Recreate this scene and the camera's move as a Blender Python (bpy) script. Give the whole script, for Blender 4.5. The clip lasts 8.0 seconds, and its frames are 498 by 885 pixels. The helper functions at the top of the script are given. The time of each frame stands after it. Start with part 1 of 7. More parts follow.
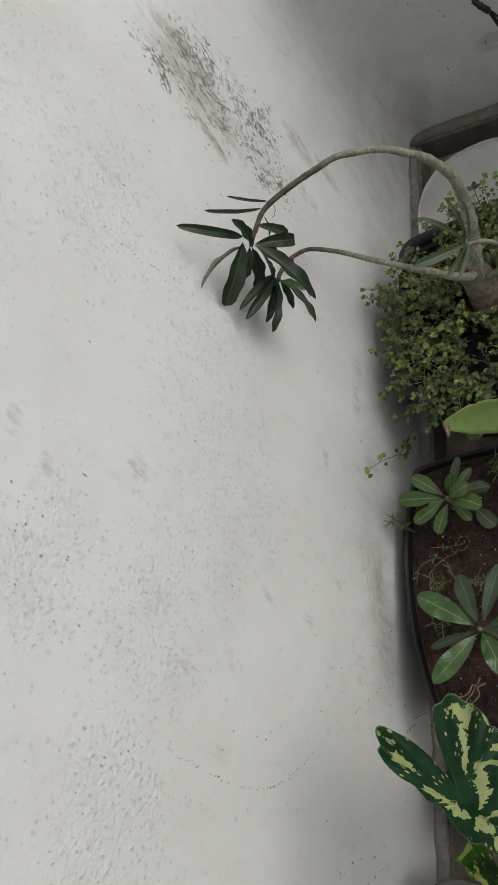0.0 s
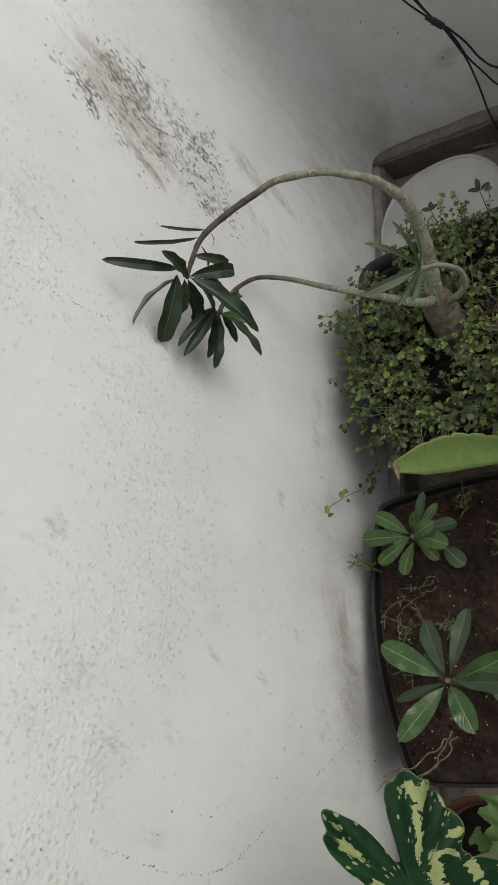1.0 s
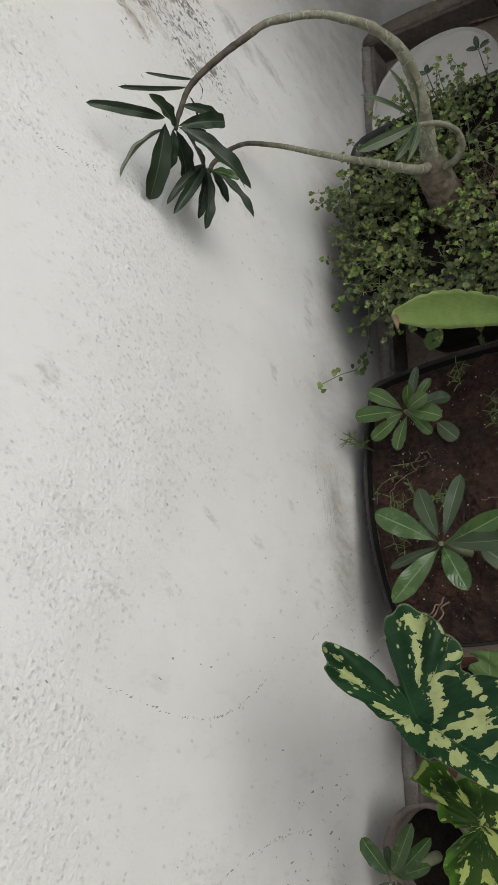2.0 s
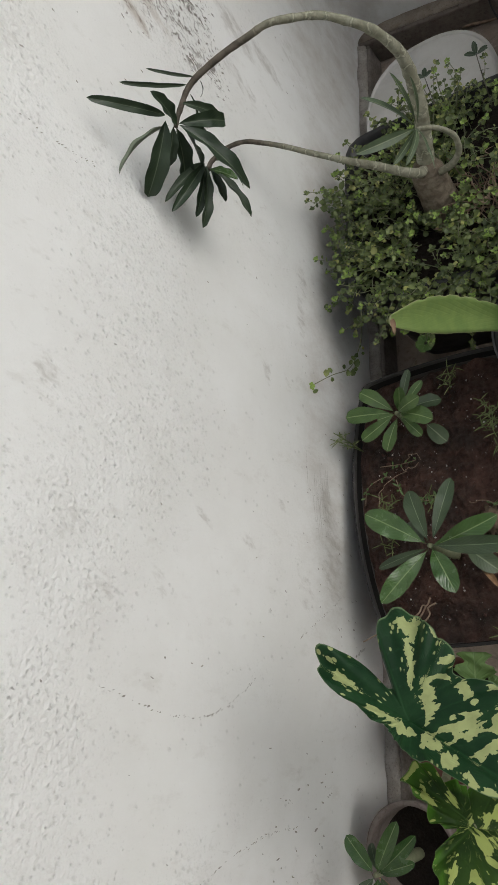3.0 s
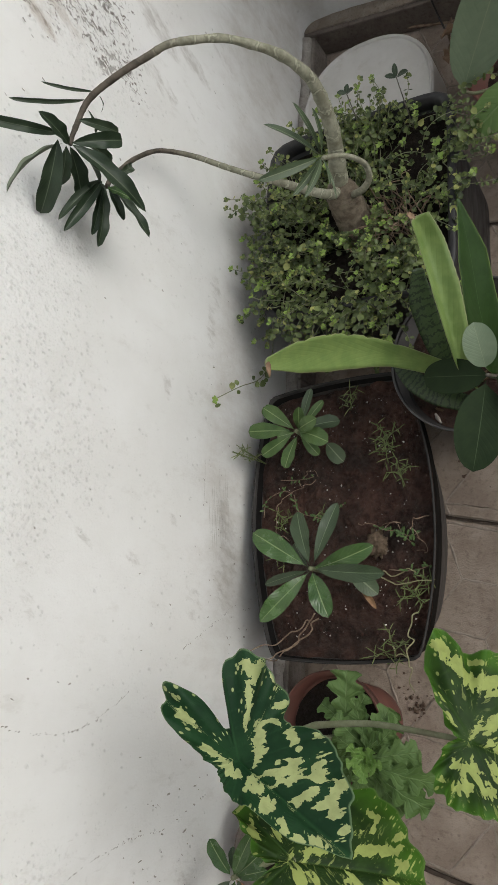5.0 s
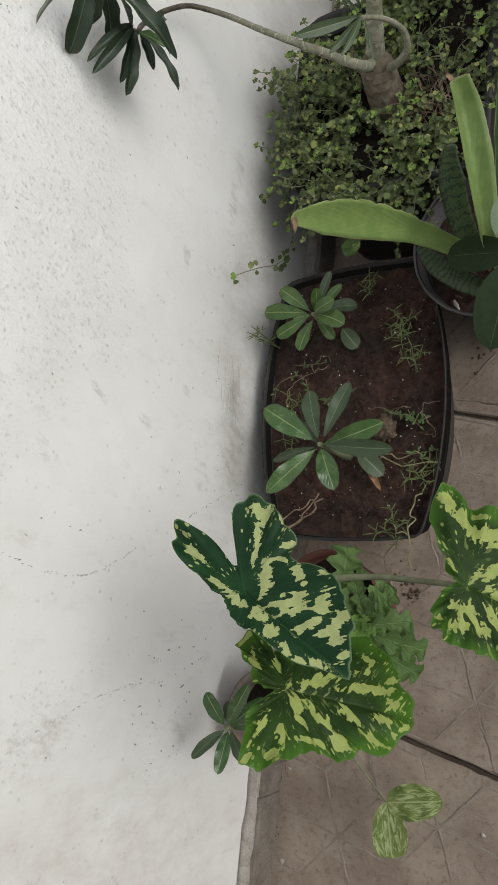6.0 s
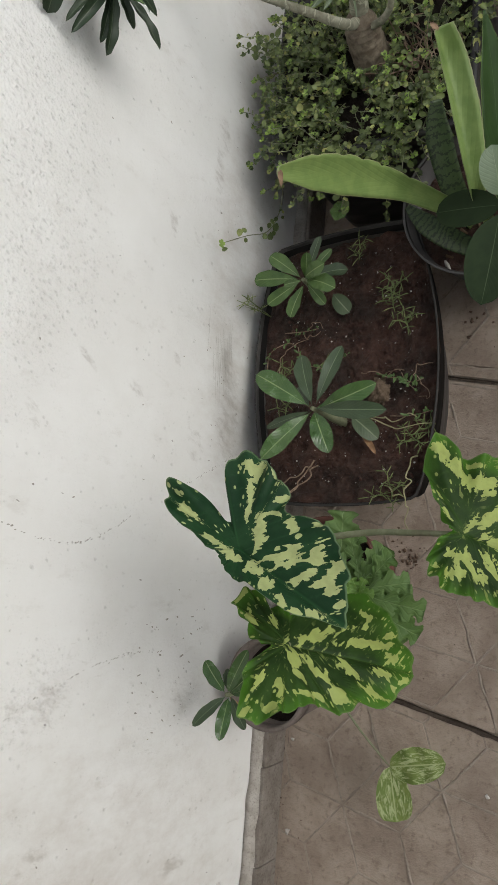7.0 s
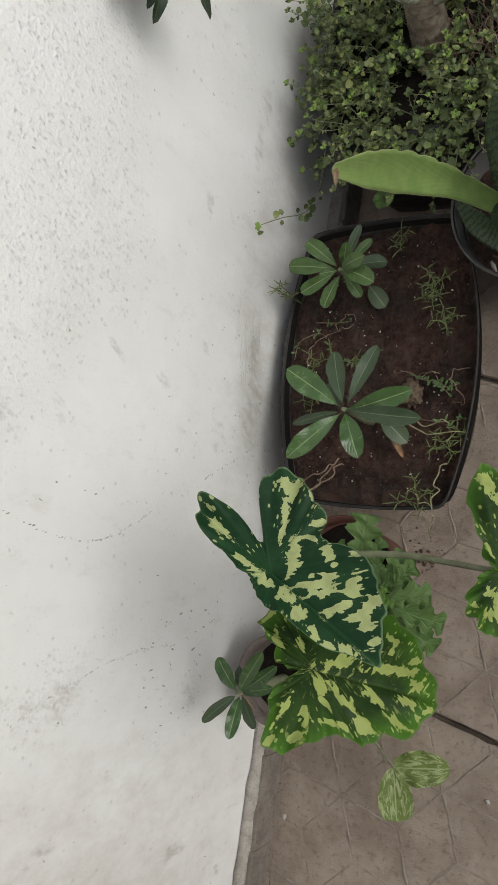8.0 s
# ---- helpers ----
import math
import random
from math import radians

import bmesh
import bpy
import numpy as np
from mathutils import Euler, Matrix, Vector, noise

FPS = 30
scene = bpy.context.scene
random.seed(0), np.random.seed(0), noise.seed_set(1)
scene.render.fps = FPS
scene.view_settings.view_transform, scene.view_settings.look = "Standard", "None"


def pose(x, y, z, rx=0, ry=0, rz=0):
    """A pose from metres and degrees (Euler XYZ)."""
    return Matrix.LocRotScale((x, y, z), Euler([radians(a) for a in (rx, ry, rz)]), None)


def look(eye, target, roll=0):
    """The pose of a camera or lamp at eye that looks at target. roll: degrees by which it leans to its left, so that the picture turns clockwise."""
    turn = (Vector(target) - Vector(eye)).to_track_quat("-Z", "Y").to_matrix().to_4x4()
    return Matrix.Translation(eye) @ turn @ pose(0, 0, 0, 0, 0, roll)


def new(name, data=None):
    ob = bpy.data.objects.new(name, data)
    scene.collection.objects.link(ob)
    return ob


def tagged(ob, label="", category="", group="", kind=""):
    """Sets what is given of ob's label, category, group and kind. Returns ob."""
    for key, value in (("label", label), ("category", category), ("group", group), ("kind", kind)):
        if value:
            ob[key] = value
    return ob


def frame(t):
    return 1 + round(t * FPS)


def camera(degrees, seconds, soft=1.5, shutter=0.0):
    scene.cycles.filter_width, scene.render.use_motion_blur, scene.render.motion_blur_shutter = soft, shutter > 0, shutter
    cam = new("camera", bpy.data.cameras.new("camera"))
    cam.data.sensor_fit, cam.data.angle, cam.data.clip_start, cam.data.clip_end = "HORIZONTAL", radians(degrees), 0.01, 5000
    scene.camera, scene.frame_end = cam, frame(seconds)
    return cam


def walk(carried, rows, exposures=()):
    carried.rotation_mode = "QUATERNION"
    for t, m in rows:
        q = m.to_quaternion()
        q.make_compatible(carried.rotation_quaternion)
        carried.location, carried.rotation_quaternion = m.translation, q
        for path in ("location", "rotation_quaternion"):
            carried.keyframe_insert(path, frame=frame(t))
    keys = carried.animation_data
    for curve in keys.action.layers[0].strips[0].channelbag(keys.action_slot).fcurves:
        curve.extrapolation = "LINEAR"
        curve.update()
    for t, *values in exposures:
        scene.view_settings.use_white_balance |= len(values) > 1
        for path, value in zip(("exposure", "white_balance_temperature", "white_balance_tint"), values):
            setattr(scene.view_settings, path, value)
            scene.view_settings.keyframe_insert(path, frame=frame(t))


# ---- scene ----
cam = camera(38.5, 8.0)

PATH = [
    (0, (0.727, -0.142, 1.673), (-0.445, 0.609, 0.236), -62.0),
    (0.5, (0.766, -0.083, 1.655), (-0.416, 0.735, 0.265), -59.8),
    (1, (0.755, -0.067, 1.57), (-0.397, 0.732, 0.143), -62.1),
    (1.5, (0.717, -0.139, 1.535), (-0.429, 0.521, 0.035), -66.0),
    (1.7, (0.711, -0.161, 1.533), (-0.436, 0.486, 0.028), -66.6),
    (2.8, (0.688, -0.179, 1.546), (-0.44, 0.437, 0.013), -67.0),
    (3, (0.69, -0.162, 1.551), (-0.418, 0.456, 0.005), -65.8),
    (3.5, (0.695, -0.162, 1.536), (-0.399, 0.442, -0.026), -64.3),
    (4, (0.731, -0.124, 1.491), (-0.372, 0.381, -0.099), -66.9),
    (4.5, (0.813, -0.012, 1.496), (-0.26, 0.522, -0.105), -65.5),
    (4.7, (0.83, -0.025, 1.519), (-0.232, 0.507, -0.09), -65.3),
    (5.8, (0.83, -0.137, 1.518), (-0.228, 0.202, -0.145), -68.5),
    (6, (0.81, -0.169, 1.513), (-0.251, 0.158, -0.15), -68.9),
    (6.5, (0.805, -0.22, 1.522), (-0.258, 0.094, -0.142), -69.1),
    (7, (0.813, -0.214, 1.491), (-0.245, 0.094, -0.179), -71.2),
    (7.5, (0.754, -0.134, 1.487), (-0.309, 0.147, -0.184), -72.4),
    (8, (0.747, -0.132, 1.498), (-0.3, 0.037, -0.198), -73.7),
]
EXPOSURES = [(0.0, -0.88, 6430, 7), (1.0, -0.80, 6430, 7), (1.5, -0.67, 6430, 7), (3.5, -0.66, 6430, 7), (4.0, -0.69, 6430, 7), (4.5, -0.41, 6430, 7), (8.0, -0.41, 6430, 7)]
walk(cam, [(t, look(eye, target, roll)) for t, eye, target, roll in PATH], EXPOSURES)
SKY_STRENGTH, SUN_STRENGTH = 0.230, 0.48

# ---- light ----
world = bpy.data.worlds.new("sky")
scene.world = world
world.use_nodes = True
wn = world.node_tree
bg = wn.nodes["Background"]
sky = wn.nodes.new("ShaderNodeTexSky")
sky.sky_type, sky.sun_disc = "NISHITA", False
SUN_DIR = Vector((0.80, 0.16, 0.58)).normalized()
sky.sun_elevation = math.asin(SUN_DIR.z)
sky.sun_rotation = math.atan2(SUN_DIR.x, SUN_DIR.y)
sky.dust_density = 3.0
haze = wn.nodes.new("ShaderNodeHueSaturation")
haze.inputs["Saturation"].default_value = 0.3
wn.links.new(sky.outputs[0], haze.inputs["Color"])
wn.links.new(haze.outputs[0], bg.inputs[0])
bg.inputs[1].default_value = SKY_STRENGTH
sun_data = bpy.data.lights.new("sun", "SUN")
sun_data.energy, sun_data.angle, sun_data.color = SUN_STRENGTH, radians(50), (1.0, 0.96, 0.9)
sun = new("sun", sun_data)
sun.matrix_world = look(SUN_DIR * 10, (0, 0, 0))


# ---- node and mesh helpers ----
class Tree:
    """A small writer for one node material."""

    def __init__(self, name):
        self.mat = bpy.data.materials.new(name)
        self.mat.use_nodes = True
        self.t = self.mat.node_tree
        self.bsdf = self.t.nodes["Principled BSDF"]
        self.out = self.t.nodes["Material Output"]

    def put(self, socket, value):
        if isinstance(value, bpy.types.NodeSocket):
            self.t.links.new(value, socket)
        elif isinstance(value, (tuple, list)) and len(value) == 3 and socket.type == "RGBA":
            socket.default_value = (*value, 1)
        else:
            socket.default_value = value

    def node(self, kind, **inputs):
        n = self.t.nodes.new("ShaderNode" + kind)
        for key, value in inputs.items():
            self.put(n.inputs[int(key[1:]) if key[0] == "i" and key[1:].isdigit() else key.replace("_", " ")], value)
        return n

    def coords(self, which="Object"):
        return self.t.nodes.new("ShaderNodeTexCoord").outputs[which]

    def scaled(self, vec, s):
        n = self.node("Mapping", Vector=vec)
        n.inputs["Scale"].default_value = s if isinstance(s, tuple) else (s, s, s)
        return n.outputs[0]

    def noise(self, vec, scale, detail=4.0, rough=0.55, distort=0.0):
        return self.node("TexNoise", Vector=vec, Scale=scale, Detail=detail, Roughness=rough, Distortion=distort).outputs[0]

    def voronoi(self, vec, scale, feature="F1", out="Distance"):
        n = self.node("TexVoronoi", Vector=vec, Scale=scale)
        n.feature = feature
        return n.outputs[out]

    def math(self, op, a, b=0.0, clamp=False):
        n = self.node("Math", i0=a, i1=b)
        n.operation, n.use_clamp = op, clamp
        return n.outputs[0]

    def step(self, v, lo, hi, a=0.0, b=1.0):
        n = self.node("MapRange", Value=v)
        n.interpolation_type = "SMOOTHSTEP"
        for i, x in zip((1, 2, 3, 4), (lo, hi, a, b)):
            self.put(n.inputs[i], x)
        return n.outputs[0]

    def mix(self, f, a, b, blend="MIX"):
        n = self.t.nodes.new("ShaderNodeMix")
        n.data_type, n.blend_type = "RGBA", blend
        self.put(n.inputs[0], f)
        self.put(n.inputs[6], a)
        self.put(n.inputs[7], b)
        return n.outputs[2]

    def attr(self, name, out="Fac"):
        n = self.t.nodes.new("ShaderNodeAttribute")
        n.attribute_name = name
        return n.outputs[out]

    def bump(self, height, strength=0.5, dist=0.01, under=None):
        n = self.node("Bump", Height=height, Strength=strength, Distance=dist)
        if under is not None:
            self.t.links.new(under, n.inputs["Normal"])
        return n.outputs[0]

    def done(self, color, rough, normal=None, spec=0.5, metal=0.0, thin=0.0):
        self.put(self.bsdf.inputs["Base Color"], color)
        self.put(self.bsdf.inputs["Roughness"], rough)
        self.put(self.bsdf.inputs["Specular IOR Level"], spec)
        self.put(self.bsdf.inputs["Metallic"], metal)
        if normal is not None:
            self.put(self.bsdf.inputs["Normal"], normal)
        if thin > 0:
            tr = self.node("BsdfTranslucent", Color=color)
            if normal is not None:
                self.put(tr.inputs["Normal"], normal)
            m = self.node("MixShader", i0=thin, i1=self.bsdf.outputs[0], i2=tr.outputs[0])
            self.t.links.new(m.outputs[0], self.out.inputs[0])
        return self.mat


def to_mesh(name, bm, *mats, smooth=True):
    me = bpy.data.meshes.new(name)
    bm.normal_update()
    bm.to_mesh(me)
    bm.free()
    for m in mats:
        me.materials.append(m)
    me.polygons.foreach_set("use_smooth", [smooth] * len(me.polygons))
    return me


def thing(name, at, label, category, group=""):
    ob = new(name)
    ob.empty_display_size = 0.02
    ob.location = at
    ob["base"] = tuple(at)
    return tagged(ob, label, category, group)


def part(name, bm, mat, parent, label="", smooth=True):
    """Links a bmesh in world coordinates as one mesh under a thing or under a part."""
    root = parent
    while root.parent:
        root = root.parent
    for v in bm.verts:
        v.co -= root.location
    ob = new(name, to_mesh(name, bm, mat, smooth=smooth))
    ob.parent = parent
    return tagged(ob, label)


def solid(name, bm, mat, label="", category="", kind="", group="", smooth=True):
    """A thing that is one mesh, in world coordinates."""
    return tagged(new(name, to_mesh(name, bm, *(mat if isinstance(mat, tuple) else (mat,)), smooth=smooth)), label, category, group, kind)


def spline(points, steps=6):
    """Catmull-Rom through the points."""
    p = [Vector(q) for q in points]
    p = [2 * p[0] - p[1], *p, 2 * p[-1] - p[-2]]
    out = []
    for a, b, c, d in zip(p, p[1:], p[2:], p[3:]):
        for k in range(steps):
            t = k / steps
            out.append(0.5 * (2 * b + (c - a) * t + (2 * a - 5 * b + 4 * c - d) * t * t + (3 * b - a - 3 * c + d) * t**3))
    return [*out, p[-2]]


def tube(points, radii, sides=8, bm=None, steps=6, knots=0.0):
    """A tapered tube along a smooth curve; knots: the depth of irregular swellings."""
    bm = bm or bmesh.new()
    young = bm.verts.layers.float.get("young") or bm.verts.layers.float.new("young")
    line = spline(points, steps) if steps > 1 else [Vector(q) for q in points]
    n, rings, side = len(line), [], None
    for i, c in enumerate(line):
        ahead = (line[min(i + 1, n - 1)] - line[max(i - 1, 0)]).normalized()
        if side is None:
            side = ahead.orthogonal().normalized()
        side = (side - ahead * side.dot(ahead)).normalized()
        up = ahead.cross(side)
        f = i / (n - 1) * (len(radii) - 1)
        k = min(int(f), len(radii) - 2)
        r = radii[k] + (radii[k + 1] - radii[k]) * (f - k)
        if knots:
            r *= 1 + knots * noise.noise(c * 60) + knots * 0.8 * (1 if i % 7 == 0 else 0)
        rings.append([bm.verts.new(c + r * (side * math.cos(a) + up * math.sin(a))) for a in (2 * math.pi * j / sides for j in range(sides))])
        for v in rings[-1]:
            v[young] = i / (n - 1)
    for a, b in zip(rings, rings[1:]):
        for j in range(sides):
            bm.faces.new((a[j], a[(j + 1) % sides], b[(j + 1) % sides], b[j]))
    bm.faces.new(rings[0][::-1])
    bm.faces.new(rings[-1])
    return bm


def loft(rings, bm=None, cap_first=True, cap_last=True):
    bm = bm or bmesh.new()
    vs = [[bm.verts.new(p) for p in ring] for ring in rings]
    n = len(vs[0])
    for a, b in zip(vs, vs[1:]):
        for j in range(n):
            bm.faces.new((a[j], a[(j + 1) % n], b[(j + 1) % n], b[j]))
    if cap_first:
        bm.faces.new(vs[0][::-1])
    if cap_last:
        bm.faces.new(vs[-1])
    return bm


def round_box_ring(cx, cy, z, a, b, r, bow=0.0, n=80, turn=0.0):
    """A rounded rectangle whose sides bow outwards."""
    out = []
    e = 2.0 + 13.0 * (1 - r) ** 2
    for k in range(n):
        t = 2 * math.pi * k / n
        c, s = math.cos(t), math.sin(t)
        m = (abs(c) ** e + abs(s) ** e) ** (-1 / e)
        x, y = c * m, s * m
        x, y = a * x * (1 + bow * (1 - y * y)), b * y * (1 + bow * 0.12 * (1 - x * x))
        x, y = x * math.cos(turn) - y * math.sin(turn), x * math.sin(turn) + y * math.cos(turn)
        out.append((cx + x, cy + y, z))
    return out


def circle(cx, cy, z, r, n=64, wob=0.0):
    return [(cx + r * (1 + wob * math.sin(3 * t + 1)) * math.cos(t), cy + r * (1 + wob * math.sin(3 * t + 1)) * math.sin(t), z) for t in (2 * math.pi * k / n for k in range(n))]


def box(lo, hi, bm=None):
    bm = bm or bmesh.new()
    made = bmesh.ops.create_cube(bm, size=1)["verts"]
    for v in made:
        v.co = Vector([(a + b) / 2 + c * (b - a) for a, b, c in zip(lo, hi, v.co)])
    return bm


def blade(base, tip, width, face=(0, 0, 1), bend=0.08, fold=0.18, a=0.75, b=0.75, stalk=0.06, wave=0.0, thick=0.0, nu=14, nv=6, curl=0.0, seed=0, bm=None):
    """A leaf from base to tip. bend: how far it arches, of its length; fold: how steeply its halves rise; a, b: how full it is near
    base and tip; stalk: the bare part; thick: for fleshy leaves."""
    bm = bm or bmesh.new()
    uv = bm.loops.layers.uv.verify()
    base, tip = Vector(base), Vector(tip)
    axis = tip - base
    length = axis.length
    ahead = axis / length
    side = ahead.cross(Vector(face)).normalized()
    up = side.cross(ahead)
    peak = (a / (a + b)) ** a * (b / (a + b)) ** b
    rnd = random.Random(seed)
    p1, p2 = rnd.uniform(0, 6), rnd.uniform(0, 6)

    def row(i, down):
        u = i / nu
        w = max((u - stalk) / (1 - stalk), 0)
        half = width / 2 * max((w**a * (1 - w) ** b) / peak if 0 < w < 1 else 0, 0.012 if u < 1 else 0.002)
        c = base + ahead * length * u + up * bend * length * 4 * u * (1 - u) - up * curl * length * u**3
        out = []
        for j in range(nv + 1):
            s = 2 * j / nv - 1
            z = fold * half * abs(s) ** 1.3 + wave * half * abs(s) * math.sin(u * 17 + (p1 if s < 0 else p2)) - down * (1 - s * s) * min(1, half / width * 4)
            out.append(c + side * s * half + up * z)
        return out

    for k, down in enumerate((0.0, thick) if thick else (0.0,)):
        vs = [[bm.verts.new(q) for q in row(i, down)] for i in range(nu + 1)]
        for i in range(nu):
            for j in range(nv):
                quad = [(i, j), (i, j + 1), (i + 1, j + 1), (i + 1, j)]
                f = bm.faces.new([vs[m][n] for m, n in (quad[::-1] if k else quad)])
                for loop, (m, n) in zip(f.loops, quad[::-1] if k else quad):
                    loop[uv].uv = (m / nu, n / nv)
    return bm


def scatter_fleck(bm, c, n, size, along, rnd, lift=0.0006):
    """A small irregular flake on a flat surface with the normal n."""
    n, along = Vector(n), Vector(along).normalized()
    across = n.cross(along)
    l, w = size * rnd.uniform(0.6, 1.6), size * rnd.uniform(0.25, 0.6)
    ring = [bm.verts.new(Vector(c) + n * lift + along * l * math.cos(t) * rnd.uniform(0.6, 1.1) + across * w * math.sin(t) * rnd.uniform(0.6, 1.1)) for t in (math.pi * k / 3 for k in range(6))]
    bm.faces.new(ring)


# ---- materials ----
def plaster():
    t = Tree("white_wall_plaster")
    p = t.coords()
    rough, stain, dirt = t.attr("rough"), t.attr("stain"), t.attr("dirt")
    wash, smudge, speck = t.attr("wash"), t.attr("smudge"), t.attr("speck")
    big = t.noise(p, 3.2, 5, 0.6)
    cloud = t.noise(p, 7.0, 6, 0.65)
    mid = t.noise(p, 22, 5, 0.65)
    grain = t.noise(p, 150, 4, 0.65)
    fine = t.noise(p, 520, 2, 0.5)

    def dents(vec, scale, share, small, large, core=0.35):
        """Separate little hollows, in a share of the cells."""
        n = t.node("TexVoronoi", Vector=vec, Scale=scale)
        pick = t.node("SeparateXYZ", Vector=n.outputs["Color"])
        size = t.math("ADD", small, t.math("MULTIPLY", pick.outputs[1], large - small))
        hollow = t.step(n.outputs["Distance"], size, t.math("MULTIPLY", size, core))
        return t.math("MULTIPLY", hollow, t.math("LESS_THAN", pick.outputs[0], share))

    # brush direction of the worn patch
    along = t.node("VectorMath", i0=p, i1=(0.0, 0.36, 0.93))
    across = t.node("VectorMath", i0=p, i1=(0.0, -0.93, 0.36))
    along.operation = across.operation = "DOT_PRODUCT"
    wander = t.math("MULTIPLY", t.math("SUBTRACT", t.noise(p, 60, 3, 0.6), 0.5), 0.012)
    brush = t.node("CombineXYZ", X=t.math("MULTIPLY", along.outputs["Value"], 0.42), Y=t.math("ADD", across.outputs["Value"], wander)).outputs[0]
    streak = t.noise(brush, 75, 5, 0.68)
    # stippled coat: small hollows and crumbs, where the coat was left rough
    zone = t.step(t.math("ADD", t.math("ADD", rough, t.math("MULTIPLY", t.math("SUBTRACT", cloud, 0.5), 1.5)), t.math("MULTIPLY", t.math("SUBTRACT", mid, 0.5), 1.3)), -0.1, 1.15, 0.02, 1.0)
    lean = t.node("CombineXYZ", X=t.math("ADD", t.math("MULTIPLY", along.outputs["Value"], 0.72), t.math("MULTIPLY", t.noise(p, 160, 2, 0.5), 0.0035)), Y=t.math("ADD", across.outputs["Value"], t.math("MULTIPLY", t.noise(p, 140, 2, 0.5), 0.0045))).outputs[0]
    large = dents(lean, 135, t.math("MULTIPLY", zone, 1.0), 0.25, 0.62, 0.0)
    small = t.math("MULTIPLY", dents(p, 215, t.math("MULTIPLY", zone, 0.8), 0.28, 0.6, 0.0), 0.8)
    lumps = t.noise(p, 135, 1.0, 0.5)
    relief = t.math("ADD", t.math("MULTIPLY", large, -0.46), t.math("MULTIPLY", small, -0.12))
    relief = t.math("ADD", relief, t.math("MULTIPLY", t.math("MULTIPLY", lumps, zone), 1.15))
    relief = t.math("ADD", relief, t.math("ADD", t.math("MULTIPLY", mid, 0.35), t.math("MULTIPLY", grain, 0.16)))
    white = t.mix(t.step(big, 0.3, 0.7), (0.735, 0.73, 0.71), (0.795, 0.795, 0.785))
    white = t.mix(t.math("MULTIPLY", t.step(cloud, 0.42, 0.72), 0.35), white, (0.68, 0.67, 0.65))
    # faint smears of old dirt all over
    white = t.mix(t.math("MULTIPLY", t.step(t.noise(t.scaled(p, (1, 1.6, 0.8)), 13, 6, 0.72), 0.56, 0.70), 0.30), white, (0.54, 0.52, 0.485))
    scuff = t.math("MULTIPLY", t.step(t.noise(t.scaled(p, (1, 1.0, 0.42)), 34, 5, 0.75, 0.6), 0.60, 0.70), t.step(big, 0.42, 0.62))
    white = t.mix(t.math("MULTIPLY", scuff, 0.30), white, (0.47, 0.45, 0.42))
    # stipple hollows darkened in the colour, to deepen their shading
    white = t.mix(t.math("MULTIPLY", t.math("MAXIMUM", large, t.math("MULTIPLY", small, 0.6)), t.step(fine, 0.3, 0.7, 0.14, 0.38)), white, (0.36, 0.35, 0.33))
    # dirt-filled holes
    black = t.math("MULTIPLY", dents(lean, 120, t.math("MULTIPLY", speck, 0.42), 0.12, 0.34), t.step(speck, 0.02, 0.3))
    white = t.mix(t.math("MULTIPLY", black, 0.68), white, (0.13, 0.12, 0.11))
    # grey smudges, rubbed on along the brush direction
    rub = t.step(t.math("ADD", smudge, t.math("MULTIPLY", t.math("SUBTRACT", streak, 0.5), 2.2)), 0.30, 1.15)
    rub = t.math("MULTIPLY", rub, t.step(smudge, 0.0, 0.25))
    white = t.mix(t.math("MULTIPLY", rub, 0.62), white, (0.40, 0.375, 0.345))
    # the worn patch: brown wash, dark dashes, scraped-off crumbs
    brown = t.step(t.math("ADD", wash, t.math("MULTIPLY", t.math("SUBTRACT", t.noise(brush, 40, 6, 0.7), 0.5), 2.4)), 0.30, 1.25)
    brown = t.math("MULTIPLY", brown, t.step(wash, 0.0, 0.25))
    white = t.mix(t.math("MULTIPLY", brown, 0.62), white, (0.40, 0.335, 0.275))
    deep = t.step(t.math("ADD", t.math("MULTIPLY", wash, 0.55), t.math("MULTIPLY", t.math("SUBTRACT", streak, 0.5), 2.0)), 0.52, 0.85)
    white = t.mix(t.math("MULTIPLY", t.math("MULTIPLY", deep, t.step(wash, 0.1, 0.6)), 0.75), white, (0.20, 0.165, 0.14))
    clump = t.math("SUBTRACT", t.noise(p, 17, 5, 0.68), 0.5)
    loose = t.node("CombineXYZ", X=t.math("ADD", t.math("MULTIPLY", along.outputs["Value"], 0.5), t.math("MULTIPLY", wander, 0.5)), Y=t.math("ADD", across.outputs["Value"], t.math("MULTIPLY", t.noise(p, 38, 2, 0.5), 0.03))).outputs[0]
    chips = t.math("SUBTRACT", t.noise(loose, 165, 3, 0.55, 0.3), 0.5)
    torn = t.math("ADD", t.math("MULTIPLY", chips, 2.2), t.math("ADD", t.math("MULTIPLY", clump, 1.5), t.math("MULTIPLY", stain, 0.61)))
    torn = t.math("MULTIPLY", t.step(torn, 0.60, 0.84), t.step(stain, 0.0, 0.3))
    white = t.mix(t.math("MULTIPLY", torn, t.step(mid, 0.35, 0.62, 0.45, 0.9)), white, (0.15, 0.13, 0.112))
    # brown grime, and the wall shade painted in through the same field
    grime_shade = t.step(t.math("ADD", dirt, t.math("MULTIPLY", t.math("SUBTRACT", t.noise(t.scaled(p, (1, 1.3, 0.8)), 15, 7, 0.74), 0.5), 2.0)), 0.2, 1.7)
    white = t.mix(t.math("MULTIPLY", grime_shade, 0.60), white, (0.375, 0.315, 0.255))
    n1 = t.bump(t.math("SUBTRACT", relief, t.math("MULTIPLY", torn, 0.35)), 0.85, 0.003)
    n2 = t.bump(fine, 0.15, 0.002, n1)
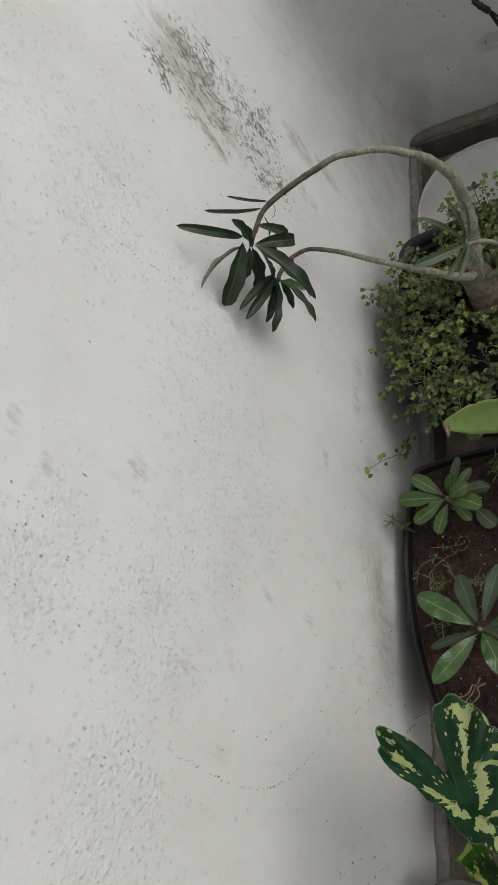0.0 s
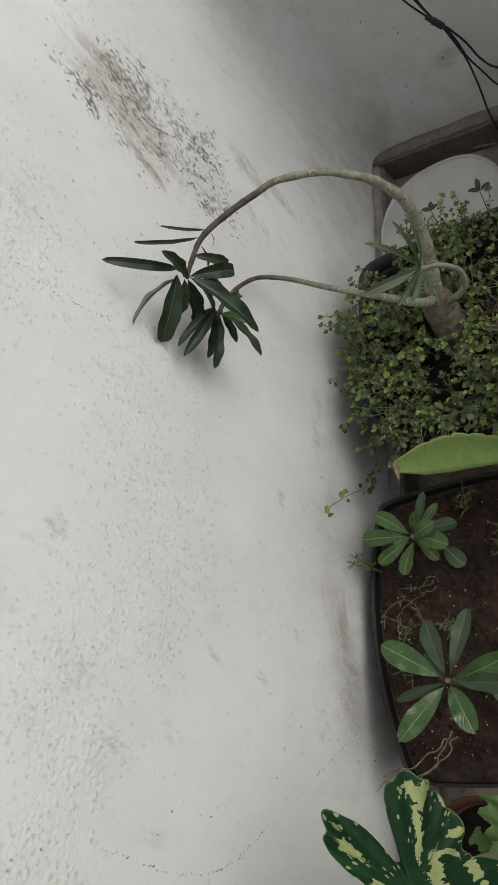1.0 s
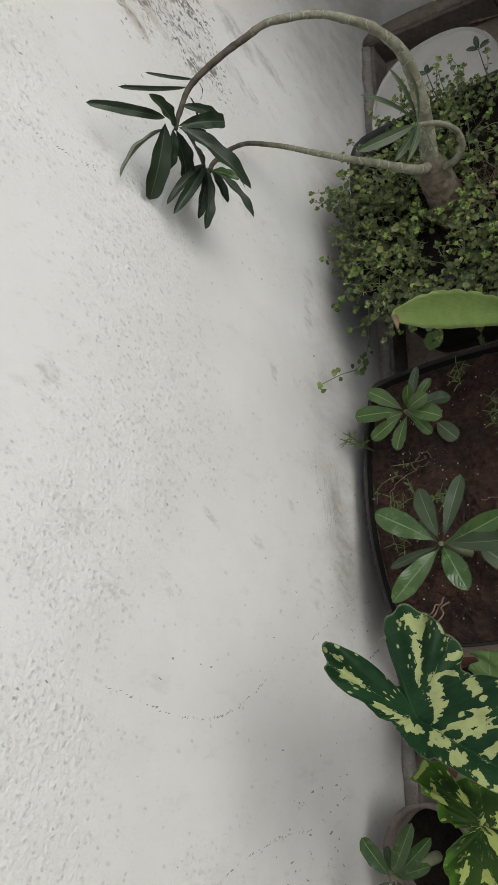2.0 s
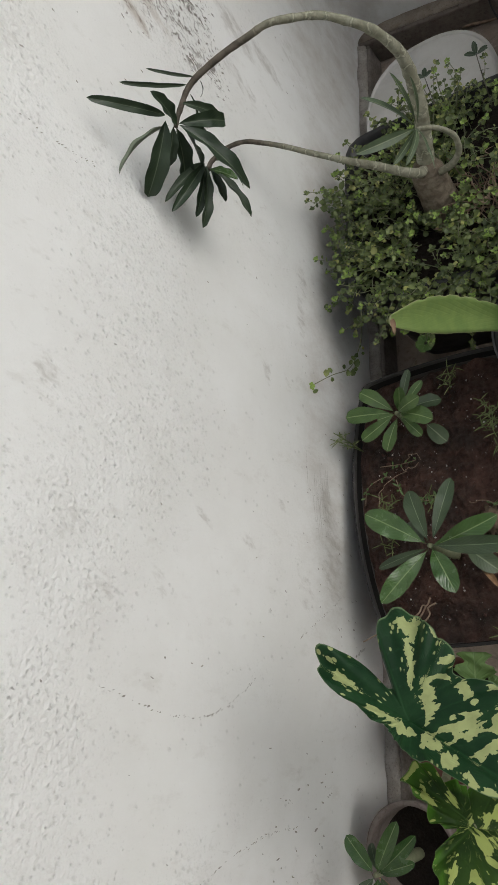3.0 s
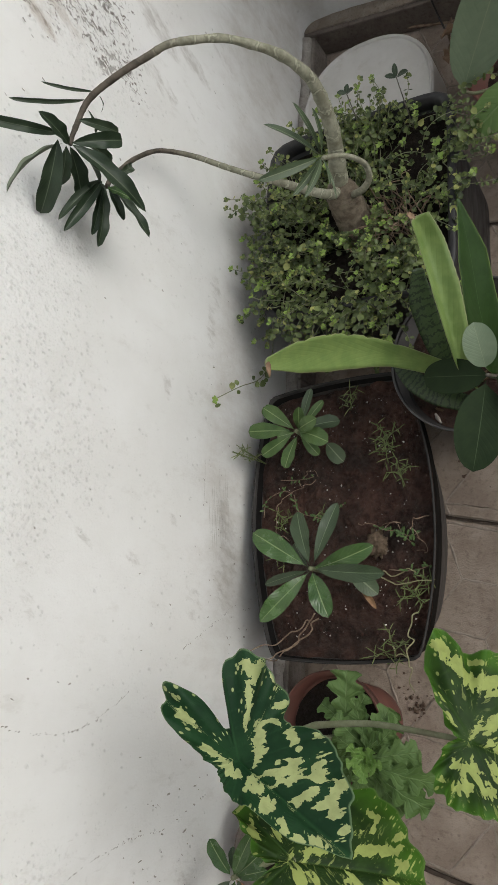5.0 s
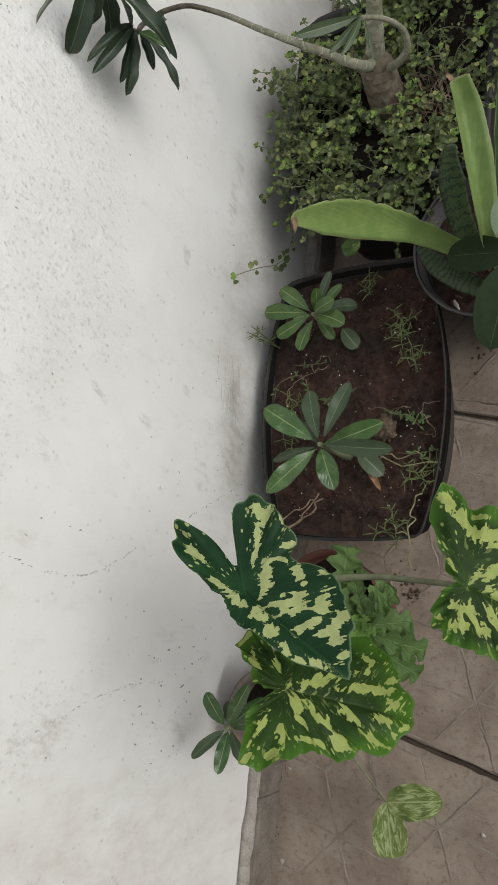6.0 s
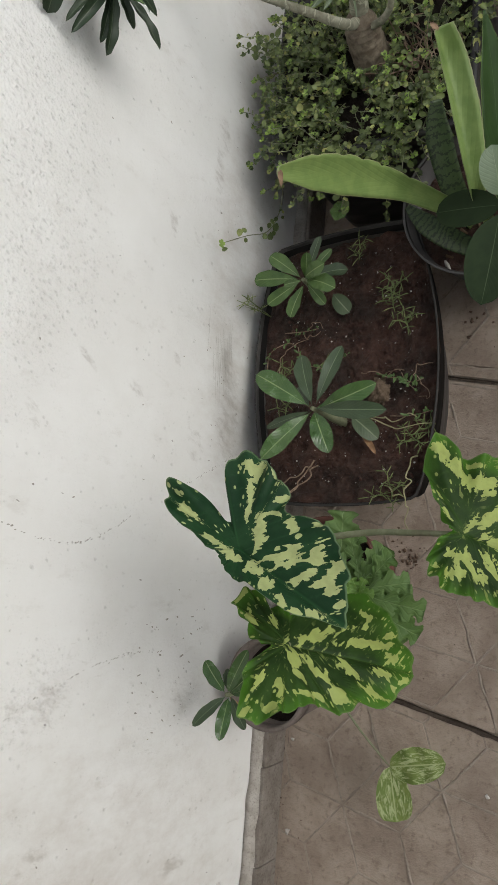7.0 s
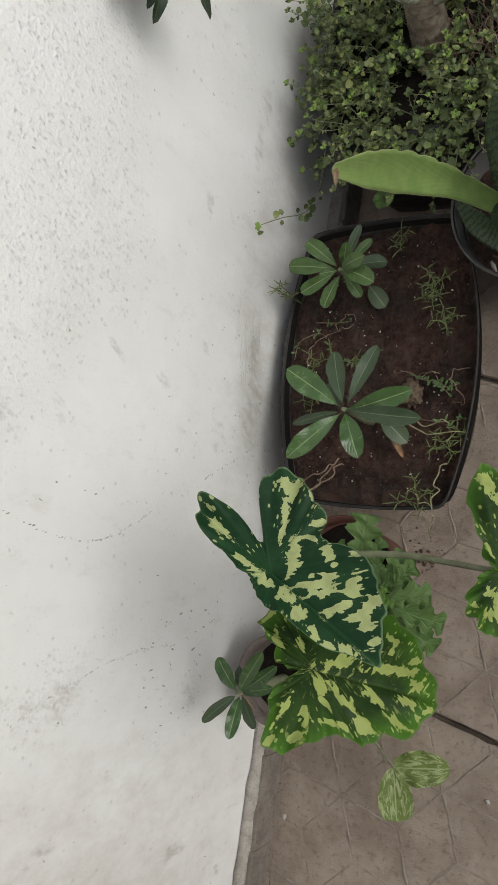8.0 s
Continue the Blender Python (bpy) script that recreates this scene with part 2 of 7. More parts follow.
    return t.done(white, t.step(grain, 0.3, 0.7, 0.6, 0.8), n2, 0.3)


def rocky(name, c1, c2, c3, scale, rough=(0.65, 0.9), bump=0.5, random_tone=0.0, spec=0.35, dist=0.003):
    """Mineral surfaces: three tones at two scales, with grain."""
    t = Tree(name)
    p = t.coords()
    big, grain, fine = t.noise(p, scale, 5, 0.62, 0.3), t.noise(p, scale * 7, 4, 0.65), t.noise(p, scale * 40, 3, 0.6)
    c = t.mix(t.step(big, 0.32, 0.68), c1, c2)
    c = t.mix(t.math("MULTIPLY", t.step(grain, 0.5, 0.75), 0.6), c, c3)
    c = t.mix(t.math("MULTIPLY", t.step(fine, 0.55, 0.8), 0.3), c, tuple(0.4 * v for v in c1))
    if random_tone:
        r = t.t.nodes.new("ShaderNodeObjectInfo").outputs["Random"]
        c = t.mix(t.math("MULTIPLY", r, random_tone), c, tuple(0.62 * v for v in c1))
    h = t.math("ADD", t.math("MULTIPLY", grain, 0.7), t.math("MULTIPLY", fine, 0.35))
    return t.done(c, t.step(grain, 0.3, 0.7, rough[0], rough[1]), t.bump(h, bump, dist), spec)


def plastic(name, c1, c2, rough, dust, scratch=0.5, spec=0.5):
    t = Tree(name)
    p = t.coords()
    smear = t.noise(t.scaled(p, (1, 1, 3)), 12, 5, 0.65)
    fine = t.noise(p, 260, 3, 0.6)
    c = t.mix(t.step(smear, 0.35, 0.7), c1, c2)
    c = t.mix(t.math("MULTIPLY", t.step(t.noise(p, 36, 6, 0.7), 0.52, 0.78), 0.55), c, dust)
    return t.done(c, t.step(smear, 0.3, 0.75, rough, rough + 0.3), t.bump(fine, 0.12 * scratch, 0.001), spec)


def leafy(name, dark, light, vein, rough=0.42, thin=0.18, ribs=11.0, rib_strength=0.35, spot=None, edge=None, bands=None, vary=0.35, mid_width=0.03, relief=0.3, spec=0.5):
    """Leaf skin by the blade's own u, v: midrib, side ribs, mottling, and a tone of its own for each leaf."""
    t = Tree(name)
    uv = t.coords("UV")
    sep = t.node("SeparateXYZ", Vector=uv)
    u, v = sep.outputs[0], sep.outputs[1]
    off = t.math("ABSOLUTE", t.math("SUBTRACT", v, 0.5))
    p = t.coords()
    mott = t.noise(p, 45, 5, 0.6)
    fine = t.noise(p, 300, 3, 0.6)
    rand = t.t.nodes.new("ShaderNodeObjectInfo").outputs["Random"]
    c = t.mix(t.math("MULTIPLY", t.step(mott, 0.3, 0.7), 0.8), dark, light)
    c = t.mix(t.math("MULTIPLY", rand, vary), c, tuple(0.55 * a + 0.45 * b for a, b in zip(light, vein)))
    if bands:
        wob = t.math("ADD", t.math("MULTIPLY", u, 44), t.math("MULTIPLY", t.noise(p, 60, 4, 0.7), 9))
        c = t.mix(t.step(t.math("SINE", t.math("MULTIPLY", wob, 2.2)), 0.1, 0.7), c, bands)
    phase = t.math("SUBTRACT", t.math("MULTIPLY", u, ribs), t.math("MULTIPLY", off, ribs * 0.55))
    saw = t.math("ABSOLUTE", t.math("SUBTRACT", t.math("FRACT", phase), 0.5))
    rib = t.step(saw, 0.055, 0.0)
    mid = t.step(off, mid_width, mid_width * 0.3)
    c = t.mix(t.math("MULTIPLY", rib, rib_strength), c, vein)
    c = t.mix(t.math("MULTIPLY", mid, 0.85), c, vein)
    if edge:
        c = t.mix(t.step(off, 0.465, 0.495), c, edge)
    if spot:
        c = t.mix(t.step(t.noise(p, 70, 4, 0.7), 0.66, 0.72), c, spot)
    h = t.math("ADD", t.math("MULTIPLY", t.step(saw, 0.25, 0.0), -0.5), t.math("ADD", t.math("MULTIPLY", mid, -1.0), t.math("MULTIPLY", fine, 0.2)))
    return t.done(c, t.step(mott, 0.3, 0.7, rough - 0.06, rough + 0.12), t.bump(h, relief, 0.0015), spec, thin=thin)


def variegated(name, dark, mid, cream, edge, rough=0.46, ragged=2.6, dashes=0.0, fresh=None):
    """A painted arum leaf: cream islands on green by the blade's blotch field, ragged at their edges."""
    t = Tree(name)
    p = t.coords()
    field = t.attr("blotch")
    vein = t.attr("vein")
    lobe = t.attr("lobe")
    across, along = t.attr("across"), t.attr("along")
    grain = t.node("CombineXYZ", X=t.math("MULTIPLY", across, 2.6), Y=along, Z=t.math("MULTIPLY", lobe, 0.02)).outputs[0]
    rag = t.math("ADD", t.math("MULTIPLY", t.math("SUBTRACT", t.noise(grain, 44, 1, 0.5, 0.5), 0.5), ragged), t.math("MULTIPLY", t.math("SUBTRACT", t.noise(p, 150, 3, 0.65), 0.5), 1.7))
    isle = t.step(t.math("ADD", field, rag), -0.04, 0.02)
    dash = t.voronoi(grain, 62)
    margin = t.step(t.attr("rim"), 0.66, 0.92, 0.0, 0.40)
    specks = t.math("MULTIPLY", t.step(dash, 0.26, 0.18), t.step(t.math("ADD", t.math("MAXIMUM", lobe, margin), t.math("MULTIPLY", t.math("SUBTRACT", t.noise(p, 34, 3, 0.6), 0.5), 1.3)), 0.16, 0.30))
    isle = t.math("MAXIMUM", isle, specks)
    if dashes:
        broken = t.math("MULTIPLY", t.step(t.noise(grain, 66, 2, 0.5, 0.8), 0.60, 0.64), t.step(t.noise(p, 26, 2, 0.5), 0.42, 0.56))
        isle = t.math("MAXIMUM", isle, t.math("MULTIPLY", broken, dashes))
    c = t.mix(t.step(t.noise(p, 22, 5, 0.6), 0.35, 0.7), dark, mid)
    if fresh:
        c = t.mix(t.step(t.math("ADD", t.attr("rim"), t.math("MULTIPLY", t.noise(p, 18, 3, 0.6), 0.5)), 0.92, 1.25), c, fresh)
    c = t.mix(t.math("MULTIPLY", vein, 0.45), c, tuple(1.5 * x for x in mid))
    pale = t.mix(t.step(t.noise(p, 48, 4, 0.6), 0.35, 0.7), cream, tuple(0.78 * x for x in cream))
    c = t.mix(isle, c, pale)
    c = t.mix(t.step(t.attr("rim"), 0.975, 0.995), c, edge)
    fine = t.noise(p, 320, 3, 0.6)
    h = t.math("ADD", t.math("MULTIPLY", vein, -0.9), t.math("ADD", t.math("MULTIPLY", fine, 0.12), t.math("MULTIPLY", t.noise(p, 40, 3, 0.5), 0.5)))
    return t.done(c, t.step(t.noise(p, 30, 4, 0.6), 0.3, 0.7, rough - 0.04, rough + 0.14), t.bump(h, 0.35, 0.002), 0.16, thin=0.14)


def variegated_pale(name):
    """A thin young leaf: dull yellow-green with broken pale streaks along its ribs."""
    t = Tree(name)
    uv = t.coords("UV")
    p = t.coords()
    rays = t.noise(t.scaled(uv, (4.5, 8, 1)), 1.0, 5, 0.7, 1.2)
    c = t.mix(t.step(t.noise(p, 40, 4, 0.6), 0.35, 0.7), (0.13, 0.19, 0.045), (0.19, 0.25, 0.07))
    c = t.mix(t.math("MULTIPLY", t.step(rays, 0.48, 0.58), 0.75), c, (0.46, 0.52, 0.28))
    off = t.math("ABSOLUTE", t.math("SUBTRACT", t.node("SeparateXYZ", Vector=uv).outputs[1], 0.5))
    c = t.mix(t.step(off, 0.03, 0.01), c, (0.36, 0.42, 0.2))
    return t.done(c, 0.6, t.bump(t.math("ADD", rays, t.noise(p, 200, 3, 0.6)), 0.3, 0.002), 0.3, thin=0.3)


def barky(name, c1, c2, c3, scale=40.0, scars=0.5, tip=None):
    t = Tree(name)
    p = t.coords()
    a, b, f = t.noise(p, scale, 5, 0.65), t.noise(p, scale * 0.4, 4, 0.6), t.noise(p, scale * 7, 3, 0.6)
    scar = t.step(t.voronoi(t.scaled(p, (0.7, 0.7, 1.5)), scale * 1.6), 0.22, 0.10)
    c = t.mix(t.step(a, 0.35, 0.65), c1, c2)
    c = t.mix(t.math("MULTIPLY", t.step(b, 0.5, 0.72), 0.7), c, c3)
    c = t.mix(t.math("MULTIPLY", scar, scars), c, tuple(min(1.0, 1.35 * x) for x in c2))
    if tip:
        turn = t.math("ADD", t.math("MULTIPLY", t.attr("young"), 24.0), t.math("MULTIPLY", t.noise(p, 22, 3, 0.6), 2.6))
        near = t.math("ABSOLUTE", t.math("SUBTRACT", t.math("FRACT", turn), 0.5))
        ring = t.math("MULTIPLY", t.step(near, 0.10, 0.02), t.step(f, 0.35, 0.55))
        c = t.mix(t.math("MULTIPLY", ring, 0.6), c, tuple(min(1.0, 1.45 * x) for x in c2))
        c = t.mix(t.math("MULTIPLY", t.math("MULTIPLY", t.step(near, 0.24, 0.10), t.step(near, 0.06, 0.12)), 0.45), c, tuple(0.6 * x for x in c1))
        c = t.mix(t.step(t.attr("young"), 0.46, 0.66, 0.0, 0.92), c, t.mix(t.step(a, 0.4, 0.62), tip, tuple(2.0 * x for x in tip)))
    return t.done(c, 0.72, t.bump(t.math("ADD", t.math("ADD", a, t.math("MULTIPLY", scar, scars)), t.math("MULTIPLY", f, 0.5)), 0.7, 0.003), 0.25)


def small_leaf(name, c1, c2, c3):
    """Leaves too many to count: each island has a tone of its own."""
    t = Tree(name)
    r = t.t.nodes.new("ShaderNodeNewGeometry").outputs["Random Per Island"]
    p = t.coords()
    c = t.mix(r, c1, c2)
    c = t.mix(t.step(r, 0.86, 0.97), c, c3)
    c = t.mix(t.math("MULTIPLY", t.step(t.noise(p, 60, 4, 0.6), 0.4, 0.7), 0.4), c, tuple(0.5 * x for x in c1))
    return t.done(c, 0.45, t.bump(t.noise(p, 500, 2, 0.5), 0.2, 0.001), 0.4, thin=0.2)


MAT_WALL = plaster()
MAT_SKIRT = rocky("skirting_tile", (0.195, 0.165, 0.142), (0.29, 0.255, 0.225), (0.11, 0.087, 0.072), 24, (0.6, 0.92), 1.0, dist=0.006)
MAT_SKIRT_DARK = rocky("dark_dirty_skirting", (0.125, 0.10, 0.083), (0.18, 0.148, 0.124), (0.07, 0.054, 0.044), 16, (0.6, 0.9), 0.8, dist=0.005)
MAT_MORTAR = rocky("mortar_ledge", (0.46, 0.415, 0.365), (0.66, 0.62, 0.57), (0.19, 0.15, 0.12), 38, (0.8, 0.95), 1.0, dist=0.008)
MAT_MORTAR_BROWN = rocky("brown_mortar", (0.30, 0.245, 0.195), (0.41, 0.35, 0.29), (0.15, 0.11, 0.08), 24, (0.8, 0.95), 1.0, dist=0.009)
MAT_SHADE_WALL = rocky("shade_wall_grey", (0.20, 0.19, 0.175), (0.27, 0.255, 0.235), (0.14, 0.13, 0.12), 6, (0.8, 0.95), 0.6)
MAT_PAVER = rocky("stamped_concrete", (0.262, 0.205, 0.164), (0.395, 0.322, 0.264), (0.14, 0.106, 0.084), 10, (0.6, 0.9), 1.0, 0.18, dist=0.005)
MAT_JOINT = rocky("joint_mortar", (0.245, 0.202, 0.166), (0.345, 0.292, 0.246), (0.13, 0.102, 0.083), 22, (0.8, 0.95), 0.7)
MAT_GAP = rocky("dirt_filled_gap", (0.046, 0.033, 0.025), (0.088, 0.066, 0.050), (0.024, 0.017, 0.013), 40, (0.8, 0.95), 0.8)
MAT_SOIL = rocky("damp_potting_soil", (0.027, 0.0160, 0.0116), (0.082, 0.0375, 0.0262), (0.013, 0.0084, 0.0066), 12, (0.45, 0.95), 1.0, spec=0.4, dist=0.014)
MAT_HUMUS = rocky("black_humus", (0.014, 0.010, 0.008), (0.022, 0.016, 0.012), (0.006, 0.005, 0.004), 40, (0.7, 0.95), 1.0, spec=0.2, dist=0.006)
MAT_CLOD = rocky("soil_clod", (0.036, 0.0185, 0.0145), (0.082, 0.040, 0.031), (0.016, 0.009, 0.0075), 60, (0.6, 0.95), 0.9, 0.5, 0.3)
MAT_PERLITE = rocky("perlite_and_grit", (0.42, 0.39, 0.36), (0.58, 0.55, 0.52), (0.28, 0.25, 0.22), 60)
MAT_BLACK = plastic("black_plastic", (0.011, 0.011, 0.012), (0.021, 0.020, 0.021), 0.36, (0.048, 0.043, 0.040))
MAT_PLANTER = plastic("dusty_black_planter_plastic", (0.034, 0.0305, 0.028), (0.058, 0.051, 0.047), 0.5, (0.10, 0.088, 0.08), spec=0.35)
MAT_RIM_DARK = plastic("dull_black_rim_plastic", (0.020, 0.0185, 0.0175), (0.036, 0.033, 0.031), 0.55, (0.075, 0.067, 0.061), spec=0.3)
MAT_INNER_SHADE = plastic("shaded_inner_plastic", (0.006, 0.0055, 0.005), (0.010, 0.009, 0.0085), 0.7, (0.018, 0.014, 0.012), spec=0.12)
MAT_POT_GREY = plastic("brown_black_pot_plastic", (0.022, 0.019, 0.018), (0.036, 0.031, 0.029), 0.4, (0.085, 0.072, 0.064))
MAT_RIM_PALE = plastic("worn_grey_rim", (0.06, 0.057, 0.057), (0.10, 0.095, 0.095), 0.35, (0.05, 0.042, 0.038))
MAT_TERRA = plastic("terracotta_plastic", (0.11, 0.042, 0.031), (0.15, 0.058, 0.043), 0.5, (0.10, 0.065, 0.052))
MAT_CLAY = rocky("stained_clay_pot", (0.125, 0.10, 0.088), (0.175, 0.146, 0.13), (0.07, 0.055, 0.047), 20, (0.6, 0.85), 0.5)
MAT_BASIN = plastic("white_plastic", (0.53, 0.515, 0.485), (0.60, 0.585, 0.56), 0.35, (0.44, 0.405, 0.36))
MAT_CABLE = plastic("black_cable_sheath", (0.015, 0.014, 0.014), (0.025, 0.023, 0.023), 0.4, (0.06, 0.055, 0.05))
MAT_BARK = barky("grey_green_bark", (0.20, 0.195, 0.14), (0.33, 0.325, 0.25), (0.15, 0.14, 0.095), 45, 0.15, tip=(0.050, 0.040, 0.032))
MAT_BARK_PALE = barky("pale_branch_bark", (0.20, 0.195, 0.14), (0.34, 0.335, 0.26), (0.14, 0.125, 0.09), 55, 0.3)
MAT_BARK_OLD = barky("brown_caudex_bark", (0.105, 0.082, 0.058), (0.19, 0.158, 0.118), (0.05, 0.037, 0.027), 75, 0.0)
MAT_TWIG = barky("dark_young_bark", (0.105, 0.095, 0.078), (0.19, 0.175, 0.145), (0.065, 0.055, 0.045), 60)
MAT_DRY = barky("dry_brown_leaf", (0.17, 0.105, 0.065), (0.27, 0.18, 0.115), (0.10, 0.06, 0.037), 50, 0.0)
MAT_ORANGE = barky("withered_orange_leaf", (0.25, 0.14, 0.07), (0.33, 0.20, 0.11), (0.15, 0.08, 0.045), 60, 0.0)
MAT_ROOT = barky("dry_root", (0.19, 0.125, 0.088), (0.30, 0.22, 0.16), (0.12, 0.08, 0.055), 80, 0.0)
MAT_LEAF_HEAD = leafy("dark_rose_leaf", (0.016, 0.029, 0.015), (0.030, 0.048, 0.026), (0.10, 0.125, 0.08), 0.36, 0.05, 13, 0.08, vary=0.45, mid_width=0.035, relief=0.15, spec=0.35)
MAT_LEAF_GREY = leafy("grey_leaf_underside", (0.10, 0.125, 0.085), (0.155, 0.18, 0.125), (0.2, 0.22, 0.16), 0.55, 0.1, 13, 0.2)
MAT_LEAF_SEED = leafy("seedling_leaf", (0.025, 0.070, 0.014), (0.052, 0.12, 0.026), (0.23, 0.31, 0.13), 0.19, 0.14, 11, 0.16, vary=0.3, mid_width=0.04, relief=0.35, spec=0.6)
MAT_LEAF_YOUNG = leafy("young_seedling_leaf", (0.045, 0.095, 0.022), (0.085, 0.150, 0.040), (0.25, 0.32, 0.14), 0.34, 0.16, 10, 0.14, vary=0.4, mid_width=0.045, relief=0.35, spec=0.45)
MAT_LEAF_DULL = leafy("dull_seedling_leaf", (0.027, 0.050, 0.020), (0.043, 0.070, 0.030), (0.16, 0.21, 0.12), 0.45, 0.08, 12, 0.15, vary=0.2, mid_width=0.03)
MAT_LEAF_OLIVE = leafy("narrow_olive_leaf", (0.05, 0.078, 0.04), (0.085, 0.12, 0.06), (0.22, 0.26, 0.16), 0.42, 0.15, 10, 0.15, vary=0.3, mid_width=0.06)
MAT_SNAKE_PALE = leafy("pale_green_snake_leaf", (0.155, 0.240, 0.066), (0.235, 0.325, 0.100), (0.22, 0.30, 0.10), 0.44, 0.18, 14, 0.10, edge=(0.30, 0.32, 0.16), vary=0.1, mid_width=0.001, relief=0.22)
MAT_SNAKE_DARK = leafy("deep_green_snake_leaf", (0.021, 0.050, 0.011), (0.034, 0.076, 0.017), (0.06, 0.115, 0.038), 0.42, 0.08, 12, 0.12, edge=(0.17, 0.24, 0.08), vary=0.1, mid_width=0.008, relief=0.12, spec=0.3)
MAT_SNAKE_BAND = leafy("banded_snake_leaf", (0.036, 0.058, 0.022), (0.052, 0.080, 0.031), (0.06, 0.09, 0.04), 0.45, 0.05, 10, 0.0, bands=(0.016, 0.028, 0.013), vary=0.1, mid_width=0.004, relief=0.1, spec=0.35)
MAT_RUBBER = leafy("dark_rubber_leaf", (0.017, 0.029, 0.013), (0.026, 0.042, 0.019), (0.07, 0.095, 0.05), 0.65, 0.03, 14, 0.08, vary=0.1, mid_width=0.012, relief=0.15, spec=0.1)
MAT_RUBBER_GREY = leafy("grey_green_broad_leaf", (0.17, 0.225, 0.145), (0.21, 0.27, 0.175), (0.26, 0.31, 0.2), 0.45, 0.08, 12, 0.10, vary=0.1, mid_width=0.014)
MAT_CHRYS = leafy("lobed_green_leaf", (0.070, 0.140, 0.030), (0.115, 0.20, 0.048), (0.18, 0.27, 0.10), 0.58, 0.22, 7, 0.35, vary=0.5, relief=0.7)
MAT_CHRYS_YOUNG = leafy("young_bright_leaf", (0.14, 0.27, 0.05), (0.2, 0.34, 0.07), (0.26, 0.4, 0.13), 0.5, 0.22, 7, 0.2, vary=0.3)
MAT_COVER = small_leaf("ground_cover_leaf", (0.045, 0.068, 0.024), (0.210, 0.262, 0.085), (0.36, 0.375, 0.125))
MAT_COVER_TIP = small_leaf("young_cover_leaf", (0.20, 0.31, 0.06), (0.31, 0.43, 0.10), (0.38, 0.46, 0.14))
MAT_MOSS = small_leaf("needle_leaf", (0.12, 0.15, 0.05), (0.19, 0.23, 0.085), (0.28, 0.30, 0.12))
MAT_STEM = barky("green_stem", (0.16, 0.175, 0.10), (0.22, 0.235, 0.145), (0.14, 0.11, 0.08), 50, 0.0)
MAT_RUNNER = barky("pale_runner", (0.26, 0.25, 0.13), (0.36, 0.34, 0.2), (0.2, 0.15, 0.09), 60)
MAT_ARUM = variegated("painted_arum_leaf", (0.008, 0.031, 0.0115), (0.016, 0.053, 0.018), (0.40, 0.445, 0.195), (0.12, 0.18, 0.09), 0.46, 3.0, 0.0)
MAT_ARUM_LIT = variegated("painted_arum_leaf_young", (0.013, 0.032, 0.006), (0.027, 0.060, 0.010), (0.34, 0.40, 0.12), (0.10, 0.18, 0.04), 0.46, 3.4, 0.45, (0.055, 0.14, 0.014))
MAT_ARUM_PALE = variegated_pale("pale_young_arum_leaf")
MAT_SCRATCH = rocky("scratched_plaster", (0.47, 0.45, 0.42), (0.56, 0.54, 0.51), (0.36, 0.34, 0.31), 40)
MAT_ROOTBALL = barky("crumbling_root_ball", (0.095, 0.066, 0.042), (0.16, 0.115, 0.08), (0.045, 0.03, 0.02), 110, 0.0)
MAT_FLECK = rocky("dark_wall_flecks", (0.27, 0.255, 0.235), (0.40, 0.38, 0.35), (0.16, 0.15, 0.135), 60)
MAT_GRIT = rocky("loose_brown_litter", (0.09, 0.055, 0.038), (0.15, 0.10, 0.07), (0.05, 0.03, 0.022), 80)

# ---- walls, skirting, ground ----
NORTH, SOUTH = 1.60, -1.06
SKEW = -0.15  # the end wall is not square to the long wall


def zone(y, z, cy, cz, a, b, turn, most=1.0):
    """How far a wall point lies inside an oval: 1 at its middle, 0 at its edge and beyond."""
    c, s = math.cos(turn), math.sin(turn)
    dy, dz = y - cy, z - cz
    d = math.hypot((dy * c + dz * s) / a, (dz * c - dy * s) / b)
    return most * max(0.0, min(1.0, 1.6 * (1 - d)))


ROUGH = [(0.36, 0.86, 0.36, 0.19, 0.35), (0.16, 0.86, 0.2, 0.2, 0.3), (0.97, 0.93, 0.34, 0.16, 1.13), (0.0, 0.97, 0.22, 0.17, 0.2), (-0.22, 1.0, 0.16, 0.16, 0), (0.60, 1.16, 0.22, 0.16, 0.4), (0.55, 1.5, 0.7, 0.3, 0), (0.03, 1.16, 0.2, 0.1, 0), (-0.5, 1.25, 0.5, 0.25, 0.3), (-0.44, 0.74, 0.10, 0.10, 0), (0.2, 0.74, 0.14, 0.07, 0.5), (-0.4, 0.98, 0.25, 0.16, 0.2)]
STAIN = [(1.0, 0.95, 0.29, 0.155, 1.2), (1.03, 0.83, 0.2, 0.125, 1.25), (0.94, 0.78, 0.17, 0.10, 1.25), (0.92, 1.06, 0.2, 0.06, 1.2)]
WASH = [(0.97, 1.0, 0.24, 0.10, 1.2, 0.9), (0.885, 0.955, 0.09, 0.02, 1.2), (0.875, 0.92, 0.05, 0.014, 1.15), (1.0, 1.05, 0.13, 0.05, 1.2, 0.6), (1.09, 0.90, 0.06, 0.03, 1.2, 0.55), (0.157, 1.177, 0.02, 0.012, 0.4, 0.7)]
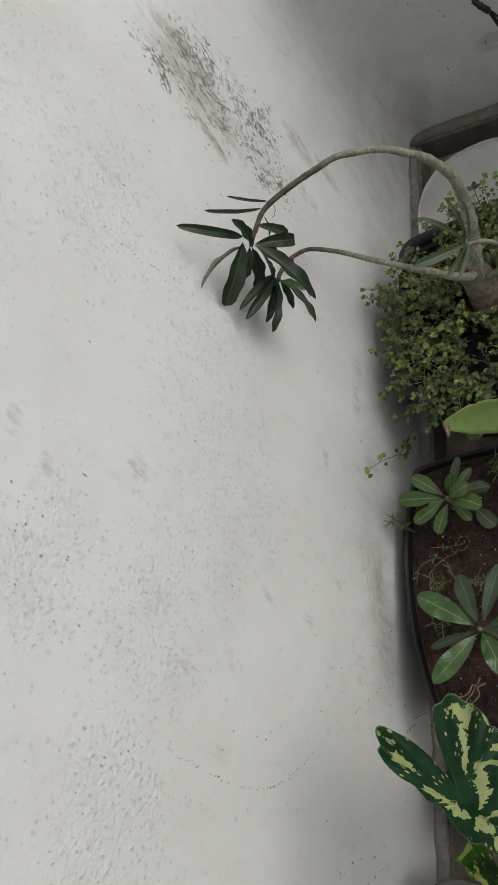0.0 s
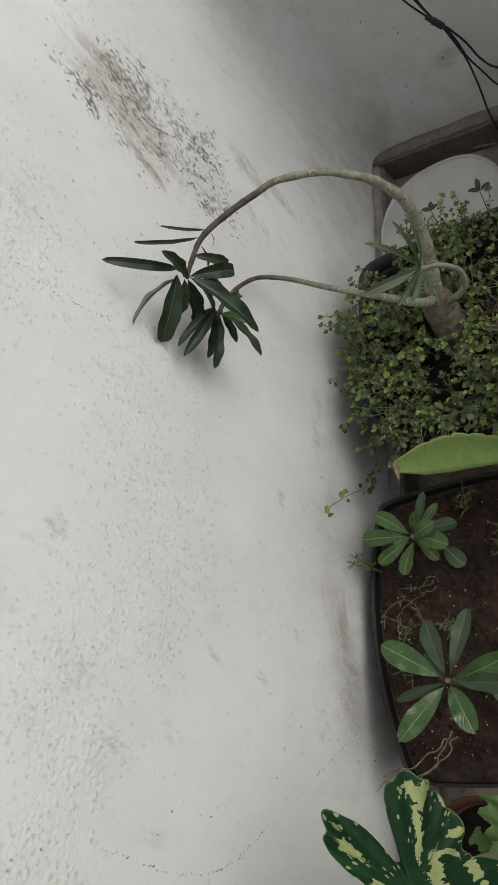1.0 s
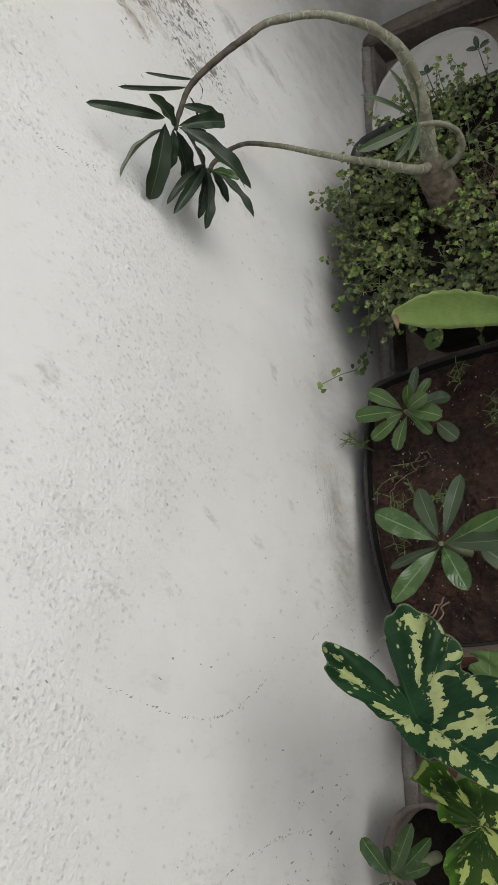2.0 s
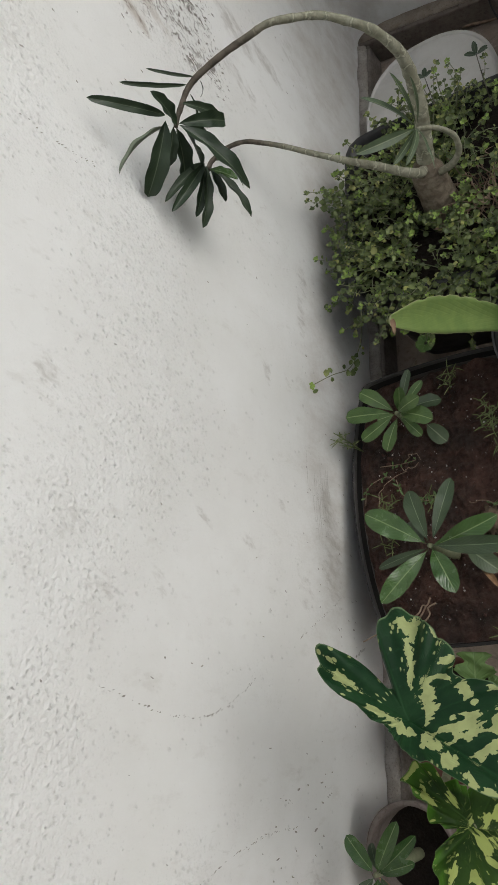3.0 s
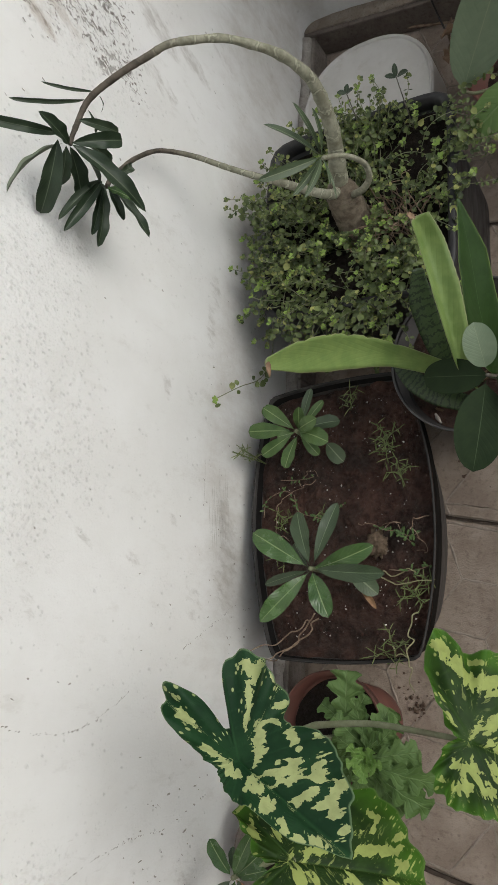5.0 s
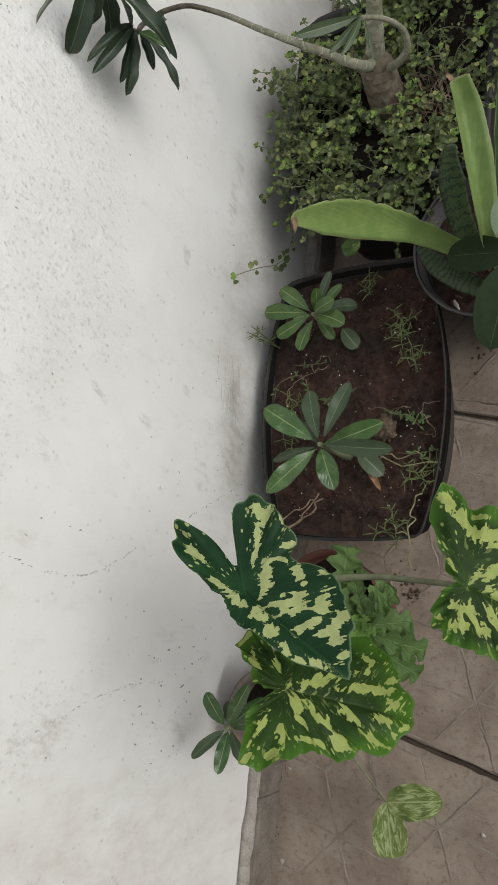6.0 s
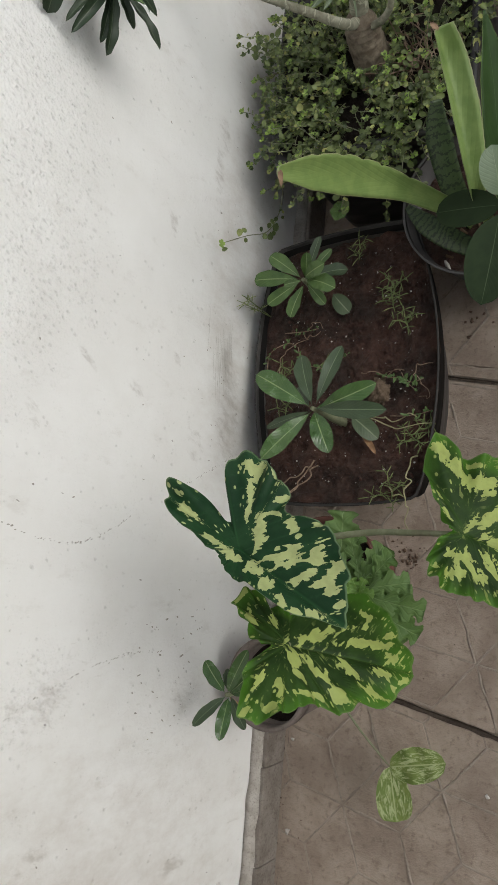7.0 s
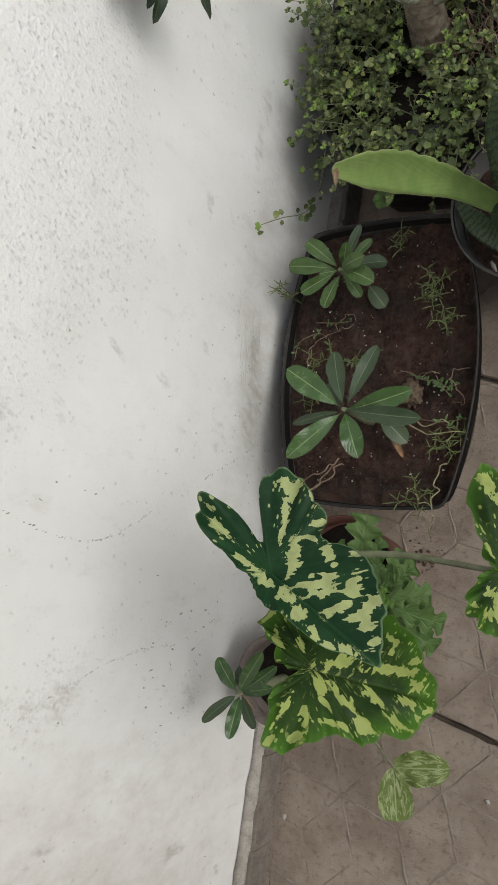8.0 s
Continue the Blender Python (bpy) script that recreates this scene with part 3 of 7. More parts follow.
SMUDGE = [(1.09, 0.66, 0.13, 0.045, 1.3, 0.75), (1.10, 0.55, 0.10, 0.03, 1.3, 0.8), (0.98, 0.65, 0.11, 0.035, 1.35, 0.6), (0.199, 1.028, 0.028, 0.034, 0, 0.85), (0.193, 1.235, 0.04, 0.022, 0, 0.6), (0.157, 1.177, 0.035, 0.025, 0.2, 0.6), (0.072, 0.705, 0.034, 0.013, 1.0, 0.85), (0.049, 0.585, 0.035, 0.016, 1.2, 0.6), (-0.039, 0.80, 0.035, 0.02, 0.6, 0.5), (-0.055, 0.91, 0.05, 0.05, 0.3, 0.5), (0.022, 0.975, 0.05, 0.05, 0, 0.45), (0.66, 1.15, 0.10, 0.025, 0.2, 0.45), (0.38, 0.535, 0.045, 0.018, 0.2, 0.7), (0.385, 0.46, 0.03, 0.015, 0.9, 0.6), (0.55, 0.41, 0.08, 0.025, 0.1, 0.6), (0.63, 0.40, 0.06, 0.03, 0.1, 0.6), (-0.45, 0.70, 0.09, 0.06, 0.9, 0.55), (-0.47, 0.75, 0.05, 0.03, 0.5, 0.6), (-0.49, 0.37, 0.07, 0.04, 0.5, 0.5), (-0.785, 0.34, 0.022, 0.055, 0, 0.9), (-0.675, 0.69, 0.03, 0.06, 0.2, 0.6), (-0.876, 0.17, 0.03, 0.012, 0.8, 0.8), (-0.04, 0.79, 0.03, 0.014, 0.2, 0.6), (0.134, 0.486, 0.03, 0.018, 0.9, 0.5), (0.13, 0.30, 0.14, 0.045, 0.3, 0.7), (0.03, 0.30, 0.12, 0.06, 0.3, 0.6), (-0.02, 0.40, 0.10, 0.04, 0.5, 0.45), (1.2, 0.45, 0.12, 0.05, 1.2, 0.4)]
SPECK = [(0.07, 1.19, 0.11, 0.09, 0.3), (0.0, 1.13, 0.12, 0.08, 0.3, 0.45), (-0.49, 0.37, 0.09, 0.05, 0.4, 0.5), (-0.36, 0.30, 0.10, 0.05, 0, 0.4), (-0.47, 0.71, 0.08, 0.05, 0.3, 0.35), (-0.2, 1.02, 0.15, 0.12, 0, 0.25), (0.35, 0.95, 0.25, 0.12, 0.3, 0.18), (0.03, 0.27, 0.1, 0.03, 0, 0.5)]
# Ovals at -0.98 and 1.62 paint in shade, 0.30 partly; others are dirt.
DIRT_AND_SHADE = [(0.30, 0.30, 0.75, 0.17, 0, 0.75), (0.10, 0.28, 0.30, 0.12, 0.2, 0.9), (0.55, 0.32, 0.4, 0.14, 0, 0.7), (1.35, 0.3, 0.4, 0.3, 0, 0.8), (1.62, 0.6, 0.50, 1.3, 0, 0.5), (1.5, 0.2, 0.3, 0.2, 0), (0.9, 0.3, 0.35, 0.16, 0, 0.8), (-0.75, 0.2, 0.5, 0.12, 0, 0.4), (-0.98, 0.62, 0.66, 0.75, 0.2, 0.85), (-0.62, 0.42, 0.14, 0.1, 0.3, 0.4)]
LAYERS = ("rough", "stain", "wash", "smudge", "speck", "dirt")


def wall(name, to_world, lo, hi, depth, grid, zoned):
    """An upright slab of plaster: a finely meshed, slightly uneven face with its fields of roughness, dirt and painted
    shade, and a plain back.
    """
    (u0, v0), (u1, v1) = lo, hi
    nu, nv = grid
    verts, fields = [], {k: [] for k in LAYERS}
    for i in range(nu + 1):
        for j in range(nv + 1):
            u, v = u0 + (u1 - u0) * i / nu, v0 + (v1 - v0) * j / nv
            edge = max(0.0, min(1.0, (u1 - u) / 0.05, (v - v0) / 0.05))
            verts.append(to_world(u, v, 0.0022 * noise.noise((u * 5, v * 5, 3)) * edge))
            for k in LAYERS:
                fields[k].append(max([zone(u, v, *o) for o in zoned.get(k, ()) if abs(u - o[0]) < o[2] + o[3] and abs(v - o[1]) < o[2] + o[3]] or [0.0]))
    w = nv + 1
    faces = [(i * w + j, (i + 1) * w + j, (i + 1) * w + j + 1, i * w + j + 1) for i in range(nu) for j in range(nv)]
    back = len(verts)
    verts += [to_world(u, v, -depth) for u, v in ((u0, v0), (u1, v0), (u1, v1), (u0, v1))]
    faces.append((back + 3, back + 2, back + 1, back))
    edges = [[i * w for i in range(nu + 1)], [nu * w + j for j in range(w)], [i * w + nv for i in range(nu, -1, -1)], list(range(nv, -1, -1))]
    for k, e in enumerate(edges):
        faces.append((*e[::-1], back + k, back + (k + 1) % 4))
    me = bpy.data.meshes.new(name)
    me.from_pydata(verts, [], faces)
    for k in LAYERS:
        me.attributes.new(k, "FLOAT", "POINT").data.foreach_set("value", fields[k] + [0.0] * 4)
    bm = bmesh.new()
    bm.from_mesh(me)
    bmesh.ops.recalc_face_normals(bm, faces=bm.faces)
    bm.to_mesh(me)
    bm.free()
    me.materials.append(MAT_WALL)
    me.polygons.foreach_set("use_smooth", [True] * len(me.polygons))
    return tagged(new(name, me), kind="structure")


tagged(wall("wall_west", lambda u, v, o: (o, u, v), (SOUTH, 0), (NORTH + 0.2, 1.9), 0.2, (300, 180), {"rough": ROUGH, "stain": STAIN, "wash": WASH, "smudge": SMUDGE, "speck": SPECK, "dirt": DIRT_AND_SHADE}), "white plastered wall with rough, stained patches", "wall")
# The wide 0.42 oval tints nearly the whole end wall brown.
tagged(wall("wall_north", lambda u, v, o: (u, NORTH + SKEW * u - o, v), (0.003, 0), (4.2, 1.15), 0.2, (160, 50), {"rough": [(0.6, 0.7, 0.4, 0.3, 0)], "dirt": [(0.3, 0.6, 1.6, 1.8, 0, 0.42), (0.6, 0.2, 0.4, 0.08, 0)], "smudge": [(0.35, 0.3, 0.12, 0.05, 0.4, 0.6)], "speck": [(0.3, 0.3, 0.3, 0.2, 0, 0.25)]}), "brown-tinted plastered end wall above a dark skirting", "wall")
tagged(solid("wall_east", box((4.2, SOUTH, 0), (4.4, NORTH + SKEW * 4.2 + 0.2, 0.5)), MAT_WALL, kind="structure", smooth=False), "plain plastered yard wall", "wall")
# Added out of view to block sky; its grey cuts the bounced light.
tagged(solid("shade_wall_south", box((-0.2, SOUTH - 0.2, 0), (4.4, SOUTH, 2.0)), MAT_SHADE_WALL, kind="structure", smooth=False), "unseen grey wall added to shade the south end", "wall")


def skirting(name, start, end, out, height, proud, ledge, mortar, tile, long, rough):
    """Tiles set against a wall, with a rough mortar fillet on top of them. out: away from the wall."""
    a, b, out = Vector(start), Vector(end), Vector(out)
    n = max(4, int((b - a).length / 0.03))
    tiles = bmesh.new()
    seam = (b - a).normalized()
    count = int((b - a).length / long) + 1
    for k in range(count):
        p, q = a + seam * long * k, a + seam * min(long * (k + 1) - 0.0025, (b - a).length)
        h = height - 0.006 + random.uniform(-0.002, 0.002)
        rows = [[p, q], [p + out * proud, q + out * proud], [p + out * (proud - 0.001) + Vector((0, 0, h - 0.003)), q + out * (proud - 0.001) + Vector((0, 0, h - 0.003))], [p + out * (proud - 0.004) + Vector((0, 0, h)), q + out * (proud - 0.004) + Vector((0, 0, h))], [p + Vector((0, 0, h)), q + Vector((0, 0, h))]]
        vs = [[tiles.verts.new(w) for w in r] for r in rows]
        for r, s in zip(vs, vs[1:] + vs[:1]):
            tiles.faces.new((r[0], r[1], s[1], s[0]))
        tiles.faces.new([r[0] for r in vs][::-1])
        tiles.faces.new([r[1] for r in vs])
    bmesh.ops.recalc_face_normals(tiles, faces=tiles.faces)
    top = tagged(solid(name, tiles, tile, kind="structure", smooth=False), "dark grey-brown tile skirting, worn and dirty", "skirting")
    rings = []
    for i in range(n + 1):
        p = a + (b - a) * i / n
        w = proud * 0.72 + 0.0016 * rough * noise.noise(p * 22) - ledge * 0.2
        h = height + 0.003 * rough * noise.noise(p * 17 + Vector((5, 0, 0)))
        rings.append([p + out * 0.0005 + Vector((0, 0, height - 0.012)), p + out * w + Vector((0, 0, height - 0.008)), p + out * (w - 0.003) + Vector((0, 0, h - 0.001)), p + out * w * 0.5 + Vector((0, 0, h + 0.003 + 0.002 * rough * noise.noise(p * 60))), p + out * 0.0005 + Vector((0, 0, h + 0.008))])
    ob = new("mortar_fillet", to_mesh("mortar_fillet", loft(rings), mortar))
    ob.parent = top
    tagged(ob, "rough pale mortar along the top edge")


skirting("skirting_west", (0, SOUTH, 0), (0, NORTH - 0.054, 0), (1, 0, 0), 0.083, 0.034, 0.0, MAT_MORTAR, MAT_SKIRT, 0.2, 4.0)
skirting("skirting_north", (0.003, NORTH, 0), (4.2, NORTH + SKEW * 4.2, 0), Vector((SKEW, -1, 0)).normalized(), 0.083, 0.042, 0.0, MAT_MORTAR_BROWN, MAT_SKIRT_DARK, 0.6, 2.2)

tagged(solid("ground", box((-60, -60, -0.3), (60, 60, -0.012)), MAT_JOINT, kind="structure", smooth=False), "grey-brown mortar bed under the paving", "ground")

cove = bmesh.new()
dirt_shade_layer = cove.verts.layers.float.new("dirt")
rows = []
END = Vector((1, SKEW, 0)).normalized()
OUT = Vector((-SKEW, 1, 0)).normalized()
TURN_TO = math.atan2(OUT.y, OUT.x)
for z in (0.086, 0.12, 0.17, 0.23, 0.3, 0.38, 0.47, 0.57, 0.7, 0.9, 1.15):
    R = 0.035 + 0.10 * min(1.0, max(0.0, (z - 0.1) / 0.5)) ** 0.8
    L = R / math.tan((math.pi / 2 + math.atan(SKEW)) / 2)
    mid = Vector((R, NORTH - L, z))
    line = [Vector((0.003 - 0.007 * (1 - k / 6) ** 2, NORTH - L - 0.09 * (1 - k / 6), z)) for k in range(6)]
    line += [mid + (R - 0.003) * Vector((math.cos(a), math.sin(a), 0)) for a in (math.pi + (TURN_TO - math.pi) * k / 18 for k in range(19))]
    foot = mid + OUT * R
    line += [foot + END * 0.09 * k / 6 - OUT * (0.003 - 0.007 * (k / 6) ** 2) for k in range(1, 7)]
    rows.append([cove.verts.new(q) for q in line])
    # carries the corner's painted darkening over the curve
    for q in rows[-1]:
        q[dirt_shade_layer] = max(zone(q.co.y, z, *o) for o in DIRT_AND_SHADE) if q.co.x < q.co.y - NORTH + 2 * L else 0.42
for p, q in zip(rows, rows[1:]):
    for j in range(len(p) - 1):
        cove.faces.new((p[j + 1], p[j], q[j], q[j + 1]))
bmesh.ops.recalc_face_normals(cove, faces=cove.faces)
tagged(solid("corner_cove", cove, MAT_WALL, kind="structure"), "soft rounded plaster in the wall corner", "wall")

# ---- flecks and hairline cracks on the plaster ----
rnd = random.Random(4)
flecks = bmesh.new()


def crack(points, gap, size, bm):
    line = spline(points, 40)
    for a, b in zip(line, line[1:]):
        if rnd.random() < gap:
            c = a.lerp(b, rnd.random()) + Vector((0, rnd.gauss(0, 0.0012), rnd.gauss(0, 0.0012)))
            scatter_fleck(bm, c, (1, 0, 0), size * rnd.uniform(0.5, 1.3), (b - a) + Vector((0, 0.001, 0)), rnd, 0.003)


crack([(0, -0.178, 0.90), (0, -0.211, 0.79), (0, -0.222, 0.70), (0, -0.208, 0.64), (0, -0.166, 0.56)], 0.42, 0.0021, flecks)
crack([(0, 0.545, 1.19), (0, 0.528, 1.09), (0, 0.53, 1.03), (0, 0.537, 0.99)], 0.2, 0.0026, flecks)
crack([(0, -0.102, 0.43), (0, -0.06, 0.35), (0, -0.009, 0.255)], 0.42, 0.0022, flecks)
crack([(0, -0.13, 0.22), (0, -0.115, 0.19), (0, -0.108, 0.17)], 0.35, 0.0026, flecks)
crack([(0, -0.48, 0.80), (0, -0.43, 0.68), (0, -0.40, 0.55), (0, -0.398, 0.44)], 0.42, 0.0022, flecks)
for cy, cz, sy, sz, count, size in ((-0.46, 0.40, 0.07, 0.05, 26, 0.004), (-0.35, 0.36, 0.06, 0.05, 12, 0.003), (0.1, 0.32, 0.1, 0.05, 30, 0.0028), (0.35, 0.5, 0.4, 0.2, 30, 0.003), (-0.6, 0.5, 0.15, 0.2, 18, 0.003), (0.95, 0.97, 0.18, 0.13, 46, 0.0036), (0.2, 0.85, 0.35, 0.25, 24, 0.003), (1.3, 0.4, 0.25, 0.25, 22, 0.003), (-0.02, 0.24, 0.12, 0.03, 16, 0.0035)):
    for _ in range(count):
        scatter_fleck(flecks, (0, min(rnd.gauss(cy, sy), 1.6), max(rnd.gauss(cz, sz), 0.1)), (1, 0, 0), size * rnd.uniform(0.5, 1.2), (0, rnd.gauss(0.3, 0.4), 1), rnd, 0.003)
for cx, cz, sx, count in ((0.2, 0.22, 0.14, 16), (0.45, 0.4, 0.3, 26)):
    for _ in range(count):
        x = abs(rnd.gauss(cx, sx)) + 0.02
        scatter_fleck(flecks, (x, NORTH + SKEW * x, abs(rnd.gauss(cz, 0.14)) + 0.1), (SKEW, -1, 0), 0.0045 * rnd.uniform(0.4, 1.3), (0.3, 0, 1), rnd, 0.003)
tagged(solid("wall_flecks", flecks, MAT_FLECK, kind="stuff", smooth=False), "dark flecks and broken hairline cracks on plaster", "wall marks")
streaks = bmesh.new()
for _ in range(34):
    y, z = rnd.gauss(0.16, 0.035), rnd.gauss(0.34, 0.028)
    l = rnd.uniform(0.02, 0.07)
    tilt = rnd.gauss(0.22, 0.10)
    w = rnd.uniform(0.0003, 0.0008)
    vs = [streaks.verts.new((0.003, y + s * l, z + s * l * tilt + d * w)) for s, d in ((-1, 0), (0, 1), (1, 0), (0, -1))]
    streaks.faces.new(vs)
tagged(solid("wall_scratches", streaks, MAT_SCRATCH, kind="stuff", smooth=False), "faint brown scratches low on the plaster", "wall marks")

# ---- desert rose and its tub ----
tub = thing("plant_tub", (0.287, 0.777, 0), "large black plastic tub with rounded corners", "plant pot")
A, B, CX, CY, TZ = 0.196, 0.205, 0.287, 0.777, 0.35
rings = [round_box_ring(CX, CY, 0.0, A * 0.95, B * 0.95, 0.25), round_box_ring(CX, CY, 0.03, A * 0.955, B * 0.955, 0.25), round_box_ring(CX, CY, TZ - 0.045, A * 0.97, B * 0.97, 0.25), round_box_ring(CX, CY, TZ - 0.03, A * 0.98, B * 0.98, 0.25), round_box_ring(CX, CY, TZ - 0.03, A * 0.96, B * 0.96, 0.25), round_box_ring(CX, CY, TZ - 0.06, A * 0.94, B * 0.94, 0.25)]
part("body", loft(rings), MAT_BLACK, tub)
rings = [round_box_ring(CX, CY, TZ - 0.03, A * 0.97, B * 0.97, 0.25), round_box_ring(CX, CY, TZ - 0.03, A * 1.05, B * 1.045, 0.25), round_box_ring(CX, CY, TZ - 0.004, A * 1.06, B * 1.055, 0.25), round_box_ring(CX, CY, TZ, A * 1.05, B * 1.045, 0.25), round_box_ring(CX, CY, TZ, A * 0.99, B * 0.99, 0.25), round_box_ring(CX, CY, TZ - 0.03, A * 0.97, B * 0.97, 0.25)]
part("rim", loft(rings, cap_first=False, cap_last=False), MAT_BLACK, tub, "thick rolled black rim")


def soil_bed(name, ring, z, amp, label, seed, cells=46, mat=None, bank=0.0):
    """An uneven bed of soil inside a pot's outline."""
    c = Vector((sum(p[0] for p in ring) / len(ring), sum(p[1] for p in ring) / len(ring), 0))
    bm = bmesh.new()
    rows = []
    for k in range(cells + 1):
        f = k / cells
        row = []
        for p in ring:
            q = c.lerp(Vector((p[0], p[1], 0)), max(f, 0.002))
            w = amp * (noise.noise((q.x * 14 + seed, q.y * 14, 1)) + 0.7 * noise.noise((q.x * 45, q.y * 45 + seed, 2)) + 0.45 * noise.noise((q.x * 120, q.y * 120, seed)))
            row.append(bm.verts.new((q.x, q.y, z + w - 0.3 * amp * f**6 + bank * f**7 * (0.7 + 0.6 * noise.noise((q.x * 9, q.y * 9, 5))))))
        rows.append(row)
    n = len(ring)
    for a, b in zip(rows, rows[1:]):
        for j in range(n):
            bm.faces.new((a[j], a[(j + 1) % n], b[(j + 1) % n], b[j]))
    bm.faces.new(rows[0])
    return solid(name, bm, mat or MAT_SOIL, label, "soil")


soil_bed("potting_soil", round_box_ring(CX, CY, 0, A * 0.965, B * 0.965, 0.25), TZ - 0.035, 0.008, "dark soil almost hidden by small-leaved ground cover", 3, 20, MAT_HUMUS)

rose = thing("desert_rose", (0.29, 0.765, TZ - 0.03), "tall desert rose with arching bare branches and dark leaf heads", "potted plant")
trunk = part("trunk", tube([(0.293, 0.722, 0.27), (0.292, 0.738, 0.312), (0.291, 0.752, 0.345), (0.29, 0.766, 0.380), (0.291, 0.775, 0.402), (0.294, 0.781, 0.420), (0.298, 0.786, 0.434)], (0.042, 0.041, 0.037, 0.034, 0.032, 0.028, 0.0165), 20, steps=12, knots=0.045), MAT_BARK_OLD, rose, "swollen brown-grey base")
part("branch", tube([(0.289, 0.777, 0.405), (0.306, 0.793, 0.46), (0.325, 0.811, 0.516), (0.337, 0.825, 0.574), (0.343, 0.835, 0.634), (0.337, 0.836, 0.676), (0.323, 0.832, 0.722), (0.301, 0.822, 0.767), (0.276, 0.811, 0.807), (0.242, 0.793, 0.842), (0.217, 0.78, 0.862), (0.189, 0.763, 0.872), (0.161, 0.746, 0.882), (0.127, 0.726, 0.890), (0.104, 0.712, 0.893), (0.088, 0.699, 0.892), (0.080, 0.672, 0.894), (0.076, 0.648, 0.897), (0.074, 0.634, 0.897)], (0.0182, 0.0156, 0.0124, 0.0096, 0.0078, 0.0065, 0.0060, 0.0057, 0.0054, 0.0051, 0.0047, 0.0042, 0.0032), 12, knots=0.13), MAT_BARK, rose, "long arching grey-green branch, darker at its end")
part("branch", tube([(0.296, 0.775, 0.425), (0.285, 0.758, 0.438), (0.264, 0.752, 0.465), (0.229, 0.757, 0.50), (0.191, 0.765, 0.530), (0.156, 0.773, 0.558), (0.121, 0.785, 0.581), (0.085, 0.799, 0.604), (0.053, 0.803, 0.632), (0.036, 0.786, 0.671), (0.035, 0.739, 0.719), (0.045, 0.692, 0.757), (0.060, 0.645, 0.793), (0.068, 0.618, 0.808)], (0.0108, 0.0086, 0.0064, 0.0051, 0.0045, 0.0042, 0.0040), 12, knots=0.09), MAT_BARK, rose, "slender grey branch reaching to the wall")
part("branch", tube([(0.315, 0.765, 0.41), (0.345, 0.755, 0.43), (0.368, 0.755, 0.455), (0.374, 0.762, 0.482), (0.370, 0.757, 0.515), (0.358, 0.742, 0.555), (0.345, 0.715, 0.595)], (0.0072, 0.0064, 0.0055, 0.0046, 0.004), 10, knots=0.08), MAT_BARK_PALE, rose)


def rose_leaf(base, tip, width, face, bend, seed, mat=MAT_LEAF_HEAD, label="", **more):
    part("leaf", blade(base, tip, width * 0.92, face, bend, more.pop("fold", 0.55), more.pop("a", 0.62), more.pop("b", 0.56), stalk=0.03, wave=0.22, curl=more.pop("curl", 0.07), seed=seed, nv=6, nu=20, **more), mat, rose, label)


FRONT = (0.9, -0.2, 0.45)
TWIST = (0.75, 0.45, 0.3)
# upper head: long leaves round the end of the long branch, some hooked at the tip
rose_leaf((0.092, 0.733, 0.883), (0.060, 0.709, 0.950), 0.0058, (0.6, -0.8, 0.2), 0.06, 1, a=0.35, b=0.35, curl=0.10)
rose_leaf((0.085, 0.716, 0.889), (0.055, 0.650, 0.993), 0.0080, (0.6, -0.8, 0.2), 0.05, 2, a=0.45, b=0.3, curl=0.07)
rose_leaf((0.075, 0.637, 0.922), (0.035, 0.602, 1.036), 0.0175, (0.8, -0.5, 0.1), 0.06, 3, a=0.4, b=0.4, curl=0.05)
rose_leaf((0.086, 0.622, 0.908), (0.100, 0.626, 0.976), 0.024, FRONT, 0.04, 4, a=0.7, b=0.7)
rose_leaf((0.075, 0.626, 0.912), (0.018, 0.542, 0.961), 0.015, (0.3, 0.7, 0.6), 0.06, 5, MAT_LEAF_GREY, "pale grey underside", curl=0.10, fold=0.9)
rose_leaf((0.076, 0.626, 0.922), (0.010, 0.543, 0.880), 0.035, FRONT, 0.07, 6, a=0.55, b=0.38)
rose_leaf((0.080, 0.623, 0.909), (0.040, 0.586, 0.875), 0.022, (0.8, -0.5, 0.2), 0.05, 7)
rose_leaf((0.078, 0.628, 0.900), (0.040, 0.586, 0.827), 0.031, FRONT, 0.05, 8)
rose_leaf((0.090, 0.622, 0.908), (0.140, 0.567, 0.785), 0.031, (0.9, -0.1, 0.45), 0.07, 9, a=0.62, b=0.7, curl=0.05)
rose_leaf((0.090, 0.632, 0.897), (0.134, 0.574, 0.790), 0.013, (0.5, 0.75, 0.4), 0.05, 12, MAT_LEAF_GREY, "pale grey underside", a=0.6, b=0.6)
rose_leaf((0.090, 0.624, 0.908), (0.135, 0.655, 0.847), 0.027, (0.75, -0.45, 0.5), 0.09, 10, curl=0.12, b=0.28)
rose_leaf((0.085, 0.674, 0.897), (0.105, 0.692, 0.828), 0.019, (0.8, -0.4, 0.4), 0.07, 11, a=0.5, b=0.3, curl=0.08)
rose_leaf((0.078, 0.650, 0.884), (0.062, 0.676, 0.790), 0.022, FRONT, 0.04, 20)
rose_leaf((0.080, 0.640, 0.890), (0.060, 0.612, 0.800), 0.026, TWIST, 0.03, 19)
rose_leaf((0.088, 0.700, 0.884), (0.078, 0.680, 0.850), 0.009, (1, 0, 0), 0.05, 21, curl=0.1)
rose_leaf((0.100, 0.727, 0.877), (0.085, 0.722, 0.848), 0.004, (1, 0, 0), 0.08, 22, curl=0.2)
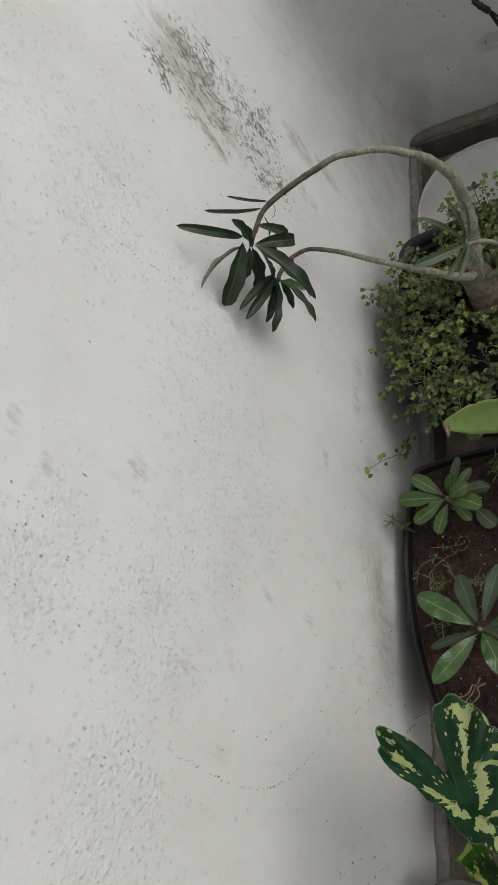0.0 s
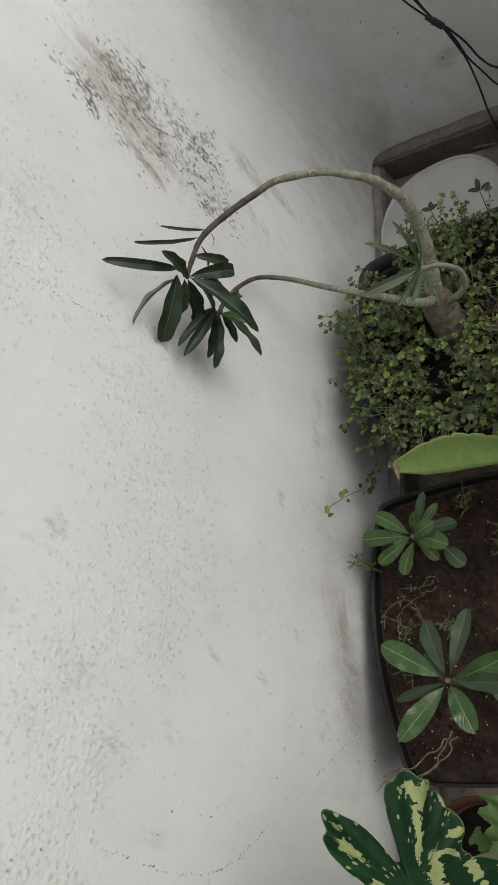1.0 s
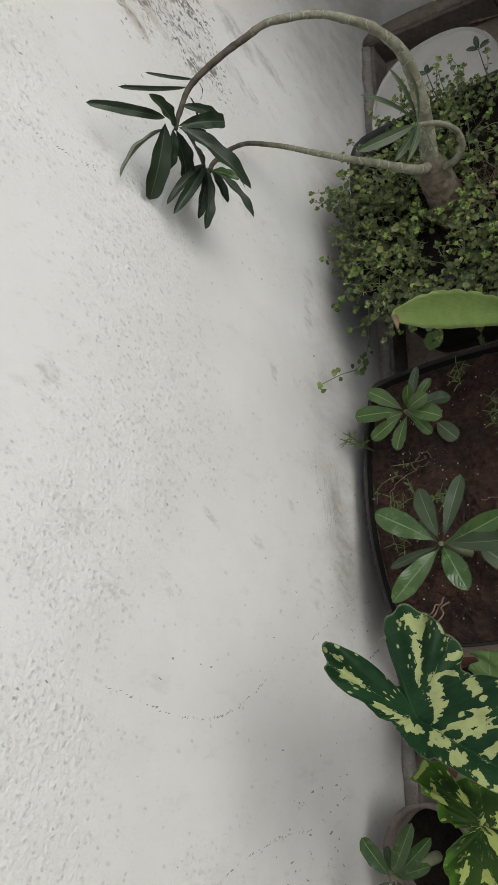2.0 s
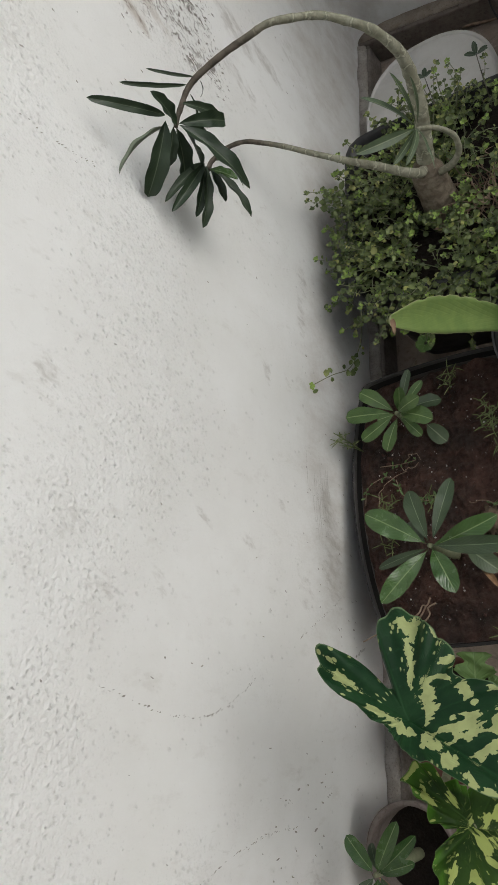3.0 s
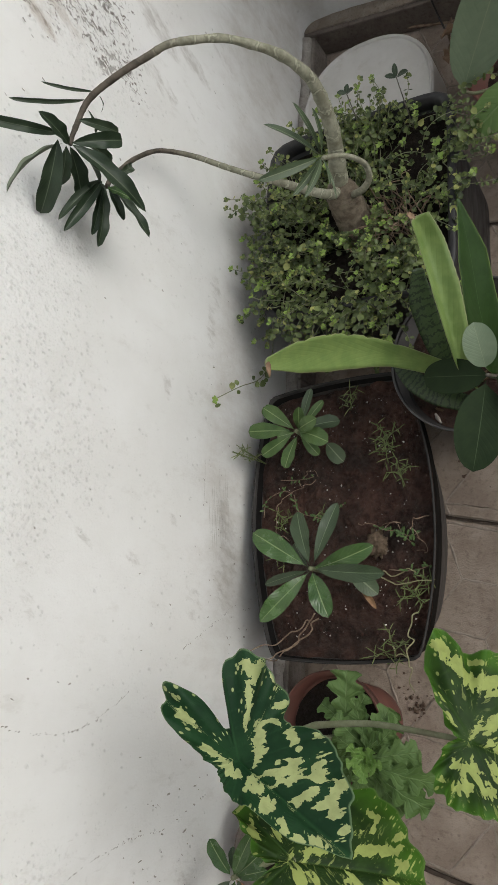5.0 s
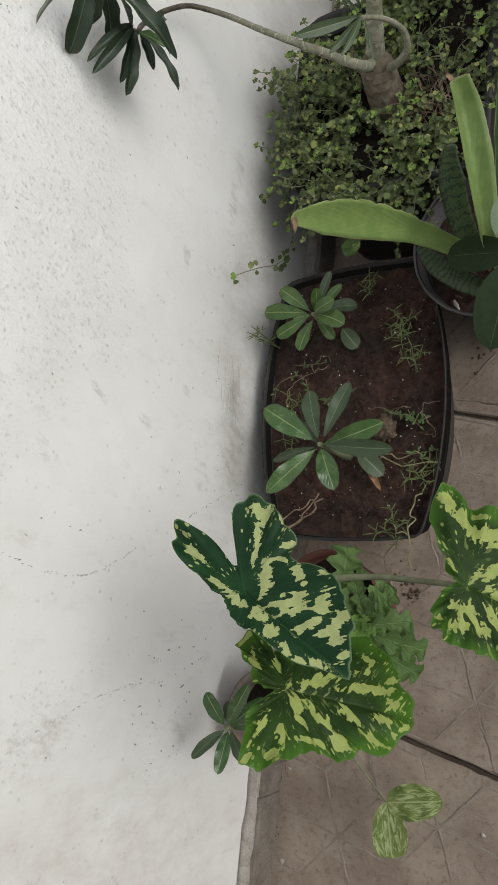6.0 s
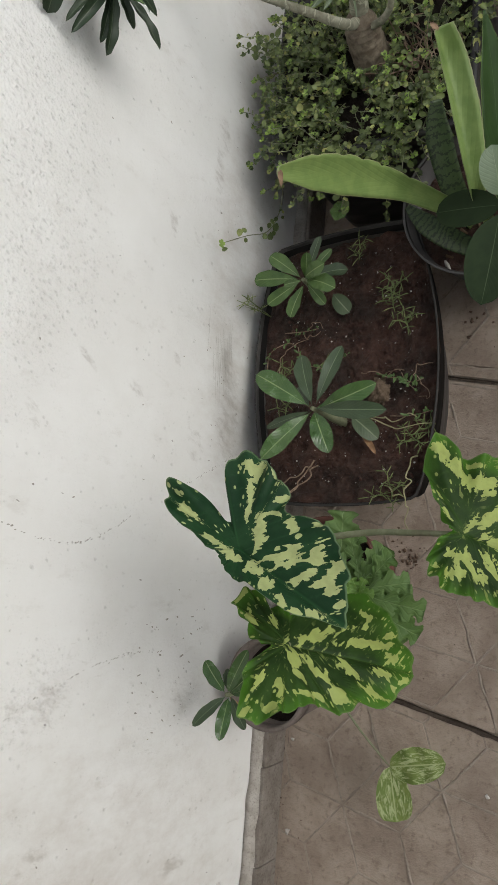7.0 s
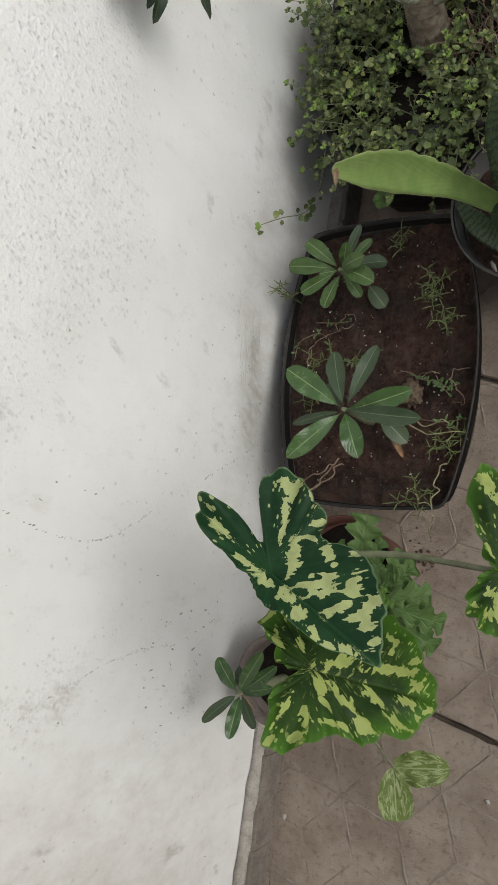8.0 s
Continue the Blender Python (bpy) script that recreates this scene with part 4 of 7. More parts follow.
# lower head
rose_leaf((0.070, 0.621, 0.824), (0.030, 0.543, 0.864), 0.016, (0.8, 0.4, 0.3), 0.07, 13, curl=0.10)
rose_leaf((0.070, 0.620, 0.821), (0.045, 0.519, 0.860), 0.020, FRONT, 0.05, 14)
rose_leaf((0.070, 0.617, 0.819), (0.045, 0.540, 0.803), 0.019, (0.8, -0.4, 0.3), 0.040, 15)
rose_leaf((0.075, 0.613, 0.822), (0.055, 0.521, 0.794), 0.022, (0.9, -0.2, 0.1), 0.032, 16, a=0.6, b=0.4)
rose_leaf((0.075, 0.616, 0.813), (0.080, 0.574, 0.772), 0.016, (0.8, -0.4, 0.4), 0.05, 17, curl=0.08)
rose_leaf((0.078, 0.613, 0.812), (0.112, 0.556, 0.739), 0.018, (0.8, 0.1, 0.45), 0.05, 18, curl=0.10, b=0.4)
rose_leaf((0.080, 0.606, 0.818), (0.118, 0.588, 0.794), 0.017, FRONT, 0.05, 25, MAT_LEAF_SEED, "small fresh green leaf")
rose_leaf((0.062, 0.655, 0.782), (0.060, 0.700, 0.745), 0.017, FRONT, 0.05, 26, b=0.3)

TUFT = (0.345, 0.713, 0.602)


def tuft_leaf(tip, width, face, seed, **more):
    part("leaf", blade(TUFT, tip, width * 0.8, face, 0.06, 0.3, 0.75, 0.6, seed=seed, **more), MAT_LEAF_OLIVE, rose, "narrow olive leaf with a pale midrib")


tuft_leaf((0.290, 0.728, 0.700), 0.022, (0.9, 0.2, 0.3), 31)
tuft_leaf((0.262, 0.655, 0.665), 0.024, (0.8, -0.5, 0.4), 32)
tuft_leaf((0.345, 0.745, 0.705), 0.015, (0.9, -0.3, 0), 33)
tuft_leaf((0.372, 0.735, 0.690), 0.014, (0.9, -0.3, 0), 34)
tuft_leaf((0.315, 0.625, 0.640), 0.016, (0.8, -0.3, 0.4), 35)
tuft_leaf((0.345, 0.620, 0.640), 0.014, (0.8, -0.1, 0.5), 36, curl=0.12)
tuft_leaf((0.362, 0.655, 0.600), 0.010, (0.9, 0, 0.3), 37)
tuft_leaf((0.360, 0.645, 0.570), 0.008, (0.9, 0, 0.3), 38)


# ---- ground cover: thin stems with pairs of small round leaves ----
def little_leaf(bm, c, n, ahead, size, rnd, tone=0):
    size *= rnd.uniform(0.75, 1.2)
    n = n.normalized()
    ahead = (ahead - n * ahead.dot(n)).normalized()
    side = n.cross(ahead)
    mid = bm.verts.new(c + n * size * -0.10)
    w = rnd.uniform(0.75, 1.0)
    shape = [(x * w, y) for x, y in ((0.0, -0.56), (0.36, -0.22), (0.46, 0.12), (0.25, 0.46), (-0.25, 0.46), (-0.46, 0.12), (-0.36, -0.22))]
    ring = [bm.verts.new(c + side * x * size + ahead * y * size + n * size * 0.09 * rnd.uniform(0.2, 1.5)) for x, y in shape]
    for a, b in zip(ring, ring[1:] + ring[:1]):
        bm.faces.new((mid, a, b)).material_index = tone


def runner(bm, start, heading, length, lift, droop, rnd, size, gap=0.011, sides=3, lowest=0.012):
    """One stem that climbs, leans over and hangs, with leaf pairs set crosswise; its tip has a tight rosette."""
    p, h = Vector(start), Vector(heading).normalized()
    h.z += lift
    pts = [p.copy()]
    n = max(3, int(length / gap))
    for k in range(n):
        h = h + Vector((rnd.gauss(0, 0.18), rnd.gauss(0, 0.18), rnd.gauss(0, 0.12) - droop))
        h.normalize()
        q = p + h * gap
        q.x = max(q.x, 0.012)
        q.z = max(q.z, lowest)
        p = q
        pts.append(p.copy())
        s = size * rnd.uniform(0.55, 1.3) * (1.0 if k < n - 2 else 0.75)
        cross = h.cross(Vector((0, 0, 1)))
        if cross.length < 0.1:
            cross = Vector((1, 0, 0))
        cross = (cross.normalized() + h * 0.15).normalized()
        if k % 2:
            cross = (h.cross(cross) * 0.6 + Vector((0, 0, 0.5)) + cross * rnd.uniform(-0.6, 0.6)).normalized()
        for sgn in (1, -1):
            out = cross * sgn
            c = p + out * s * 0.6 + Vector((0, 0, 0.002))
            c.x = max(c.x, 0.008)
            up = Vector((rnd.gauss(0.25, 0.6), rnd.gauss(-0.05, 0.6), 1.0)) + out * rnd.uniform(-0.1, 0.5)
            if rnd.random() < 0.2:
                continue
            little_leaf(bm, c, up, out, s, rnd)
    young = 2 if rnd.random() < 0.55 else 0
    for k in range(5):
        a = 1.3 * k + rnd.random()
        out = Vector((math.cos(a), math.sin(a), 0.25))
        little_leaf(bm, p + out * size * 0.36, Vector((0.2, 0, 1)) - out * 0.35, -out, size * 0.62, rnd, young)
    f0 = len(bm.faces)
    tube(pts, (0.0011, 0.0008), sides, bm, 1)
    bm.faces.ensure_lookup_table()
    for f in bm.faces[f0:]:
        f.material_index = 1


rnd = random.Random(11)
cover = bmesh.new()
for k in range(660):
    a = rnd.uniform(0, 2 * math.pi)
    d = math.sqrt(rnd.random())
    x, y = 0.292 + 0.185 * d * math.cos(a), CY + 0.202 * d * math.sin(a)
    if 0.33 < x < 0.46 and 0.79 < y < 0.93 and rnd.random() < 0.85:
        continue
    if x > 0.40 and y < 0.60 and rnd.random() < 0.6:
        continue
    if math.hypot(x - 0.375, y - 0.735) < 0.045 and rnd.random() < 0.6:
        continue
    if math.hypot(x - 0.29, y - 0.755) < 0.042 or noise.noise((x * 17, y * 17, 4)) < rnd.uniform(-0.38, 0.12):
        continue
    out = Vector((x - CX, y - CY, 0)).normalized() if d > 0.05 else Vector((1, 0, 0))
    runner(cover, (x, y, TZ - 0.03), out * rnd.uniform(0.3, 1) + Vector((rnd.gauss(0, 0.5), rnd.gauss(0, 0.5), 0)), rnd.uniform(0.045, 0.14), rnd.uniform(0.5, 2.2), rnd.uniform(0.03, 0.13), rnd, rnd.uniform(0.0075, 0.0140), rnd.uniform(0.009, 0.0155))
for k in range(70):
    # over the rim on the wall's side and at the front
    t = rnd.uniform(-2.7, -1.15) if k < 44 else rnd.uniform(-3.9, -2.7)
    x, y = CX + 0.005 + 0.19 * math.cos(t), CY + 0.205 * math.sin(t)
    runner(cover, (x, y, TZ - 0.01), (math.cos(t), math.sin(t), 0.2), rnd.uniform(0.05, 0.15) if k < 44 else rnd.uniform(0.04, 0.09), 0.6, 0.13, rnd, rnd.uniform(0.010, 0.015), 0.014)
for k in range(16):
    y = rnd.uniform(0.89, 0.965)
    runner(cover, (rnd.uniform(0.2, 0.42), y, TZ - 0.02), (rnd.uniform(-0.2, 0.3), 0.5, 0.9), rnd.uniform(0.07, 0.12), 1.1, 0.03, rnd, 0.012)
for k in range(12):
    runner(cover, (0.47, rnd.uniform(0.80, 0.95), TZ - 0.01), (1, rnd.uniform(-0.6, 0.3), 0.2), rnd.uniform(0.08, 0.16), 0.5, 0.10, rnd, 0.012)
for y0 in (0.83, 0.84, 0.80):
    runner(cover, (0.085, y0, TZ), (-0.5, 0.05, 0.7), 0.10, 0.9, 0.02, rnd, 0.011)
for k in range(26):
    t = rnd.uniform(-2.9, 0.3)
    runner(cover, (0.29 + 0.05 * math.cos(t), 0.752 + 0.05 * math.sin(t), TZ - 0.03), (0.3 * math.cos(t), 0.3 * math.sin(t), 1.0), rnd.uniform(0.04, 0.075), 1.5, 0.02, rnd, 0.0105, 0.010)
# long hanging runners
runner(cover, (0.33, 0.57, TZ - 0.01), (0.05, -0.7, -0.3), 0.16, 0.0, 0.1, rnd, 0.012)
runner(cover, (0.35, 0.57, TZ - 0.01), (0.15, -0.7, -0.3), 0.15, 0.0, 0.1, rnd, 0.012)
tagged(solid("ground_cover", cover, (MAT_COVER, MAT_STEM, MAT_COVER_TIP), kind="stuff"), "dense small round-leaved creeper spilling over a black tub", "ground cover")
weeds = bmesh.new()
for k in range(64):
    a = Vector((rnd.gauss(0.375, 0.032), rnd.gauss(0.73, 0.03), TZ - 0.03))
    b = a + Vector((rnd.gauss(0, 0.03), rnd.gauss(0, 0.03), rnd.uniform(0.015, 0.05)))
    tube([a, a.lerp(b, 0.5) + Vector((0, 0, 0.012)), b, b + Vector((rnd.gauss(0, 0.012), rnd.gauss(0, 0.012), -0.01))], (0.0013, 0.0011, 0.0006), 4, weeds, 4)
tagged(solid("dry_stems", weeds, MAT_ROOT, kind="stuff"), "tangle of dry reddish stems beside a trunk", "dry stems")

# the trailing runner that hangs along the wall
trail = bmesh.new()
rnd = random.Random(77)
pts = spline([(0.10, 0.575, 0.33), (0.06, 0.53, 0.26), (0.035, 0.478, 0.262), (0.03, 0.435, 0.335), (0.028, 0.38, 0.422)], 5)
tube(pts, (0.0013, 0.0008), 5, trail, 1)
for f in trail.faces:
    f.material_index = 1
for i, p in enumerate(pts[5:], 5):
    for s in (1, -1):
        if rnd.random() < (0.75 if i < 14 else 0.5):
            little_leaf(trail, p + Vector((rnd.uniform(0.002, 0.01), s * rnd.uniform(0.004, 0.012), s * 0.003)), Vector((rnd.gauss(0.8, 0.3), rnd.gauss(-0.2, 0.4), 0.5)), Vector((0, s, rnd.gauss(0.1, 0.6))), rnd.uniform(0.008, 0.0165), rnd)
for k in range(5):
    a = 1.26 * k
    little_leaf(trail, pts[-1] + Vector((0.003, 0.005 * math.cos(a), 0.005 * math.sin(a))), Vector((0.9, 0, 0.4)), Vector((0, math.cos(a), math.sin(a))), 0.009, rnd, 2)
tagged(solid("trailing_creeper", trail, (MAT_COVER, MAT_STEM, MAT_COVER_TIP)), "single creeper runner with round leaves against the wall", "creeper")
for start, head, long in (((0.10, 0.572, 0.315), (-0.5, -0.6, -0.2), 0.07), ((0.095, 0.560, 0.30), (-0.8, -0.3, 0.2), 0.06), ((0.13, 0.565, 0.31), (0.2, -0.8, 0.1), 0.06)):
    bunch = bmesh.new()
    runner(bunch, start, head, long, 0.0, 0.05, rnd, 0.012, 0.012)
    tagged(solid("creeper_sprig", bunch, (MAT_COVER, MAT_STEM, MAT_COVER_TIP)), "short creeper sprig hanging below a tub rim", "creeper", "creeper sprigs")
seedling_up = bmesh.new()
for (x, y, z), h in (((0.405, 0.945, TZ - 0.03), 0.125), ((0.30, 0.955, TZ - 0.03), 0.12), ((0.25, 0.95, TZ - 0.03), 0.10)):
    top = Vector((x + 0.01, y + 0.02, z + h))
    tube([(x, y, z), (x + 0.004, y + 0.012, z + h * 0.5), top], (0.0016, 0.0009), 5, seedling_up, 4)
tagged(solid("upright_shoots", seedling_up, MAT_TWIG, kind="stuff"), "thin dark upright shoots among the ground cover", "shoots")
for (x, y, z), tips in (((0.415, 0.965, TZ + 0.093), ((0.024, 0.0, 0.010), (-0.022, 0.008, 0.006), (0.0, 0.022, 0.014), (0.020, 0.014, -0.008))), ((0.31, 0.975, TZ + 0.088), ((0.018, 0.0, 0.008), (-0.018, 0.005, 0.008), (0.003, 0.018, 0.006)))):
    plant = thing("dark_leaved_shoot", (x, y, z), "small dark-leaved shoot in front of a white basin", "shoot")
    for k, d in enumerate(tips):
        part("leaf", blade((x, y, z), (x + d[0], y + d[1], z + d[2]), 0.011, seed=k), MAT_LEAF_HEAD, plant)

# ---- upturned basin behind the tub ----
basin = thing("plastic_basin", (0.206, 1.226, 0), "upturned white plastic basin lying behind a plant tub", "basin")
BX, BY = 0.206, 1.226


def basin_ring(z, f):
    return round_box_ring(BX, BY, z, 0.178 * f, 0.198 * f, 0.84, n=96)


part("body", loft([basin_ring(0.0, 0.995), basin_ring(0.004, 1.0), basin_ring(0.105, 0.99), basin_ring(0.112, 0.985), basin_ring(0.117, 0.97), basin_ring(0.1165, 0.955)], cap_last=False), MAT_BASIN, basin)
part("base_ring", loft([basin_ring(0.116, 0.97), basin_ring(0.1205, 0.965), basin_ring(0.1225, 0.952), basin_ring(0.1215, 0.938), basin_ring(0.116, 0.925)], cap_first=False, cap_last=False), MAT_BASIN, basin, "raised ring round the upturned base")
part("base", loft([basin_ring(0.1155, 0.96), basin_ring(0.1165, 0.90), basin_ring(0.1175, 0.45), basin_ring(0.118, 0.05)], cap_first=False), MAT_BASIN, basin)

# ---- long planter with two seedlings ----
PX, PY, PA, PB, PZ = 0.228, 0.169, 0.152, 0.274, 0.262
planter = thing("planter", (PX, PY, 0), "long dark plastic planter with bowed sides, filled with soil", "planter")
TURN = radians(3.6)


def planter_ring(z, f, off=0.0):
    return round_box_ring(PX, PY, z, PA * f + off, PB * f + off, -0.55, 0.29, 160, TURN)


part("body", loft([planter_ring(0.0, 0.70), planter_ring(0.012, 0.715), planter_ring(PZ - 0.03, 0.955), planter_ring(PZ - 0.008, 0.974)], cap_last=False), MAT_PLANTER, planter)
# near-black, so the shadow inside the rim is painted in
part("inside", loft([planter_ring(PZ - 0.0085, 0.970), planter_ring(PZ - 0.0085, 0.966), planter_ring(PZ - 0.075, 0.935)], cap_first=False), MAT_INNER_SHADE, planter, "inner wall with its shade put into the black colour")
part("rim", loft([planter_ring(PZ - 0.009, 0.966), planter_ring(PZ - 0.011, 0.977, 0.001), planter_ring(PZ - 0.003, 0.977, 0.003), planter_ring(PZ, 0.977, 0.002), planter_ring(PZ - 0.0005, 0.977, 0.0), planter_ring(PZ - 0.009, 0.966)], cap_first=False, cap_last=False), MAT_RIM_DARK, planter, "thin rounded black rim")
soil_bed("planter_soil", planter_ring(0, 0.958), PZ - 0.032, 0.012, "damp dark reddish-brown soil with clods and grit", 8, 60, None, 0.006)
SOIL = PZ - 0.032

rnd = random.Random(21)
grit, crumbs_bm = bmesh.new(), bmesh.new()


def lump(bm, c, r, rnd):
    made = bmesh.ops.create_icosphere(bm, subdivisions=1, radius=r, matrix=Matrix.Translation(c))["verts"]
    sx, sy = rnd.uniform(0.7, 1.3), rnd.uniform(0.7, 1.3)
    for v in made:
        d = v.co - Vector(c)
        v.co = Vector(c) + Vector((d.x * sx, d.y * sy, d.z * 0.7)) * rnd.uniform(0.5, 1.3)


for k in range(260):
    x, y = PX + rnd.uniform(-0.155, 0.155), PY + rnd.uniform(-0.24, 0.24)
    lump(grit, (x, y, SOIL + 0.004), 0.0006 + 0.0016 * rnd.random() ** 2, rnd)
tagged(solid("soil_grit", grit, MAT_PERLITE, kind="stuff"), "scattered white grit and perlite on dark soil", "grit")
for k in range(3600):
    x, y = PX + rnd.uniform(-0.16, 0.16), PY + rnd.uniform(-0.248, 0.248)
    if noise.noise((x * 26, y * 26, 2)) < rnd.uniform(-0.5, 0.35):
        continue
    lump(crumbs_bm, (x, y, SOIL + 0.001), 0.0009 + 0.0036 * rnd.random() ** 2.8, rnd)
tagged(solid("soil_clods", crumbs_bm, MAT_CLOD, kind="stuff"), "crumbly brown soil clods in a planter", "soil clods")


def seedling(at, crown, tips, label, first, full=(0.8, 0.55), dull=(), slim=1.0, fresh=MAT_LEAF_SEED):
    """A young desert rose: a thick stem and a whorl of blunt leaves. tips: tip, width, arch."""
    ob = thing("desert_rose_seedling", at, label, "seedling", "desert rose seedlings")
    at, crown = Vector(at), Vector(crown)
    part("stem", tube([at - Vector((0, 0, 0.02)), at.lerp(crown, 0.3), at.lerp(crown, 0.7), crown], (0.011, 0.009, 0.0055, 0.004), 10, knots=0.06), MAT_STEM, ob)
    for k, (tip, width, arch) in enumerate(tips):
        tip = Vector(tip)
        flat = Vector((tip.x - crown.x, tip.y - crown.y, 0)).normalized()
        start = crown + Vector((0, 0, -0.004 * (k % 4))) + flat * 0.003
        part("leaf", blade(start, tip, width * slim, Vector((0.3 + 0.25 * math.sin(2.1 * k + first), -0.1 + 0.25 * math.sin(1.3 * k), 1)), arch, 0.22, full[0], full[1], 0.08, 0.13, nu=22, nv=8, seed=first + k), MAT_LEAF_DULL if k in dull else fresh, ob)
    return ob


seedling((0.225, 0.060, SOIL), (0.232, 0.054, 0.373), [((0.125, 0.116, 0.40), 0.044, 0.07), ((0.194, 0.159, 0.36), 0.034, 0.08), ((0.269, 0.176, 0.345), 0.028, 0.10), ((0.353, 0.094, 0.375), 0.036, 0.12), ((0.374, 0.047, 0.375), 0.032, 0.08), ((0.277, -0.030, 0.385), 0.038, 0.14), ((0.150, -0.043, 0.40), 0.037, 0.06), ((0.120, 0.026, 0.34), 0.018, 0.04), ((0.172, 0.106, 0.325), 0.024, 0.05), ((0.275, 0.066, 0.345), 0.022, 0.06)], "young desert rose with a whorl of glossy green leaves", 40, (0.95, 0.6), (1, 2, 4, 7, 8))
seedling((0.158, 0.330, SOIL), (0.158, 0.332, 0.312), [((0.059, 0.334, 0.335), 0.034, 0.07), ((0.091, 0.382, 0.335), 0.032, 0.07), ((0.183, 0.368, 0.352), 0.022, 0.08), ((0.187, 0.419, 0.310), 0.018, 0.06), ((0.220, 0.343, 0.345), 0.028, 0.14), ((0.235, 0.300, 0.322), 0.036, 0.14), ((0.240, 0.353, 0.282), 0.030, 0.12), ((0.129, 0.260, 0.300), 0.027, 0.08), ((0.086, 0.285, 0.320), 0.027, 0.07), ((0.123, 0.319, 0.326), 0.014, 0.08), ((0.195, 0.287, 0.280), 0.022, 0.10), ((0.208, 0.395, 0.296), 0.018, 0.08)], "smaller desert rose seedling with crowded blunt leaves", 60, (1.0, 0.48), (3, 6), 1.0, MAT_LEAF_YOUNG)


def needle_sprig(at, height, lean, count, spread, seed, label):
    """A sprig of moss rose: short stems set with needle leaves."""
    r = random.Random(seed)
    bm = bmesh.new()
    at, lean = Vector(at), Vector(lean)
    count = int(count * 1.7)
    stems = 4 if count > 24 else 3
    for s in range(stems):
        a = 2 * math.pi * s / stems + r.random()
        top = at + lean * r.uniform(0.6, 1.0) + Vector((math.cos(a) * spread * 0.5, math.sin(a) * spread * 0.5, height * r.uniform(0.7, 1)))
        line = spline([at, at.lerp(top, 0.5) + Vector((0, 0, 0.004)), top], 6)
        tube(line, (0.0011, 0.0008), 4, bm, 1)
        for k in range(count // stems):
            i = min(len(line) - 1, 4 + int(k / (count / stems) * (len(line) - 4)))
            b = 2.4 * k + r.random()
            d = Vector((math.cos(b), math.sin(b), r.uniform(-0.1, 0.6))).normalized()
            blade(line[i], line[i] + d * r.uniform(0.012, 0.026), 0.0019, (0.2, 0, 1), 0.1, 0.3, 0.5, 0.5, 0.0, nu=4, nv=2, bm=bm)
    ob = solid("moss_rose_sprig", bm, MAT_MOSS, label, "weed", group="moss rose sprigs")
    return ob


for k, (x, y, h, n, s) in enumerate(((0.245, 0.408, 0.03, 16, 0.05), (0.322, 0.325, 0.03, 22, 0.06), (0.318, 0.295, 0.025, 16, 0.05), (0.349, 0.250, 0.03, 20, 0.05), (0.376, 0.022, 0.035, 22, 0.06), (0.338, -0.078, 0.04, 24, 0.07), (0.098, 0.163, 0.025, 14, 0.045), (0.195, 0.166, 0.02, 10, 0.04), (0.100, 0.085, 0.02, 10, 0.04), (0.40, 0.045, 0.02, 10, 0.03))):
    needle_sprig((x, y, SOIL + 0.003), h, (0.005, 0, 0), n, s, 70 + k, "spindly moss rose sprig with needle leaves in soil")
needle_sprig((0.055, 0.285, PZ - 0.01), 0.10, (-0.035, 0.02, 0), 16, 0.02, 90, "moss rose sprig hanging over the rim towards the wall")


def strands(name, lines, radius, mat, label, category, wander=0.0):
    ob = thing(name, lines[0][0], label, category)
    shake = random.Random(len(lines) * 7 + int(radius * 1e5))
    for pts in lines:
        if wander:
            ends = [Vector(q) for q in pts]
            pts = [ends[0]]
            for a, b in zip(ends, ends[1:]):
                for f in (0.34, 0.67, 1.0):
                    pts.append(a.lerp(b, f) + Vector((shake.gauss(0, wander), shake.gauss(0, wander), abs(shake.gauss(0, wander)))))
        part("strand", tube(pts, (radius, radius * 0.6), 6, None, 6, 0.12), mat, ob)
    return ob


Z = SOIL + 0.008
strands("dry_roots", [[(0.175, -0.02, Z), (0.16, -0.045, Z + 0.01), (0.13, -0.07, Z + 0.02), (0.05, -0.095, PZ + 0.01)], [(0.185, -0.03, Z), (0.165, -0.06, Z + 0.012), (0.135, -0.09, Z + 0.02), (0.085, -0.112, PZ + 0.006)], [(0.165, -0.035, Z), (0.15, -0.075, Z + 0.015), (0.12, -0.10, PZ - 0.01), (0.09, -0.118, PZ + 0.004)]], 0.0017, MAT_ROOT, "dry brown roots trailing over the planter edge", "roots", 0.0032)
strands("dry_tendrils", [[(0.265, 0.155, Z), (0.285, 0.15, Z + 0.012), (0.32, 0.142, Z + 0.008), (0.352, 0.15, Z + 0.012), (0.34, 0.155, Z + 0.004), (0.31, 0.145, Z)], [(0.405, 0.165, Z), (0.385, 0.158, Z + 0.016), (0.375, 0.14, Z + 0.012), (0.395, 0.12, Z + 0.008), (0.405, 0.105, Z + 0.006), (0.385, 0.10, Z)], [(0.08, 0.18, Z), (0.10, 0.215, Z + 0.012), (0.14, 0.225, Z + 0.006)], [(0.08, 0.18, Z), (0.085, 0.14, Z + 0.008), (0.11, 0.12, Z)], [(0.13, 0.245, Z), (0.15, 0.235, Z + 0.012), (0.17, 0.24, Z)], [(0.14, 0.25, Z), (0.155, 0.262, Z + 0.01), (0.17, 0.255, Z)]], 0.0010, MAT_ROOT, "curled dry tendrils lying on soil", "tendrils", 0.003)
